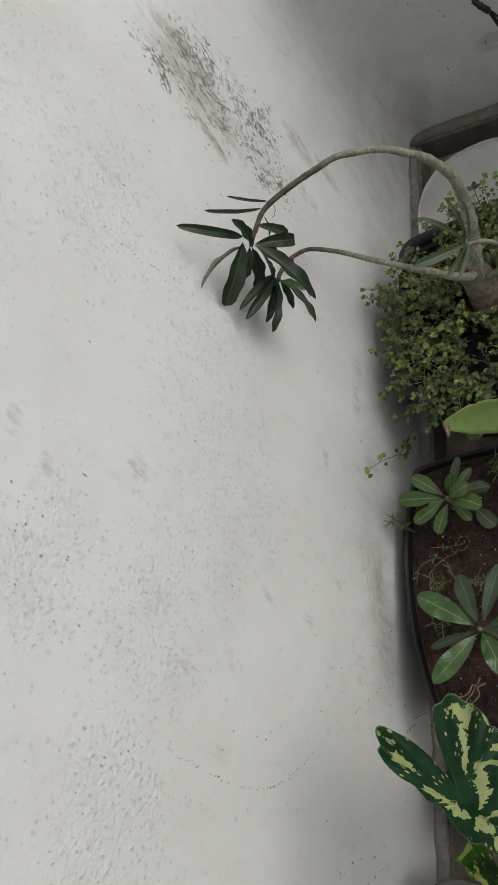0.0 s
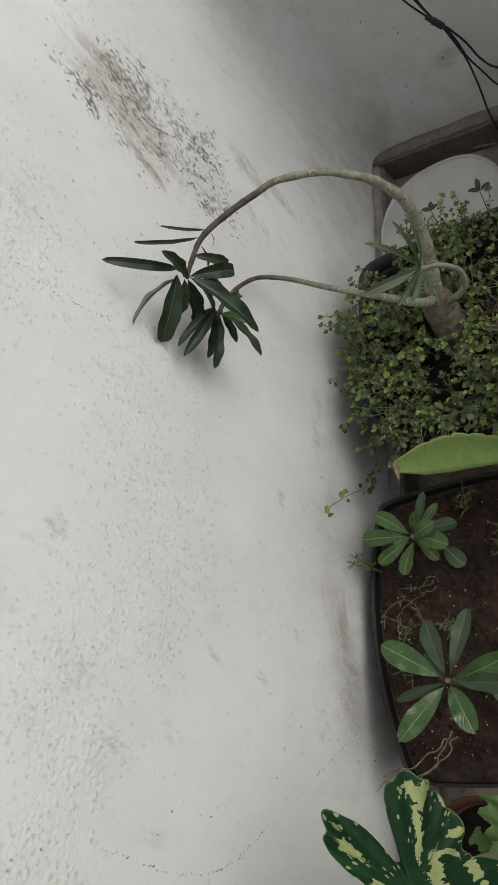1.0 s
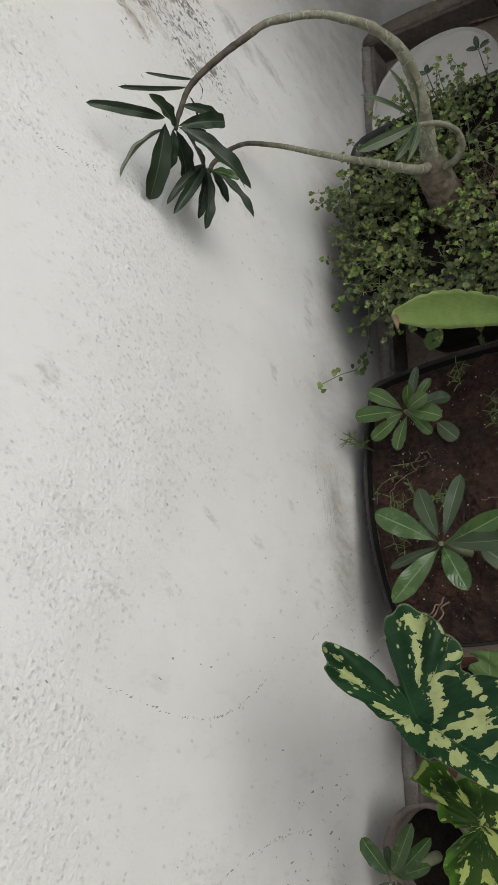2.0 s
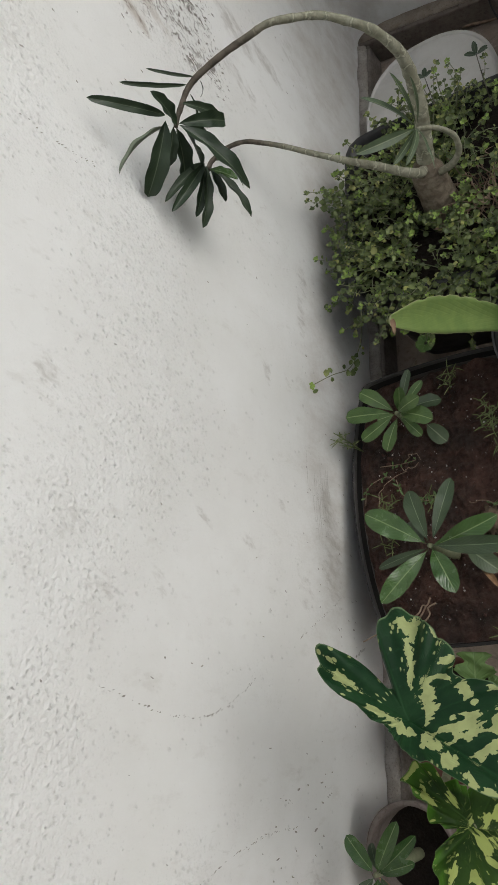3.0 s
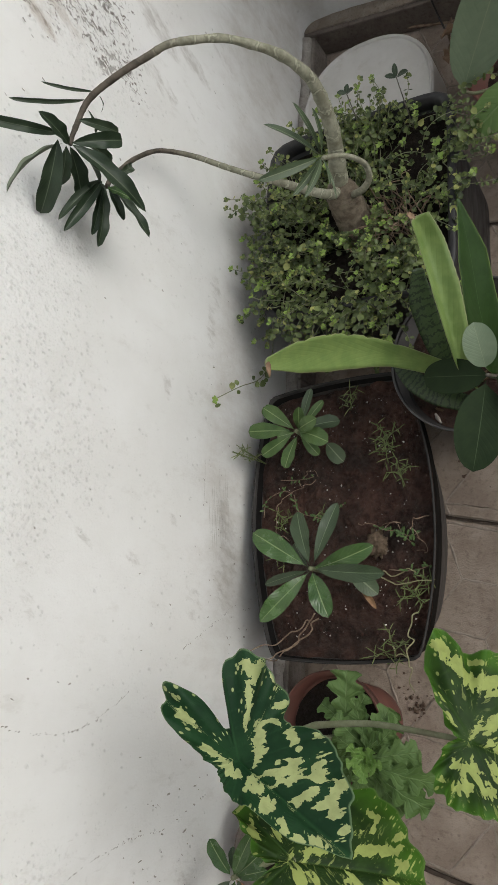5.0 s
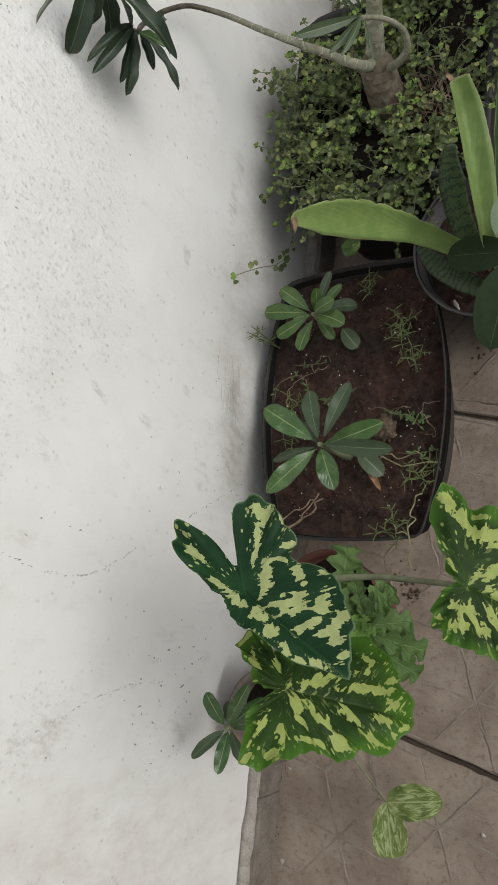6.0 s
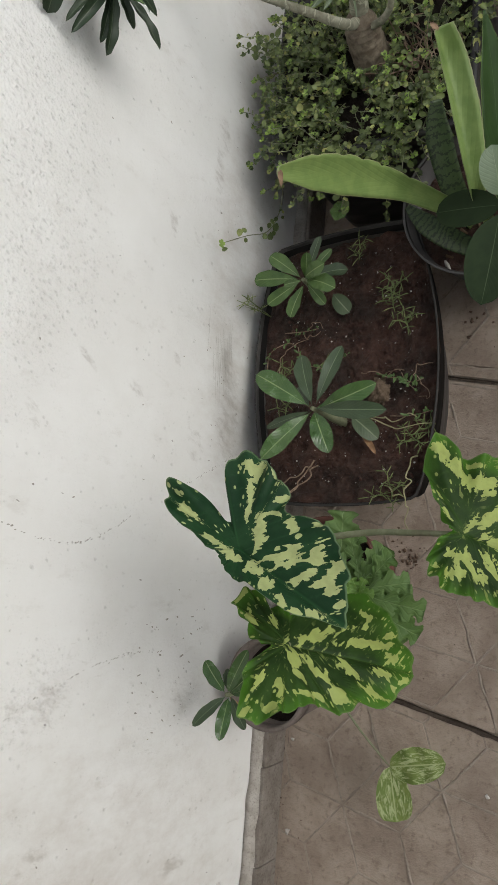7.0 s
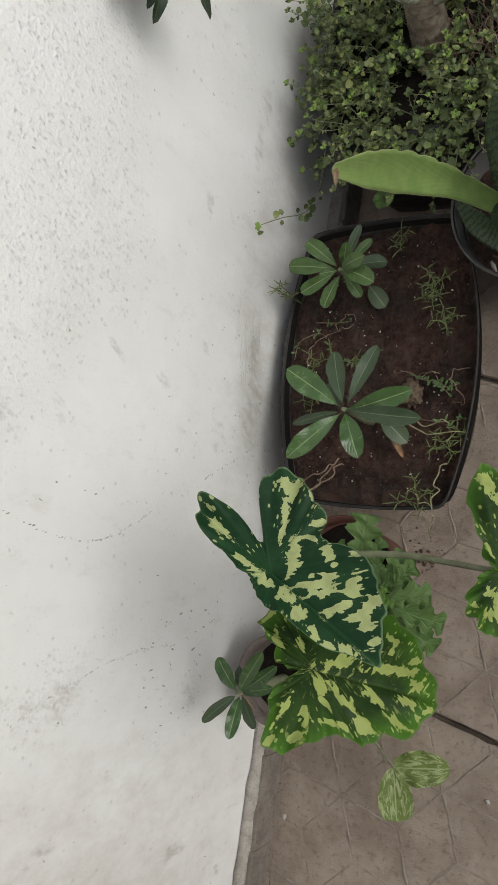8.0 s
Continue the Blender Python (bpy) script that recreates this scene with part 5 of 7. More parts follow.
strands("pale_runners", [[(0.295, 0.065, Z), (0.34, 0.06, Z + 0.01), (0.385, 0.058, Z + 0.015)], [(0.29, 0.062, Z), (0.33, 0.045, Z + 0.012), (0.37, 0.038, PZ), (0.42, 0.045, PZ + 0.004)], [(0.385, -0.01, Z), (0.372, -0.04, Z + 0.012), (0.376, -0.075, PZ + 0.004), (0.375, -0.115, PZ - 0.01), (0.366, -0.155, 0.2)], [(0.335, -0.07, Z), (0.35, -0.085, Z + 0.02), (0.37, -0.09, PZ)]], 0.0015, MAT_RUNNER, "pale yellow-green runners creeping over the rim", "runners", 0.0028)


def leafy_tendril(points, label, seed, size=0.010):
    """A thin creeping stem with small narrow leaves in pairs."""
    r = random.Random(seed)
    ob = thing("creeping_weed", points[0], label, "weed", "creeping weeds")
    line = spline(points, 5)
    part("stem", tube(line, (0.0011, 0.0008), 5, None, 1), MAT_ROOT, ob)
    for i, p in enumerate(line[2:]):
        for sgn in (1, -1):
            if r.random() < 0.55:
                a = r.uniform(0, 6.28)
                d = Vector((math.cos(a), math.sin(a), r.uniform(0.1, 0.8))) * size * r.uniform(0.6, 1.3)
                part("leaf", blade(p, p + d, size * 0.42, (0.2, 0, 1), 0.08, 0.25, 0.55, 0.45, 0.08, nu=6, nv=4, seed=i), MAT_LEAF_YOUNG, ob)


leafy_tendril([(0.30, 0.150, Z), (0.325, 0.138, Z + 0.014), (0.350, 0.136, Z + 0.010), (0.372, 0.126, Z + 0.014), (0.392, 0.135, Z + 0.006)], "thin weed with tiny leaves beside a root ball", 1)
leafy_tendril([(0.345, 0.150, Z), (0.36, 0.128, Z + 0.012), (0.378, 0.112, Z + 0.008)], "thin weed with tiny leaves beside a root ball", 2, 0.012)
leafy_tendril([(0.048, 0.172, Z), (0.062, 0.205, Z + 0.014), (0.098, 0.224, Z + 0.010), (0.118, 0.218, Z + 0.006)], "thin weed curling along the planter wall", 3)
leafy_tendril([(0.118, 0.218, Z), (0.138, 0.180, Z + 0.012), (0.172, 0.168, Z + 0.010), (0.20, 0.165, Z + 0.014), (0.235, 0.192, Z + 0.008)], "thin weed creeping between two seedlings", 4)
leafy_tendril([(0.328, 0.066, Z), (0.366, 0.062, Z + 0.016), (0.392, 0.066, Z + 0.014), (0.41, 0.074, Z + 0.006)], "thin weed reaching for the planter rim", 5)
leafy_tendril([(0.085, 0.250, Z), (0.135, 0.246, Z + 0.010), (0.165, 0.252, Z + 0.004)], "thin weed on bare soil", 6, 0.008)
clod = bmesh.new()
bmesh.ops.create_icosphere(clod, subdivisions=4, radius=0.024, matrix=Matrix.Translation((0.305, 0.113, Z + 0.006)))
for v in clod.verts:
    d = v.co - Vector((0.305, 0.113, Z + 0.006))
    v.co = Vector((0.305, 0.113, Z + 0.006)) + Vector((d.x * 0.8, d.y * 0.95, d.z * 0.45)) * (1 + 0.5 * noise.noise(v.co * 110) + 0.4 * noise.noise(v.co * 300))
solid("crumbling_root_ball", clod, MAT_ROOTBALL, "crumbling pale brown root ball on the soil", "clod")
dry = thing("withered_leaf", (0.29, 0.03, Z), "withered leaf with an orange curled tip on soil", "dead leaf")
part("blade", blade((0.262, 0.062, Z + 0.03), (0.315, 0.018, Z + 0.02), 0.036, (0.3, 0, 1), 0.1, 0.2, 0.6, 0.5, seed=3), MAT_LEAF_OLIVE, dry)
part("tip", blade((0.277, 0.035, Z + 0.02), (0.306, -0.008, Z + 0.006), 0.012, (0.5, 0, 1), 0.15, 0.6, 0.5, 0.6, 0.0, seed=4), MAT_ORANGE, dry, "dry orange curled tip")
old = thing("faded_leaf", (0.215, 0.30, Z), "faded brown-green fallen leaf on soil", "dead leaf")
part("blade", blade((0.195, 0.32, Z + 0.012), (0.232, 0.278, Z + 0.006), 0.034, (0, 0, 1), 0.06, 0.15, 0.6, 0.4, seed=5), MAT_LEAF_OLIVE, old)

# ---- red-brown pot with chrysanthemum and painted arum ----
TX, TY, TR, TRZ = 0.197, -0.234, 0.108, 0.200
pot = thing("terracotta_pot", (TX, TY, 0), "round terracotta-coloured plastic pot with a flared rim", "plant pot")
part("body", loft([circle(TX, TY, 0, TR * 0.66), circle(TX, TY, 0.006, TR * 0.68), circle(TX, TY, TRZ - 0.035, TR * 0.9), circle(TX, TY, TRZ - 0.035, TR * 0.86), circle(TX, TY, TRZ - 0.08, TR * 0.8)]), MAT_TERRA, pot)
part("rim", loft([circle(TX, TY, TRZ - 0.036, TR * 0.88), circle(TX, TY, TRZ - 0.038, TR * 0.93), circle(TX, TY, TRZ - 0.004, TR * 0.99), circle(TX, TY, TRZ, TR), circle(TX, TY, TRZ, TR * 0.965), circle(TX, TY, TRZ - 0.036, TR * 0.88)], cap_first=False, cap_last=False), MAT_TERRA, pot)
soil_bed("pot_soil", circle(TX, TY, 0, TR * 0.85), TRZ - 0.035, 0.008, "dark damp soil in a terracotta pot", 15, 24, MAT_HUMUS)


def lobed(base, tip, width, face, seed, lobes=4, bend=0.08, bm=None):
    """A chrysanthemum leaf: rounded, toothed lobes either side of a midrib."""
    bm = bm or bmesh.new()
    uv = bm.loops.layers.uv.verify()
    rnd = random.Random(seed)
    base, tip = Vector(base), Vector(tip)
    axis = tip - base
    length = axis.length
    ahead = axis / length
    side = ahead.cross(Vector(face)).normalized()
    up = side.cross(ahead)
    n, ph = 60, rnd.random()
    rows = []
    for i in range(n + 1):
        u = i / n
        env = max(0.0, (u - 0.08) / 0.92) ** 0.85 * (1 - u) ** 0.30 * 1.75 if u > 0.08 else 0.0
        lobe = 0.50 + 0.50 * (1 - abs(math.cos(math.pi * (u * (lobes - 0.4) + 0.15 * ph))) ** 3.5)
        tooth = 1 + 0.05 * math.sin(u * lobes * 6 * math.pi + ph * 5)
        half = max(0.0012, width / 2 * env * lobe * tooth)
        c = base + ahead * length * u + up * bend * length * 4 * u * (1 - u)
        row = []
        for j in range(7):
            s = j / 3 - 1
            z = 0.16 * half * abs(s) - 0.10 * width * abs(s) ** 2 * (1 - lobe) + 0.06 * width * s * math.sin(9 * u + ph * 6) + 0.03 * width * math.sin(23 * u + 4 * s)
            row.append(bm.verts.new(c + side * s * half + ahead * abs(s) * half * 0.15 + up * z))
        rows.append(row)
    for i in range(n):
        for j in range(6):
            f = bm.faces.new((rows[i][j], rows[i][j + 1], rows[i + 1][j + 1], rows[i + 1][j]))
            for loop, (a, b) in zip(f.loops, ((i, j), (i, j + 1), (i + 1, j + 1), (i + 1, j))):
                loop[uv].uv = (a / n, b / 6)
    return bm


mum = thing("chrysanthemum", (0.29, -0.24, TRZ - 0.05), "leafy chrysanthemum with soft lobed green leaves in a pot", "potted plant")
CROWN = Vector((0.315, -0.262, 0.305))
part("stem", tube([(0.27, -0.245, 0.15), (0.285, -0.25, 0.21), (0.30, -0.257, 0.26), CROWN], (0.005, 0.004, 0.003), 8), MAT_STEM, mum)
part("stem", tube([(0.255, -0.235, 0.15), (0.25, -0.225, 0.2), (0.253, -0.205, 0.245)], (0.004, 0.0025), 8), MAT_STEM, mum)
LOBED = [((0.252, -0.225, 0.245), (0.262, -0.102, 0.275), 0.080, 4), ((0.250, -0.215, 0.24), (0.195, -0.178, 0.255), 0.05, 3), ((0.258, -0.212, 0.24), (0.298, -0.150, 0.255), 0.052, 3),
    ((0.30, -0.25, 0.28), (0.345, -0.165, 0.26), 0.062, 4), ((0.305, -0.25, 0.29), (0.372, -0.185, 0.275), 0.06, 4), ((0.31, -0.26, 0.30), (0.415, -0.235, 0.285), 0.066, 4), ((0.31, -0.262, 0.30), (0.445, -0.285, 0.275), 0.07, 5), ((0.315, -0.27, 0.29), (0.43, -0.335, 0.26), 0.072, 5), ((0.31, -0.27, 0.29), (0.375, -0.355, 0.25), 0.07, 4), ((0.30, -0.265, 0.29), (0.315, -0.36, 0.25), 0.066, 4), ((0.295, -0.26, 0.28), (0.235, -0.335, 0.25), 0.062, 4), ((0.29, -0.25, 0.275), (0.20, -0.26, 0.25), 0.06, 4), ((0.30, -0.24, 0.26), (0.33, -0.19, 0.235), 0.05, 3), ((0.30, -0.26, 0.25), (0.40, -0.26, 0.225), 0.06, 4)]
for k, (a, b, w, n) in enumerate(LOBED):
    b = Vector(a).lerp(Vector(b), 0.86)
    part("leaf", lobed(a, b, w * (1.0 if k == 0 else 0.85), (0.25 + 0.2 * math.sin(k * 2.3), -0.05 + 0.25 * math.sin(k * 1.7), 1), 100 + k, n, 0.05 + 0.03 * (k % 4)), MAT_CHRYS, mum)
rnd = random.Random(9)
for k in range(26):
    a, ring = 2.4 * k + rnd.gauss(0, 0.2), k % 3
    start = Vector((0.31, -0.258, 0.285 - 0.018 * ring)) + Vector((math.cos(a), math.sin(a), 0)) * 0.012
    end = start + Vector((math.cos(a), math.sin(a), rnd.uniform(-0.25, 0.35))) * rnd.uniform(0.045, 0.07 + 0.018 * ring)
    part("leaf", lobed(start, end, rnd.uniform(0.036, 0.055), (rnd.gauss(0.25, 0.2), rnd.gauss(-0.05, 0.2), 1), 300 + k, rnd.choice((3, 4)), rnd.uniform(0.02, 0.14)), MAT_CHRYS, mum)
for k in range(10):
    a = 2.4 * k
    d = Vector((math.cos(a), math.sin(a), 0.45 + 0.05 * k)) * (0.036 - 0.002 * k)
    part("leaf", lobed(CROWN, CROWN + d, 0.022, (0.2, 0, 1), 130 + k, 3), MAT_CHRYS_YOUNG, mum, "small bright young leaf")
for k in range(4):
    a = 1.5 * k + 0.5
    part("leaf", lobed((0.253, -0.205, 0.245), Vector((0.253, -0.205, 0.25)) + Vector((math.cos(a), math.sin(a), 0.6)) * 0.022, 0.018, (0.2, 0, 1), 150 + k, 3), MAT_CHRYS_YOUNG, mum, "small bright young leaf")


def arum_leaf(at, tip, normal, radii, isles, rings=44, segments=216, cup=0.10, wave=0.004, seed=0, lobe_at=-0.02, lift=False):
    """A heart-shaped blade round its leaf stalk. radii: millimetres from the stalk's end to the margin, turning from the tip;
    isles: pale ovals (x, y, half length, half width, degrees) in the blade's own millimetres."""
    o, tip, n = Vector(at), Vector(tip), Vector(normal).normalized()
    e1 = (tip - o)
    e1 = (e1 - n * e1.dot(n)).normalized()
    e2 = n.cross(e1)
    m = len(radii)
    bm = bmesh.new()
    fb, fv, fl, fr, fx, fy = [bm.verts.layers.float.new(k) for k in ("blotch", "vein", "lobe", "rim", "across", "along")]

    def radius(th):
        f = th / (2 * math.pi) * m
        i, t = int(f) % m, f - int(f)
        a, b, c, d = (radii[(i + k) % m] for k in (-1, 0, 1, 2))
        v = 0.5 * (2 * b + (c - a) * t + (2 * a - 5 * b + 4 * c - d) * t * t + (3 * b - a - 3 * c + d) * t**3)
        return max(min(v, max(b, c)), min(b, c)) / 1000

    def values(x, y):
        best = -1.0
        for cx, cy, a, b, turn in isles:
            c, s = math.cos(radians(turn)), math.sin(radians(turn))
            dx, dy = x * 1000 - cx, y * 1000 - cy
            d = math.hypot((dx * c + dy * s) / (a * 1.05), (dy * c - dx * s) / (b * 1.05 + 0.8))
            best = max(best, 1 - d)
        # midrib, two lobe ribs and slanting side ribs
        d = [abs(y) + max(0, -x) * 4]
        for ang in (2.45, -2.45):
            ux, uy = math.cos(ang), math.sin(ang)
            if x * ux + y * uy > 0:
                d.append(abs(x * uy - y * ux))
        k = (x - abs(y) * 0.75 + 0.1) / 0.026
        d.append(abs(k - round(k)) * 0.026 * 0.8 + 0.0008)
        v = max(0.0, 1 - min(d) / 0.0022)
        return max(best, -1.0), v

    def x_back(th):
        return math.cos(th) < -0.25

    rows = []
    for i in range(rings + 1):
        f = (i / rings) ** 0.85
        row = []
        for j in range(segments):
            th = 2 * math.pi * j / segments
            r = radius(th) * max(f, 0.004) * (1 + f * (1.25 if x_back(th) else 1.0) * (0.010 * math.sin(th * 17 + seed) + 0.009 * math.sin(th * 31 + 2 * seed) + 0.006 * math.sin(th * 53 + seed)))
            x, y = r * math.cos(th), r * math.sin(th)
            z = cup * abs(y) ** 1.5 * 1.6 - 0.35 * (r * r) + wave * (1.0 + 1.3 * max(0.0, min(1.0, (0.01 - x) / 0.03))) * f**3 * (math.sin(th * 11 + seed) + 0.8 * math.sin(th * 23 + 2 * seed)) * min(1, r / 0.06) - 0.003 * math.exp(-abs(y) / 0.004) * (1 if x > 0 else 0.3)
            if lift:
                z += 2.6 * max(0.0, -x) ** 2 * max(0.0, 1 - max(0.0, y) / 0.06) + 0.8 * max(0.0, -y)
            q = bm.verts.new(o + e1 * x + e2 * y + n * z)
            q[fb], q[fv] = values(x, y)
            q[fl] = max(0.0, min(1.0, (lobe_at - x) / 0.06))
            q[fr] = f
            q[fx], q[fy] = (x - 0.75 * abs(y), abs(y) * 1.25 + (0.4 if y < 0 else 0.0)) if x > -0.006 else (0.07 * math.atan2(abs(y), x), r * 1.1 + (0.9 if y < 0 else 0.6))
            row.append(q)
        rows.append(row)
    for a, b in zip(rows, rows[1:]):
        for j in range(segments):
            bm.faces.new((a[j], a[(j + 1) % segments], b[(j + 1) % segments], b[j]))
    bm.faces.new(rows[0])
    bmesh.ops.recalc_face_normals(bm, faces=bm.faces)
    return bm


ARUM_BIG_RADII = [162, 157, 151, 145, 141, 136, 131, 127, 122, 116, 111, 104, 91, 78, 75, 75, 82, 93, 97, 100, 103, 109, 116, 126, 132, 133, 131, 125, 109, 78, 42, 44, 78, 104, 121, 130, 124, 111, 96, 76, 56, 48, 43, 40, 35, 30, 26, 24, 24, 23, 24, 24, 24, 24, 25, 27, 28, 29, 31, 33, 36, 39, 43, 47, 50, 53, 56, 64, 78, 99, 120, 135]
ARUM_BIG_ISLES = [(-56, 96, 20, 9, 130), (-32, 59, 26, 4, 128), (-19, 102, 10, 3, 159), (4, 84, 9, 3, -123), (10, 31, 25, 7, 123), (13, 62, 10, 2, -173), (41, 60, 11, 5, 150), (59, 30, 18, 10, -128), (41, 16, 12, 3, -128), (86, 51, 14, 6, 100), (88, 19, 20, 4, -106), (115, 46, 17, 7, 99), (113, 24, 15, 4, -129)]
ARUM_BIG_ISLES_TIP = [(124, 24, 7, 5, -142), (28, -6, 7, 5, 147), (39, -10, 10, 5, -135), (60, -14, 9, 7, 151), (86, -18, 7, 4, 174), (108, -20, 11, 5, 177), (128, -9, 12, 4, -166), (143, 16, 7, 4, -110), (-2, -11, 16, 4, -179), (-31, -10, 13, 3, 178), (-86, 0, 15, 4, 176), (-110, 10, 7, 2, 170), (63, 80, 6, 2, -163)]
ARUM_LOW_RADII = [181, 185, 187, 177, 176, 173, 171, 163, 158, 145, 128, 113, 90, 74, 62, 53, 47, 43, 45, 47, 49, 53, 57, 64, 74, 82, 86, 90, 90, 88, 84, 75, 66, 60, 53, 47, 42, 38, 34, 26, 27, 38, 57, 66, 76, 85, 97, 106, 114, 114, 108, 102, 95, 89, 85, 82, 79, 78, 79, 81, 83, 92, 101, 104, 108, 110, 116, 140, 148, 156, 165, 172]
ARUM_LOW_ISLES = [(36, 18, 37, 6, 25), (115, 25, 39, 5, 10), (8, -18, 18, 6, -65), (17, -36, 9, 6, -30), (-13, -57, 10, 7, -77), (-37, -53, 15, 3, 56), (31, -23, 15, 4, -49), (51, -34, 12, 4, -56), (63, -52, 13, 9, -43), (82, -16, 15, 6, -34), (26, -60, 20, 3, -2), (113, 68, 11, 5, -19), (111, 48, 7, 3, 14)]
ARUM_LOW_ISLES_TIP = [(150, 47, 14, 3, 30), (153, 14, 16, 5, 22), (129, -13, 16, 5, -7), (160, -19, 14, 3, 36), (111, -39, 15, 4, -25), (137, -46, 9, 3, -19), (-49, -88, 11, 3, 51), (-24, -84, 7, 3, 29), (-50, 29, 13, 5, -71), (-63, 58, 9, 3, 15), (-39, -19, 3, 2, 13), (-19, 27, 7, 5, -55)]
ARUM_SIDE_RADII = [120, 115, 110, 107, 105, 103, 102, 101, 102, 103, 103, 104, 105, 108, 112, 112, 113, 115, 116, 111, 108, 107, 108, 114, 127, 136, 129, 114, 96, 83, 68, 56, 48, 39, 32, 27, 24, 22, 20, 21, 25, 30, 34, 39, 43, 48, 53, 60, 64, 69, 75, 76, 77, 77, 77, 76, 77, 78, 79, 80, 82, 85, 89, 95, 103, 108, 113, 118, 118, 119, 120, 119]
ARUM_SIDE_ISLES = [(-61, 88, 16, 8, -41), (-35, 76, 21, 8, -47), (-7, 70, 24, 10, 17), (19, 34, 27, 7, 55), (-1, -31, 14, 6, 6), (20, -36, 16, 7, -40), (37, -23, 15, 7, -29), (1, -53, 13, 5, 27)]
ARUM_SIDE_ISLES_TIP = [(-50, 35, 10, 2, -41), (-32, 15, 8, 2, -40), (-21, 92, 9, 3, 17), (35, 6, 19, 5, -6), (51, 46, 26, 10, 46), (75, -12, 19, 7, -6), (-23, -54, 5, 3, -71), (-17, -28, 3, 2, 27)]

arum = thing("painted_arum", (0.20, -0.26, TRZ - 0.05), "painted arum with heart-shaped green leaves splashed with cream", "potted plant")
big = part("leaf", arum_leaf((0.337, -0.209, 0.740), (0.480, -0.283, 0.740), (0.147, 0.287, 0.947), ARUM_BIG_RADII, ARUM_BIG_ISLES + ARUM_BIG_ISLES_TIP, seed=1, lift=True), MAT_ARUM, arum, "large dark green leaf with cream islands")
low = part("leaf", arum_leaf((0.38, -0.321, 0.674), (0.504, -0.343, 0.544), (0.647, 0.555, 0.522), ARUM_LOW_RADII, ARUM_LOW_ISLES + ARUM_LOW_ISLES_TIP, seed=2, cup=0.02), MAT_ARUM_LIT, arum, "fresh green leaf with yellow-green islands")
side_leaf = part("leaf", arum_leaf((0.582, -0.168, 0.618), (0.681, -0.21, 0.564), (0.55, 0.3, 0.78), ARUM_SIDE_RADII, ARUM_SIDE_ISLES + ARUM_SIDE_ISLES_TIP, seed=3, cup=0.12), MAT_ARUM_LIT, arum, "green leaf with yellow-green islands out over the paving")
part("stalk", tube([(0.20, -0.27, 0.14), (0.215, -0.265, 0.3), (0.25, -0.245, 0.5), (0.30, -0.222, 0.65), (0.337, -0.209, 0.737)], (0.008, 0.007, 0.005, 0.0035), 10), MAT_STEM, big)
part("stalk", tube([(0.205, -0.29, 0.14), (0.225, -0.30, 0.32), (0.28, -0.318, 0.5), (0.34, -0.325, 0.62), (0.379, -0.322, 0.671)], (0.008, 0.007, 0.005, 0.0035), 10), MAT_STEM, low)
part("stalk", tube([(0.215, -0.25, 0.14), (0.24, -0.235, 0.32), (0.285, -0.208, 0.49), (0.325, -0.188, 0.525), (0.36, -0.180, 0.538), (0.43, -0.170, 0.556), (0.50, -0.168, 0.585), (0.581, -0.168, 0.615)], (0.008, 0.007, 0.0058, 0.0048, 0.0042, 0.0036), 10), MAT_STEM, side_leaf, "grey-green leaf stalk")

pale = thing("pale_arum_leaf", (0.24, -0.50, 0.0), "small pale young arum leaf hanging low over the paving", "potted plant")
PALE = (0.317, -0.590, 0.104)
part("stalk", tube([(0.185, -0.42, 0.16), (0.215, -0.47, 0.145), (0.258, -0.53, 0.122), PALE], (0.0026, 0.002), 8), MAT_STEM, pale)
part("blade", blade(PALE, (0.420, -0.564, 0.092), 0.064, (0.3, 0.2, 1), 0.05, 0.25, 0.5, 0.5, 0.0, 0.20, nu=20, nv=10, seed=7), MAT_ARUM_PALE, pale)
part("blade", blade(PALE, (0.337, -0.684, 0.106), 0.066, (0.4, 0.1, 1), 0.05, 0.2, 0.5, 0.3, 0.0, 0.12, nu=20, nv=10, seed=8), MAT_ARUM_PALE, pale)

# ---- small clay pot with a third seedling ----
QX, QY, QR, QZ = 0.128, -0.452, 0.086, 0.275
small = thing("clay_pot", (QX, QY, 0), "small stained grey-brown clay pot against the wall", "plant pot")
part("body", loft([circle(QX, QY, 0, QR * 0.62), circle(QX, QY, 0.005, QR * 0.64), circle(QX, QY, QZ - 0.03, QR * 0.92), circle(QX, QY, QZ - 0.03, QR * 0.88), circle(QX, QY, QZ - 0.07, QR * 0.82)]), MAT_CLAY, small)
part("rim", loft([circle(QX, QY, QZ - 0.031, QR * 0.9), circle(QX, QY, QZ - 0.032, QR * 0.97), circle(QX, QY, QZ - 0.003, QR), circle(QX, QY, QZ, QR * 0.985), circle(QX, QY, QZ, QR * 0.90), circle(QX, QY, QZ - 0.031, QR * 0.88)], cap_first=False, cap_last=False), MAT_CLAY, small)
soil_bed("clay_pot_soil", circle(QX, QY, 0, QR * 0.85), QZ - 0.05, 0.005, "black damp soil in a clay pot", 25, 18, MAT_HUMUS)
seedling((QX - 0.008, QY - 0.004, QZ - 0.05), (0.117, -0.460, 0.392), [((0.071, -0.408, 0.40), 0.034, 0.06), ((0.071, -0.517, 0.42), 0.026, 0.08), ((0.128, -0.530, 0.42), 0.030, 0.08), ((0.154, -0.513, 0.38), 0.026, 0.06), ((0.170, -0.374, 0.42), 0.030, 0.06), ((0.195, -0.392, 0.41), 0.028, 0.06), ((0.188, -0.432, 0.40), 0.024, 0.06), ((0.10, -0.42, 0.37), 0.02, 0.06)], "slender desert rose seedling in a clay pot by the wall", 160, (0.62, 0.5), (1, 3, 7), 0.82)
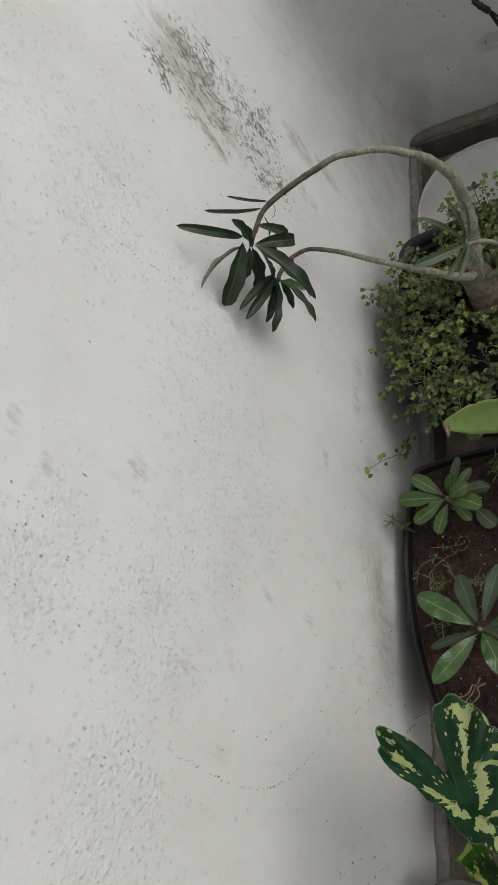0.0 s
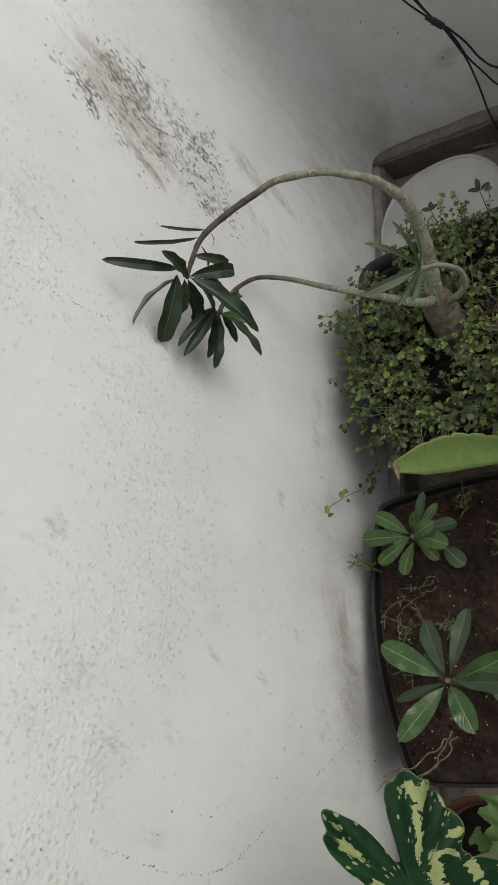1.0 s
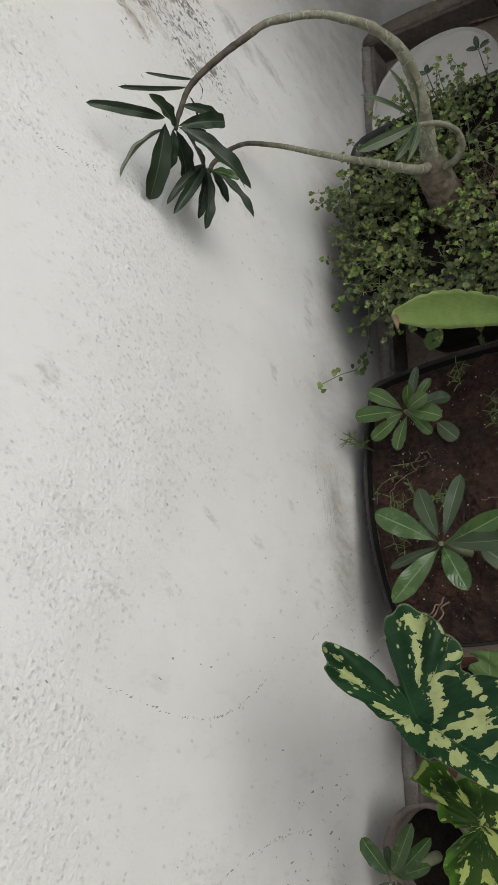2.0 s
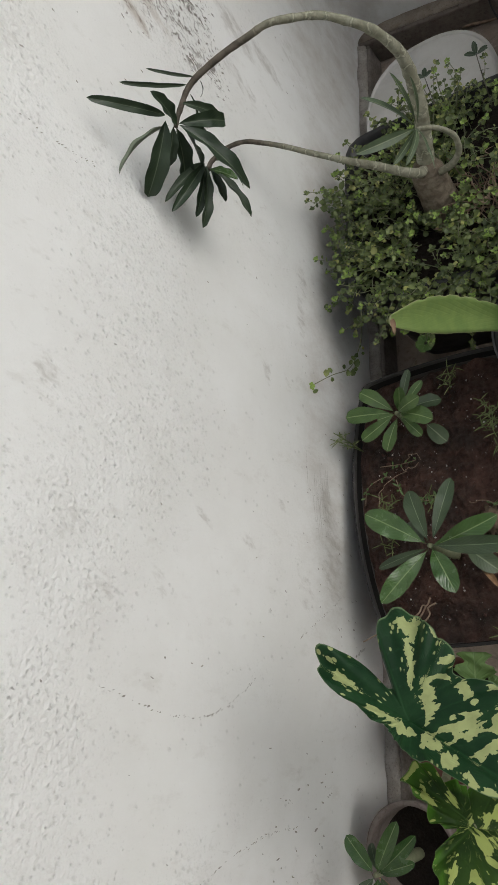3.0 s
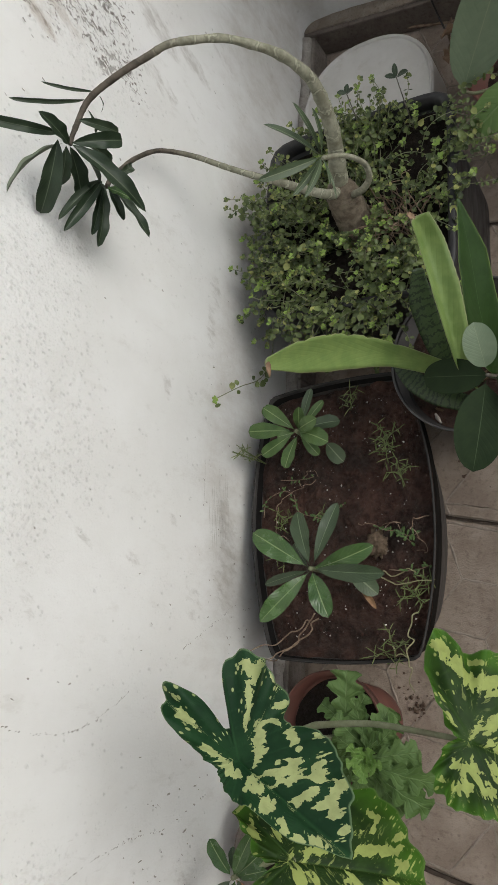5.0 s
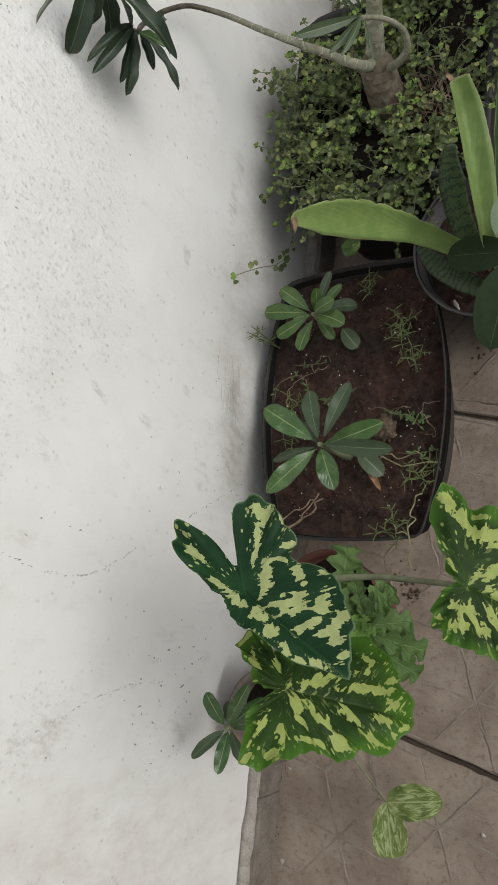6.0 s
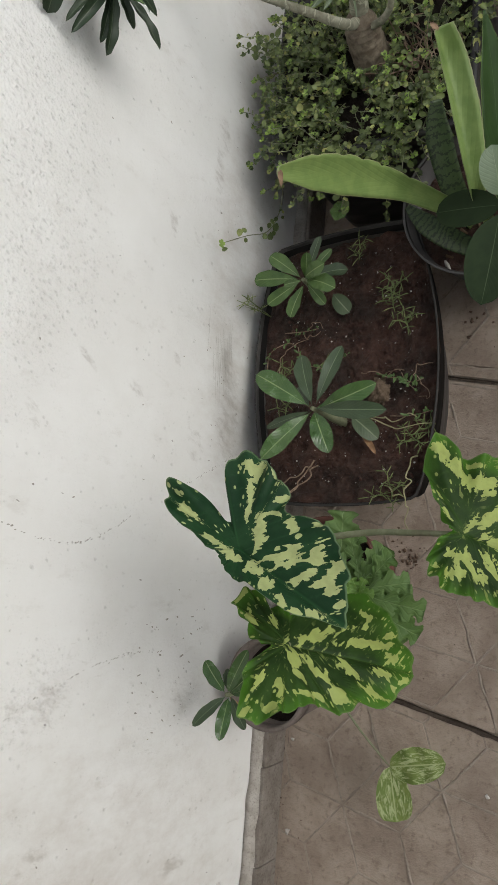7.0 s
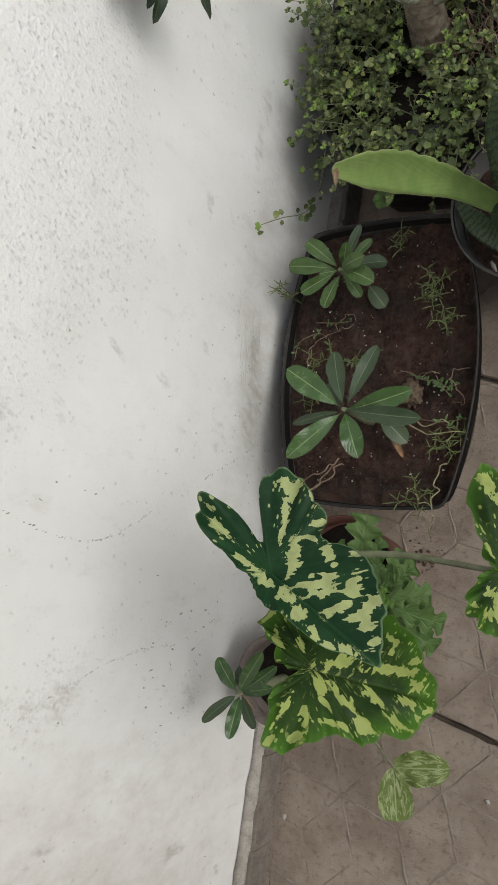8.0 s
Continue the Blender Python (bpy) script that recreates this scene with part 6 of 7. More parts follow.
yellow = thing("yellowed_leaf", (0.124, -0.478, 0.37), "yellowed leaf stalk below a seedling crown", "dead leaf")
part("blade", blade((0.118, -0.463, 0.385), (0.130, -0.498, 0.35), 0.011, (1, 0, 0.4), 0.05, seed=9), MAT_ORANGE, yellow)

# ---- snake plant ----
SX, SY, SR, SZ = 0.500, 0.452, 0.150, 0.296
snake_pot = thing("round_pot", (SX, SY, 0), "round dark plastic pot with a thin worn rim", "plant pot")
part("body", loft([circle(SX, SY, 0, SR * 0.56), circle(SX, SY, 0.006, SR * 0.58), circle(SX, SY, SZ - 0.02, SR * 0.965), circle(SX, SY, SZ - 0.006, SR * 0.975), circle(SX, SY, SZ - 0.006, SR * 0.95), circle(SX, SY, SZ - 0.09, SR * 0.86)]), MAT_POT_GREY, snake_pot)
part("rim", loft([circle(SX, SY, SZ - 0.007, SR * 0.972), circle(SX, SY, SZ - 0.007, SR * 0.99), circle(SX, SY, SZ - 0.002, SR * 1.0), circle(SX, SY, SZ, SR * 0.99), circle(SX, SY, SZ - 0.002, SR * 0.974)], cap_first=False, cap_last=False), MAT_RIM_PALE, snake_pot, "thin grey rim")
soil_bed("snake_plant_soil", circle(SX, SY, 0, SR * 0.90), SZ - 0.05, 0.008, "dark soil with bark chips in a round pot", 35, 24)
snake = thing("snake_plant", (SX, SY, SZ - 0.07), "snake plant with broad stiff leaves, some pale and bent", "potted plant")


EDGE_SIDE = 1


def strap(path, widths, face, mat, label, thick=0.004, notch=0.0, seed=0, nicks=(), channel=0.10):
    """A stiff strap leaf along a curve, gently channelled, with a nibbled margin."""
    line = spline(path, 14)
    bm = bmesh.new()
    uv = bm.loops.layers.uv.verify()
    face = Vector(face)
    n, nv = len(line) - 1, 8
    sheets = []
    for layer in (0, 1):
        rows = []
        for i, c in enumerate(line):
            ahead = (line[min(i + 1, n)] - line[max(i - 1, 0)]).normalized()
            side = ahead.cross(face).normalized()
            up = side.cross(ahead)
            f = i / n * (len(widths) - 1)
            k = min(int(f), len(widths) - 2)
            w = widths[k] + (widths[k + 1] - widths[k]) * (f - k)
            cut = 1 - sum(0.11 * max(0, 1 - abs(i / n - q + 0.02) / 0.025) if i / n < q else 0.0 for q in nicks)
            w *= 1 + notch * (0.5 - abs((i * 0.37 + seed) % 1 - 0.5))
            rows.append([bm.verts.new(c + side * (s if s * EDGE_SIDE < 0.9 else s * cut) * w / 2 + up * (channel * w * abs(s) ** 1.5 - layer * thick * (1 - 0.8 * s * s))) for s in (2 * j / nv - 1 for j in range(nv + 1))])
        sheets.append(rows)
        for i in range(n):
            for j in range(nv):
                q = [(i, j), (i, j + 1), (i + 1, j + 1), (i + 1, j)]
                q = q[::-1] if layer else q
                f = bm.faces.new([rows[a][b] for a, b in q])
                for loop, (a, b) in zip(f.loops, q):
                    loop[uv].uv = (a / n, b / nv)
    for j in (0, nv):
        for i in range(n):
            bm.faces.new((sheets[0][i][j], sheets[0][i + 1][j], sheets[1][i + 1][j], sheets[1][i][j]))
    for i in (0, n):
        for j in range(nv):
            bm.faces.new((sheets[0][i][j], sheets[0][i][j + 1], sheets[1][i][j + 1], sheets[1][i][j]))
    bmesh.ops.recalc_face_normals(bm, faces=bm.faces)
    return part("leaf", bm, mat, snake, label)


bent = strap([(0.472, 0.425, 0.235), (0.466, 0.422, 0.29), (0.452, 0.418, 0.33), (0.407, 0.412, 0.43), (0.377, 0.394, 0.51), (0.358, 0.370, 0.58), (0.343, 0.340, 0.65), (0.330, 0.308, 0.715)], (0.024, 0.026, 0.030, 0.040, 0.055, 0.060, 0.049, 0.017), (0.5, -0.5, 0.7), MAT_SNAKE_PALE, "broad pale green leaf leaning to the wall, its tip dried brown", notch=0.04, nicks=(0.46, 0.57, 0.66, 0.75, 0.86))
part("tip", blade((0.331, 0.312, 0.714), (0.330, 0.290, 0.704), 0.0075, (0.5, -0.5, 0.7), 0.1, 0.5, 0.4, 0.9, 0.0, 0.2, seed=5), MAT_DRY, bent, "dried brown tip")
erect = strap([(0.500, 0.405, 0.24), (0.512, 0.388, 0.34), (0.518, 0.386, 0.42), (0.517, 0.421, 0.46), (0.513, 0.477, 0.51), (0.507, 0.531, 0.555), (0.504, 0.558, 0.595)], (0.020, 0.024, 0.028, 0.042, 0.050, 0.046, 0.034), (0.75, -0.45, 0.45), MAT_SNAKE_PALE, "pale yellow-green leaf with a torn, dried end", notch=0.06, seed=0.4, channel=0.40)
part("tip", blade((0.504, 0.554, 0.595), (0.494, 0.566, 0.600), 0.008, (0.6, -0.4, 0.5), 0.05, 0.3, 0.4, 0.4, 0.0, 0.2, seed=6), MAT_DRY, erect, "dry brown torn tip")
strap([(0.550, 0.435, 0.24), (0.552, 0.425, 0.34), (0.556, 0.460, 0.430), (0.560, 0.530, 0.50), (0.560, 0.592, 0.562)], (0.040, 0.056, 0.066, 0.054, 0.004), (0.8, -0.5, 0.45), MAT_SNAKE_DARK, "deep green pointed leaf with pale margins", notch=0.05)
strap([(0.470, 0.430, 0.24), (0.450, 0.462, 0.31), (0.442, 0.524, 0.385), (0.448, 0.568, 0.425)], (0.036, 0.044, 0.048, 0.020), (0.6, -0.5, 0.7), MAT_SNAKE_BAND, "dark leaf with wavy paler bands")
strap([(0.478, 0.372, 0.245), (0.440, 0.378, 0.30), (0.408, 0.398, 0.325), (0.376, 0.430, 0.34)], (0.032, 0.040, 0.038, 0.012), (0.5, -0.4, 0.8), MAT_SNAKE_BAND, "short dark banded leaf over the rim")
chips = bmesh.new()
rnd = random.Random(33)
for k in range(40):
    a, d = rnd.uniform(0, 6.28), 0.115 * math.sqrt(rnd.random())
    c = Vector((SX + d * math.cos(a), SY + d * math.sin(a), SZ - 0.045))
    e = Vector((rnd.gauss(0, 1), rnd.gauss(0, 1), rnd.gauss(0, 0.3))).normalized()
    tube([c - e * 0.008, c + e * 0.008], (0.003, 0.002), 5, chips, 1)
tagged(solid("bark_chips", chips, MAT_DRY, kind="stuff", smooth=False), "brown bark chips and dry bits on soil", "bark chips")

# ---- rubber plant seedling in the same pot, with broad dark leaves ----
rubber = thing("rubber_plant", (0.59, 0.43, SZ - 0.07), "young rubber plant with broad dark glossy leaves", "potted plant")
part("stem", tube([(0.565, 0.41, 0.22), (0.570, 0.385, 0.32), (0.568, 0.36, 0.40), (0.566, 0.35, 0.44)], (0.006, 0.005, 0.003), 8), MAT_TWIG, rubber)
part("leaf", blade((0.566, 0.352, 0.432), (0.450, 0.376, 0.398), 0.058, (0.4, -0.35, 1), 0.06, 0.08, 0.5, 0.5, 0.04, nu=20, nv=10, seed=1), MAT_RUBBER, rubber)
part("leaf", blade((0.562, 0.346, 0.432), (0.530, 0.205, 0.400), 0.080, (0.5, -0.1, 1), 0.05, 0.10, 0.6, 0.6, 0.08, nu=20, nv=10, seed=2), MAT_RUBBER, rubber)
# paler material here paints in the light from behind this leaf
part("leaf", blade((0.566, 0.358, 0.445), (0.562, 0.415, 0.500), 0.050, (0.3, -0.6, 0.8), 0.06, 0.15, 0.55, 0.5, 0.05, nu=20, nv=10, seed=3), MAT_RUBBER_GREY, rubber, "lifted leaf with its back-lit paleness put into the colour")
part("leaf", blade((0.568, 0.345, 0.44), (0.69, 0.32, 0.43), 0.08, (0.1, 0, 1), 0.06, 0.10, 0.6, 0.6, 0.1, nu=20, nv=10, seed=4), MAT_RUBBER, rubber)
chip_bm = bmesh.new()
tube([(0.423, 0.356, 0.252), (0.428, 0.346, 0.254), (0.434, 0.336, 0.252)], (0.002, 0.0042, 0.0015), 6, chip_bm, 3)
solid("white_bark_chip", chip_bm, MAT_PERLITE, "pale dry chip lying on pot soil", "chip")

# ---- pot with a broad-leaved plant by the end wall ----
FX, FY, FR_, FZ = 0.655, 1.10, 0.165, 0.255
far_pot = thing("red_pot", (FX, FY, 0), "terracotta-coloured pot with a dark inside near the end wall", "plant pot")
part("body", loft([circle(FX, FY, 0, FR_ * 0.66), circle(FX, FY, 0.006, FR_ * 0.68), circle(FX, FY, FZ - 0.01, FR_ * 0.97), circle(FX, FY, FZ, FR_), circle(FX, FY, FZ, FR_ * 0.95), circle(FX, FY, FZ - 0.10, FR_ * 0.84)]), MAT_TERRA, far_pot)
soil_bed("red_pot_soil", circle(FX, FY, 0, FR_ * 0.85), FZ - 0.09, 0.008, "dark soil deep inside a pot", 45, 16)
broad = thing("broad_leaved_plant", (FX, FY - 0.02, FZ - 0.09), "plant with large grey-green oval leaves", "potted plant")
part("stem", tube([(0.66, 1.07, 0.15), (0.64, 1.05, 0.30), (0.62, 1.02, 0.42)], (0.008, 0.006), 8), MAT_TWIG, broad)
part("leaf", blade((0.510, 0.982, 0.335), (0.650, 1.040, 0.560), 0.105, (0.3, -0.75, 0.6), -0.02, 0.12, 0.55, 0.6, 0.03, nu=22, nv=10, seed=1), MAT_RUBBER_GREY, broad, "large grey-green upright oval leaf")
part("stalk", tube([(0.64, 1.05, 0.25), (0.57, 1.02, 0.27), (0.53, 0.985, 0.31), (0.513, 0.972, 0.34)], (0.004, 0.003), 8), MAT_STEM, broad)
part("leaf", blade((0.64, 0.93, 0.38), (0.530, 0.868, 0.345), 0.070, (0.4, -0.4, 1), 0.06, 0.1, 0.6, 0.5, 0.05, nu=20, nv=10, seed=2), MAT_CHRYS, broad, "bright green oval leaf")
part("stalk", tube([(0.64, 1.03, 0.25), (0.66, 0.98, 0.34), (0.64, 0.93, 0.38)], (0.004, 0.003), 8), MAT_STEM, broad)
part("leaf", blade((0.62, 1.02, 0.42), (0.60, 1.20, 0.56), 0.07, (0.8, -0.3, 0.4), 0.05, 0.12, 0.6, 0.5, 0.05, nu=20, nv=8, seed=3), MAT_CHRYS, broad, "bright green oval leaf")

litter = thing("dead_leaf_heap", (0.46, 1.30, 0), "heap of crumpled dry brown leaves by the end wall", "dead leaves")
rnd = random.Random(51)
for k in range(16):
    c = Vector((0.475 + rnd.gauss(0, 0.03), 1.28 + rnd.gauss(0, 0.06), 0.03 + 0.011 * k))
    d = Vector((rnd.gauss(0, 1), rnd.gauss(0, 1), rnd.gauss(0.2, 0.7))).normalized() * rnd.uniform(0.04, 0.075)
    part("leaf", blade(c, c + d, rnd.uniform(0.02, 0.045), (rnd.gauss(0, 1), rnd.gauss(0, 1), 1), rnd.uniform(0.05, 0.3), rnd.uniform(0.3, 1.0), 0.6, 0.5, 0.03, 0.3, nu=10, nv=6, seed=k), MAT_DRY, litter)
twigs = strands("fallen_twigs", [[(0.40, 1.40, 0.03), (0.42, 1.34, 0.12), (0.45, 1.30, 0.20)], [(0.52, 1.44, 0.30), (0.50, 1.36, 0.26), (0.49, 1.30, 0.18)], [(0.28, 1.52, 0.012), (0.36, 1.49, 0.014), (0.46, 1.46, 0.018)]], 0.004, MAT_ROOT, "dry fallen twigs at the foot of a wall", "twigs")

cable = thing("cable", (0.36, 1.48, 0.2), "thin black cable, knotted, hanging in front of the end wall", "cable")
part("loop", tube([(0.30, 1.50, 0.64), (0.318, 1.5, 0.575), (0.338, 1.5, 0.51), (0.364, 1.5, 0.444)], (0.0023, 0.0023), 8), MAT_CABLE, cable)
part("loop", tube([(0.29, 1.505, 0.66), (0.335, 1.5, 0.60), (0.350, 1.5, 0.52), (0.364, 1.5, 0.446)], (0.0023, 0.0023), 8), MAT_CABLE, cable)
part("loop", tube([(0.345, 1.5, 0.64), (0.352, 1.5, 0.57), (0.356, 1.5, 0.50), (0.366, 1.5, 0.444)], (0.0023, 0.0023), 8), MAT_CABLE, cable)
part("knot", tube([(0.354, 1.5, 0.466), (0.362, 1.498, 0.45), (0.372, 1.498, 0.428), (0.376, 1.5, 0.418)], (0.005, 0.0075, 0.0075, 0.005), 10, knots=0.3), MAT_CABLE, cable)
part("strand", tube([(0.372, 1.5, 0.43), (0.380, 1.5, 0.36), (0.384, 1.5, 0.30), (0.378, 1.5, 0.21), (0.368, 1.5, 0.12), (0.37, 1.49, 0.03), (0.40, 1.42, 0.008), (0.47, 1.33, 0.006)], (0.0026, 0.0023), 8), MAT_CABLE, cable)
part("strand", tube([(0.374, 1.5, 0.43), (0.384, 1.5, 0.37), (0.388, 1.5, 0.31), (0.402, 1.5, 0.25), (0.420, 1.5, 0.185), (0.47, 1.49, 0.12), (0.60, 1.46, 0.05)], (0.0026, 0.0023), 8), MAT_CABLE, cable)
part("strand", tube([(0.374, 1.5, 0.428), (0.386, 1.498, 0.40), (0.402, 1.496, 0.35), (0.412, 1.495, 0.295), (0.430, 1.5, 0.245), (0.47, 1.5, 0.22), (0.62, 1.49, 0.20)], (0.0028, 0.0025), 8), MAT_CABLE, cable)

rosette = thing("round_leaved_sprig", (0.228, 0.475, 0.262), "hanging sprig with five round leaves before a black tub", "creeper")
part("stem", tube([(0.25, 0.565, 0.335), (0.245, 0.53, 0.33), (0.235, 0.495, 0.312), (0.223, 0.470, 0.300)], (0.0013, 0.0009), 6), MAT_STEM, rosette)
for k in range(6):
    a = 1.05 * k
    out = Vector((math.cos(a), math.sin(a), 0.15))
    part("leaf", blade(Vector((0.223, 0.470, 0.300)), Vector((0.223, 0.470, 0.300)) + out * 0.021, 0.016, (0.3, -0.3, 1), 0.05, 0.15, 0.5, 0.35, 0.15, nu=8, nv=4, seed=k), MAT_CHRYS, rosette)

# ---- bits on the paving ----
rnd = random.Random(61)
bits = bmesh.new()
for cx, cy, s, count, size in ((0.30, -0.20, 0.012, 16, 0.004), (0.29, -0.17, 0.02, 14, 0.003), (0.3, -0.1, 0.2, 26, 0.0018), (0.3, -0.7, 0.25, 16, 0.0013), (0.06, -0.75, 0.03, 10, 0.0016), (0.42, 0.33, 0.03, 10, 0.004)):
    for _ in range(count):
        lump(bits, (max(0.035, rnd.gauss(cx, s)), rnd.gauss(cy, s), 0.001), size * rnd.uniform(0.4, 1.4), rnd)
tagged(solid("paving_litter", bits, MAT_GRIT, kind="stuff"), "loose brown crumbs and grit on the paving", "litter")
for x, y in ((0.054, -0.61), (0.477, -0.629), (0.058, -0.80)):
    stone = bmesh.new()
    lump(stone, (x, y, 0.003), 0.0055, rnd)
    solid("white_pebble", stone, MAT_PERLITE, "small white stone chip on the paving", "pebble", group="white pebbles")

# ---- stamped paving: diamond stones in three slabs, edge to edge ----
EDGE, SLANT = 0.128, radians(-10)
JOINTS = (-1.14, -0.438, 0.262, 0.962, 1.70, 2.40)  # where the slab joints meet the wall
SLOPE = -0.168


def clip(poly, inside):
    out = []
    for a, b in zip(poly, poly[1:] + poly[:1]):
        da, db = inside(a), inside(b)
        if da >= 0:
            out.append(a)
        if da * db < 0:
            t = da / (da - db)
            out.append((a[0] + (b[0] - a[0]) * t, a[1] + (b[1] - a[1]) * t))
    return out


def inset(poly, d):
    """A convex outline moved inwards."""
    out = poly
    for a, b in zip(poly, poly[1:] + poly[:1]):
        ex, ey = b[0] - a[0], b[1] - a[1]
        l = math.hypot(ex, ey)
        if l < 1e-5:
            continue
        nx, ny = -ey / l, ex / l
        out = clip(out, lambda p, a=a, nx=nx, ny=ny: (p[0] - a[0]) * nx + (p[1] - a[1]) * ny - d)
        if len(out) < 3:
            return []
    return out


def stone_mesh(poly, rnd, bm):
    base, top = inset(poly, 0.0004), inset(poly, 0.0026)
    if len(base) < 3 or len(top) != len(base):
        return False
    tilt = (rnd.gauss(0, 0.004), rnd.gauss(0, 0.004))
    cx, cy = sum(p[0] for p in top) / len(top), sum(p[1] for p in top) / len(top)
    lift = rnd.uniform(-0.0012, 0.0006)
    low = [bm.verts.new((x, y, -0.014)) for x, y in base]
    mid = [bm.verts.new((x, y, -0.0030)) for x, y in base]
    up = [bm.verts.new((x, y, lift + (x - cx) * tilt[0] + (y - cy) * tilt[1])) for x, y in top]
    n = len(low)
    for a, b in ((low, mid), (mid, up)):
        for j in range(n):
            bm.faces.new((a[j], a[(j + 1) % n], b[(j + 1) % n], b[j]))
    bm.faces.new(up)
    return True


paving = tagged(solid("pavement", box((0.0, SOUTH, -0.030), (4.2, NORTH, -0.0045)), MAT_JOINT, kind="structure", smooth=False), "stamped concrete paving in diamond shapes with dark slab joints", "paving")
rnd = random.Random(71)
unit = [Vector((math.cos(SLANT + math.pi / 3 * k), math.sin(SLANT + math.pi / 3 * k))) * EDGE for k in range(6)]
ORIGINS = {0: (0.30, -1.3), 1: (0.181, -0.716), 2: (0.445, -0.389), 3: (0.40, 0.45), 4: (0.3, 1.2), 5: (0.35, 1.9)}
rest = bmesh.new()
beads = bmesh.new()
seen = set()


def bead(a, b):
    """The narrow raised line of mortar between two stones, uneven and broken."""
    key = tuple(round(v * 250) for v in ((a[0] + b[0]) / 2, (a[1] + b[1]) / 2))
    length = math.hypot(b[0] - a[0], b[1] - a[1])
    if length < 0.02 or any((key[0] + i, key[1] + j) in seen for i in (-1, 0, 1) for j in (-1, 0, 1)):
        return
    seen.add(key)
    nx, ny = -(b[1] - a[1]) / length, (b[0] - a[0]) / length
    n = max(2, int(length / 0.010))
    rows = []
    for k in range(n + 1):
        f = k / n
        x, y = a[0] + (b[0] - a[0]) * f, a[1] + (b[1] - a[1]) * f
        w = 0.0030 * (1 + 0.9 * noise.noise((x * 60, y * 60, 0)))
        h = 0.0004 + 0.0038 * noise.noise((x * 30, y * 30, 7))
        s = (0.0055 * noise.noise((x * 22, y * 22, 3)) + 0.0015 * noise.noise((x * 80, y * 80, 3))) * math.sin(math.pi * f) ** 0.5
        rows.append([beads.verts.new((x + nx * (d + s), y + ny * (d + s), z)) for d, z in ((-w * 1.5, -0.0046), (-w * 0.5, h), (w * 0.5, h), (w * 1.5, -0.0046))])
    for p, q in zip(rows, rows[1:]):
        for j in range(3):
            beads.faces.new((p[j], q[j], q[j + 1], p[j + 1]))


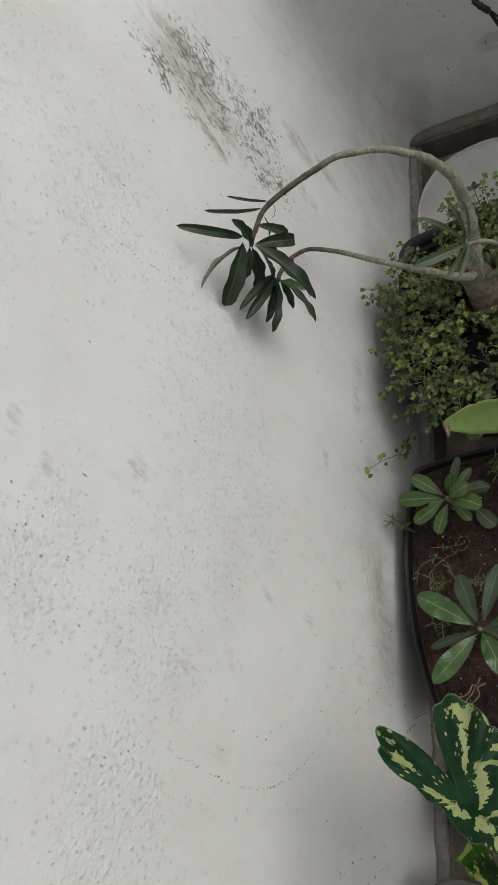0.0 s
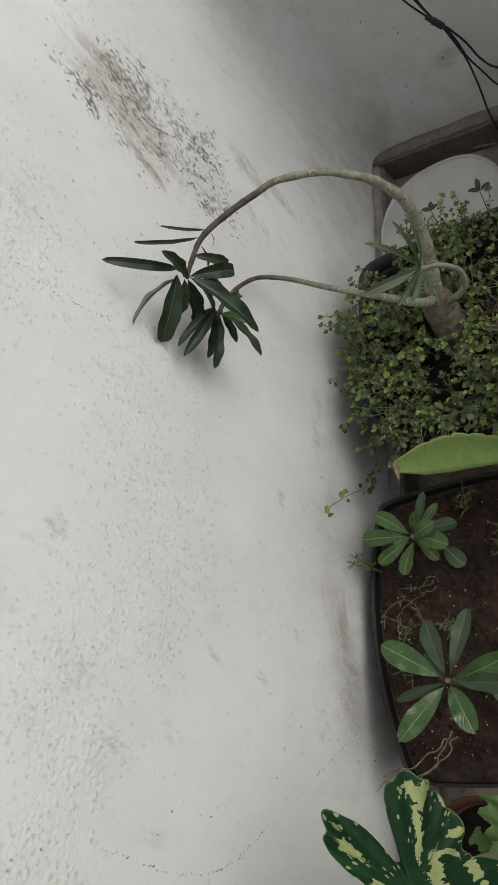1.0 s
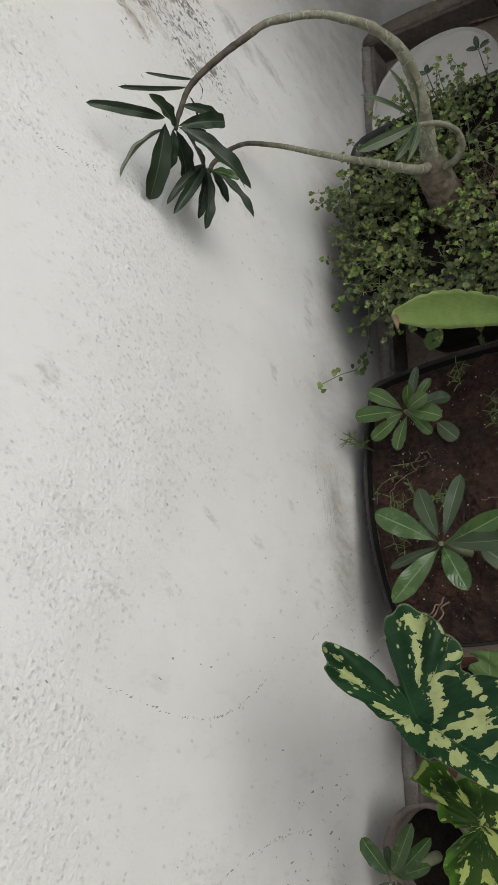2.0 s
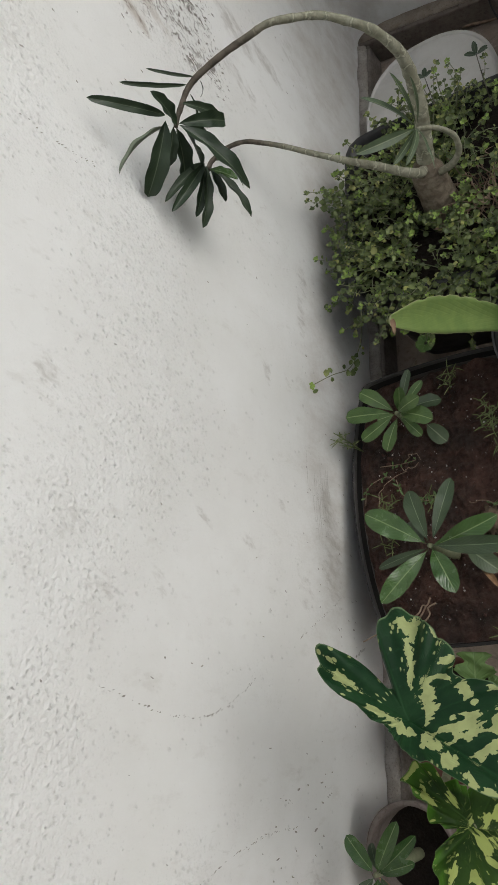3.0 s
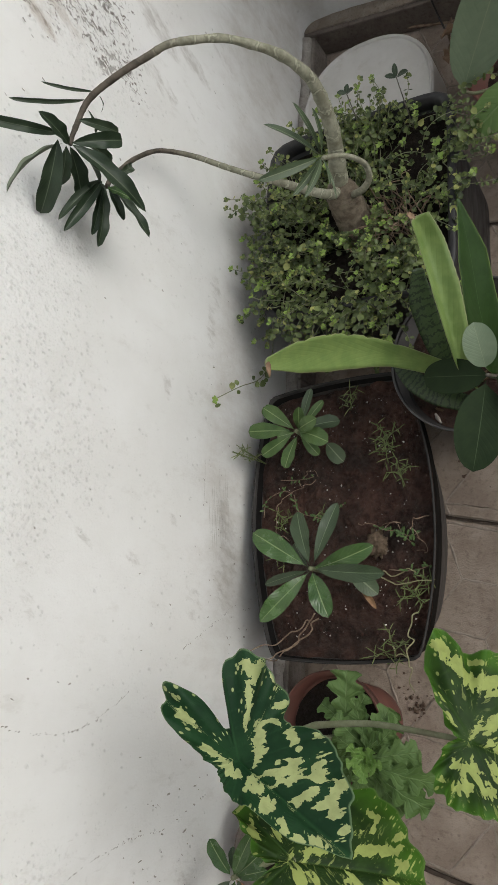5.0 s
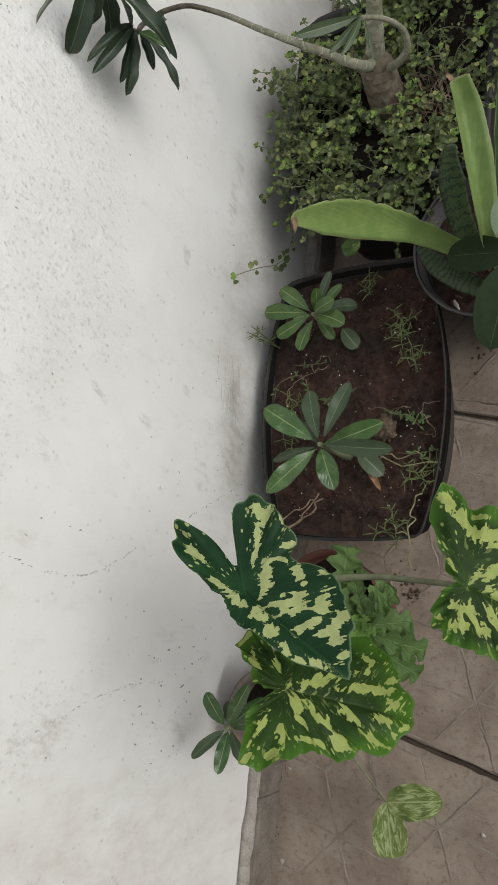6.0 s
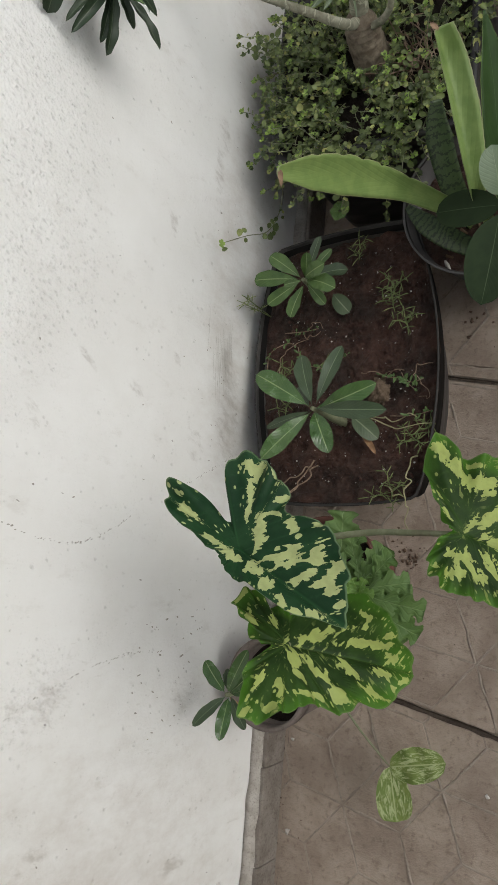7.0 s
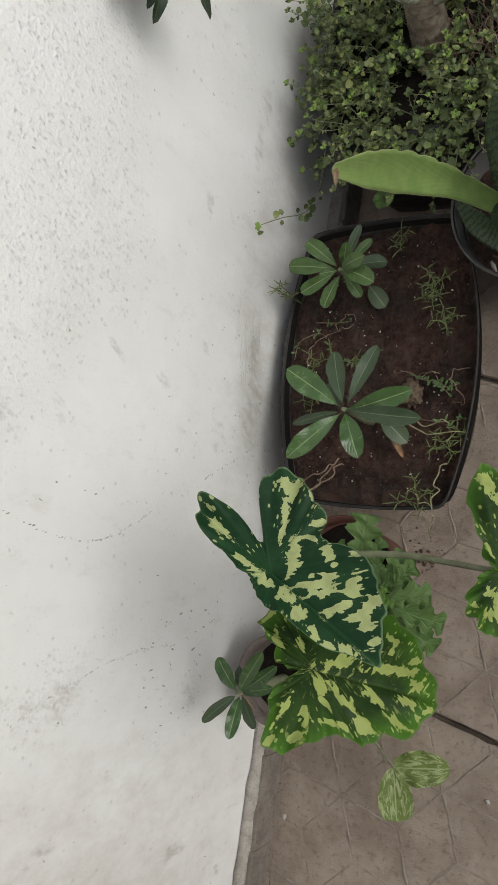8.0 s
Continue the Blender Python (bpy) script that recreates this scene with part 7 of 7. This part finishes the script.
made = 0
for slab, origin in ORIGINS.items():
    lo, hi = (JOINTS[slab - 1] if slab else -2.2), JOINTS[slab]
    for i in range(-14, 26):
        for j in range(-26, 27):
            o = Vector(origin) + (unit[0] + unit[1]) * i + (unit[1] + unit[2]) * j
            for k in (0, 2, 4):
                quad = [o, o + unit[k], o + unit[k] + unit[(k + 1) % 6], o + unit[(k + 1) % 6]]
                poly = [(p.x, p.y) for p in quad]
                poly = clip(poly, lambda p: p[1] - SLOPE * p[0] - lo - 0.0045)
                if len(poly) >= 3:
                    poly = clip(poly, lambda p: hi - 0.0045 - p[1] + SLOPE * p[0])
                for test in (lambda p: p[0] - 0.030, lambda p: 4.19 - p[0], lambda p: p[1] - SOUTH - 0.01, lambda p: NORTH - 0.045 + SKEW * p[0] - p[1]):
                    if len(poly) >= 3:
                        poly = clip(poly, test)
                if len(poly) < 3:
                    continue
                if max(p[0] for p in poly) < 1.2:
                    for a, b in zip(quad, quad[1:] + quad[:1]):
                        ends = clip([(a.x, a.y), (b.x, b.y)], lambda p: min(p[1] - SLOPE * p[0] - lo - 0.006, hi - 0.006 - p[1] + SLOPE * p[0], p[0] - 0.034))
                        if len(ends) >= 2:
                            bead(ends[0], ends[1])
                area = 0.5 * sum(a[0] * b[1] - b[0] * a[1] for a, b in zip(poly, poly[1:] + poly[:1]))
                if area < 2e-4:
                    continue
                if max(p[0] for p in poly) < 0.80 and min(p[1] for p in poly) > -1.15:
                    bm = bmesh.new()
                    if stone_mesh(poly, rnd, bm):
                        ob = new("stone", to_mesh("stone", bm, MAT_PAVER, smooth=False))
                        ob.parent = paving
                        made += 1
                    else:
                        bm.free()
                else:
                    stone_mesh(poly, rnd, rest)
ob = new("stones_beyond", to_mesh("stones_beyond", rest, MAT_PAVER, smooth=False))
ob.parent = paving
tagged(ob, kind="stuff")
bmesh.ops.recalc_face_normals(beads, faces=beads.faces)
ob = new("joint_mortar", to_mesh("joint_mortar", beads, MAT_JOINT))
ob.parent = paving
tagged(ob, "raised uneven mortar lines between the stones", kind="stuff")
gaps = bmesh.new()
for y0, w in ((-0.438, 0.0056), (0.262, 0.0030), (0.962, 0.0030)):
    last = None
    for k in range(261):
        x = 0.03 + 0.016 * k
        lo, hi = w * (1 + 0.55 * noise.noise((x * 45, y0, 1))), w * (1 + 0.55 * noise.noise((x * 45, y0, 9)))
        pair = [gaps.verts.new((x, y0 + SLOPE * x - lo, 0.0006)), gaps.verts.new((x, y0 + SLOPE * x + hi * 0.2, -0.003 + 0.0025 * noise.noise((x * 60, y0, 4)))), gaps.verts.new((x, y0 + SLOPE * x + hi, 0.0006))]
        if last:
            gaps.faces.new((last[0], pair[0], pair[1], last[1]))
            gaps.faces.new((last[1], pair[1], pair[2], last[2]))
        last = pair
last = None
for k in range(220):
    y = SOUTH + 0.012 * k
    if y > NORTH - 0.06:
        break
    wide = 0.0300 + 0.005 * noise.noise((y * 30, 2, 1)) + 0.003 * noise.noise((y * 9, 5, 1))
    pair = [gaps.verts.new((0.033, y, -0.002)), gaps.verts.new((0.039, y, -0.0035)), gaps.verts.new((wide + 0.012, y, 0.0008))]
    if last:
        gaps.faces.new((last[0], last[1], pair[1], pair[0]))
        gaps.faces.new((last[1], last[2], pair[2], pair[1]))
    last = pair
bmesh.ops.recalc_face_normals(gaps, faces=gaps.faces)
ob = new("slab_joint", to_mesh("slab_joint", gaps, MAT_GAP, smooth=False))
ob.parent = paving
tagged(ob, "dark dirt-filled joint between slabs")
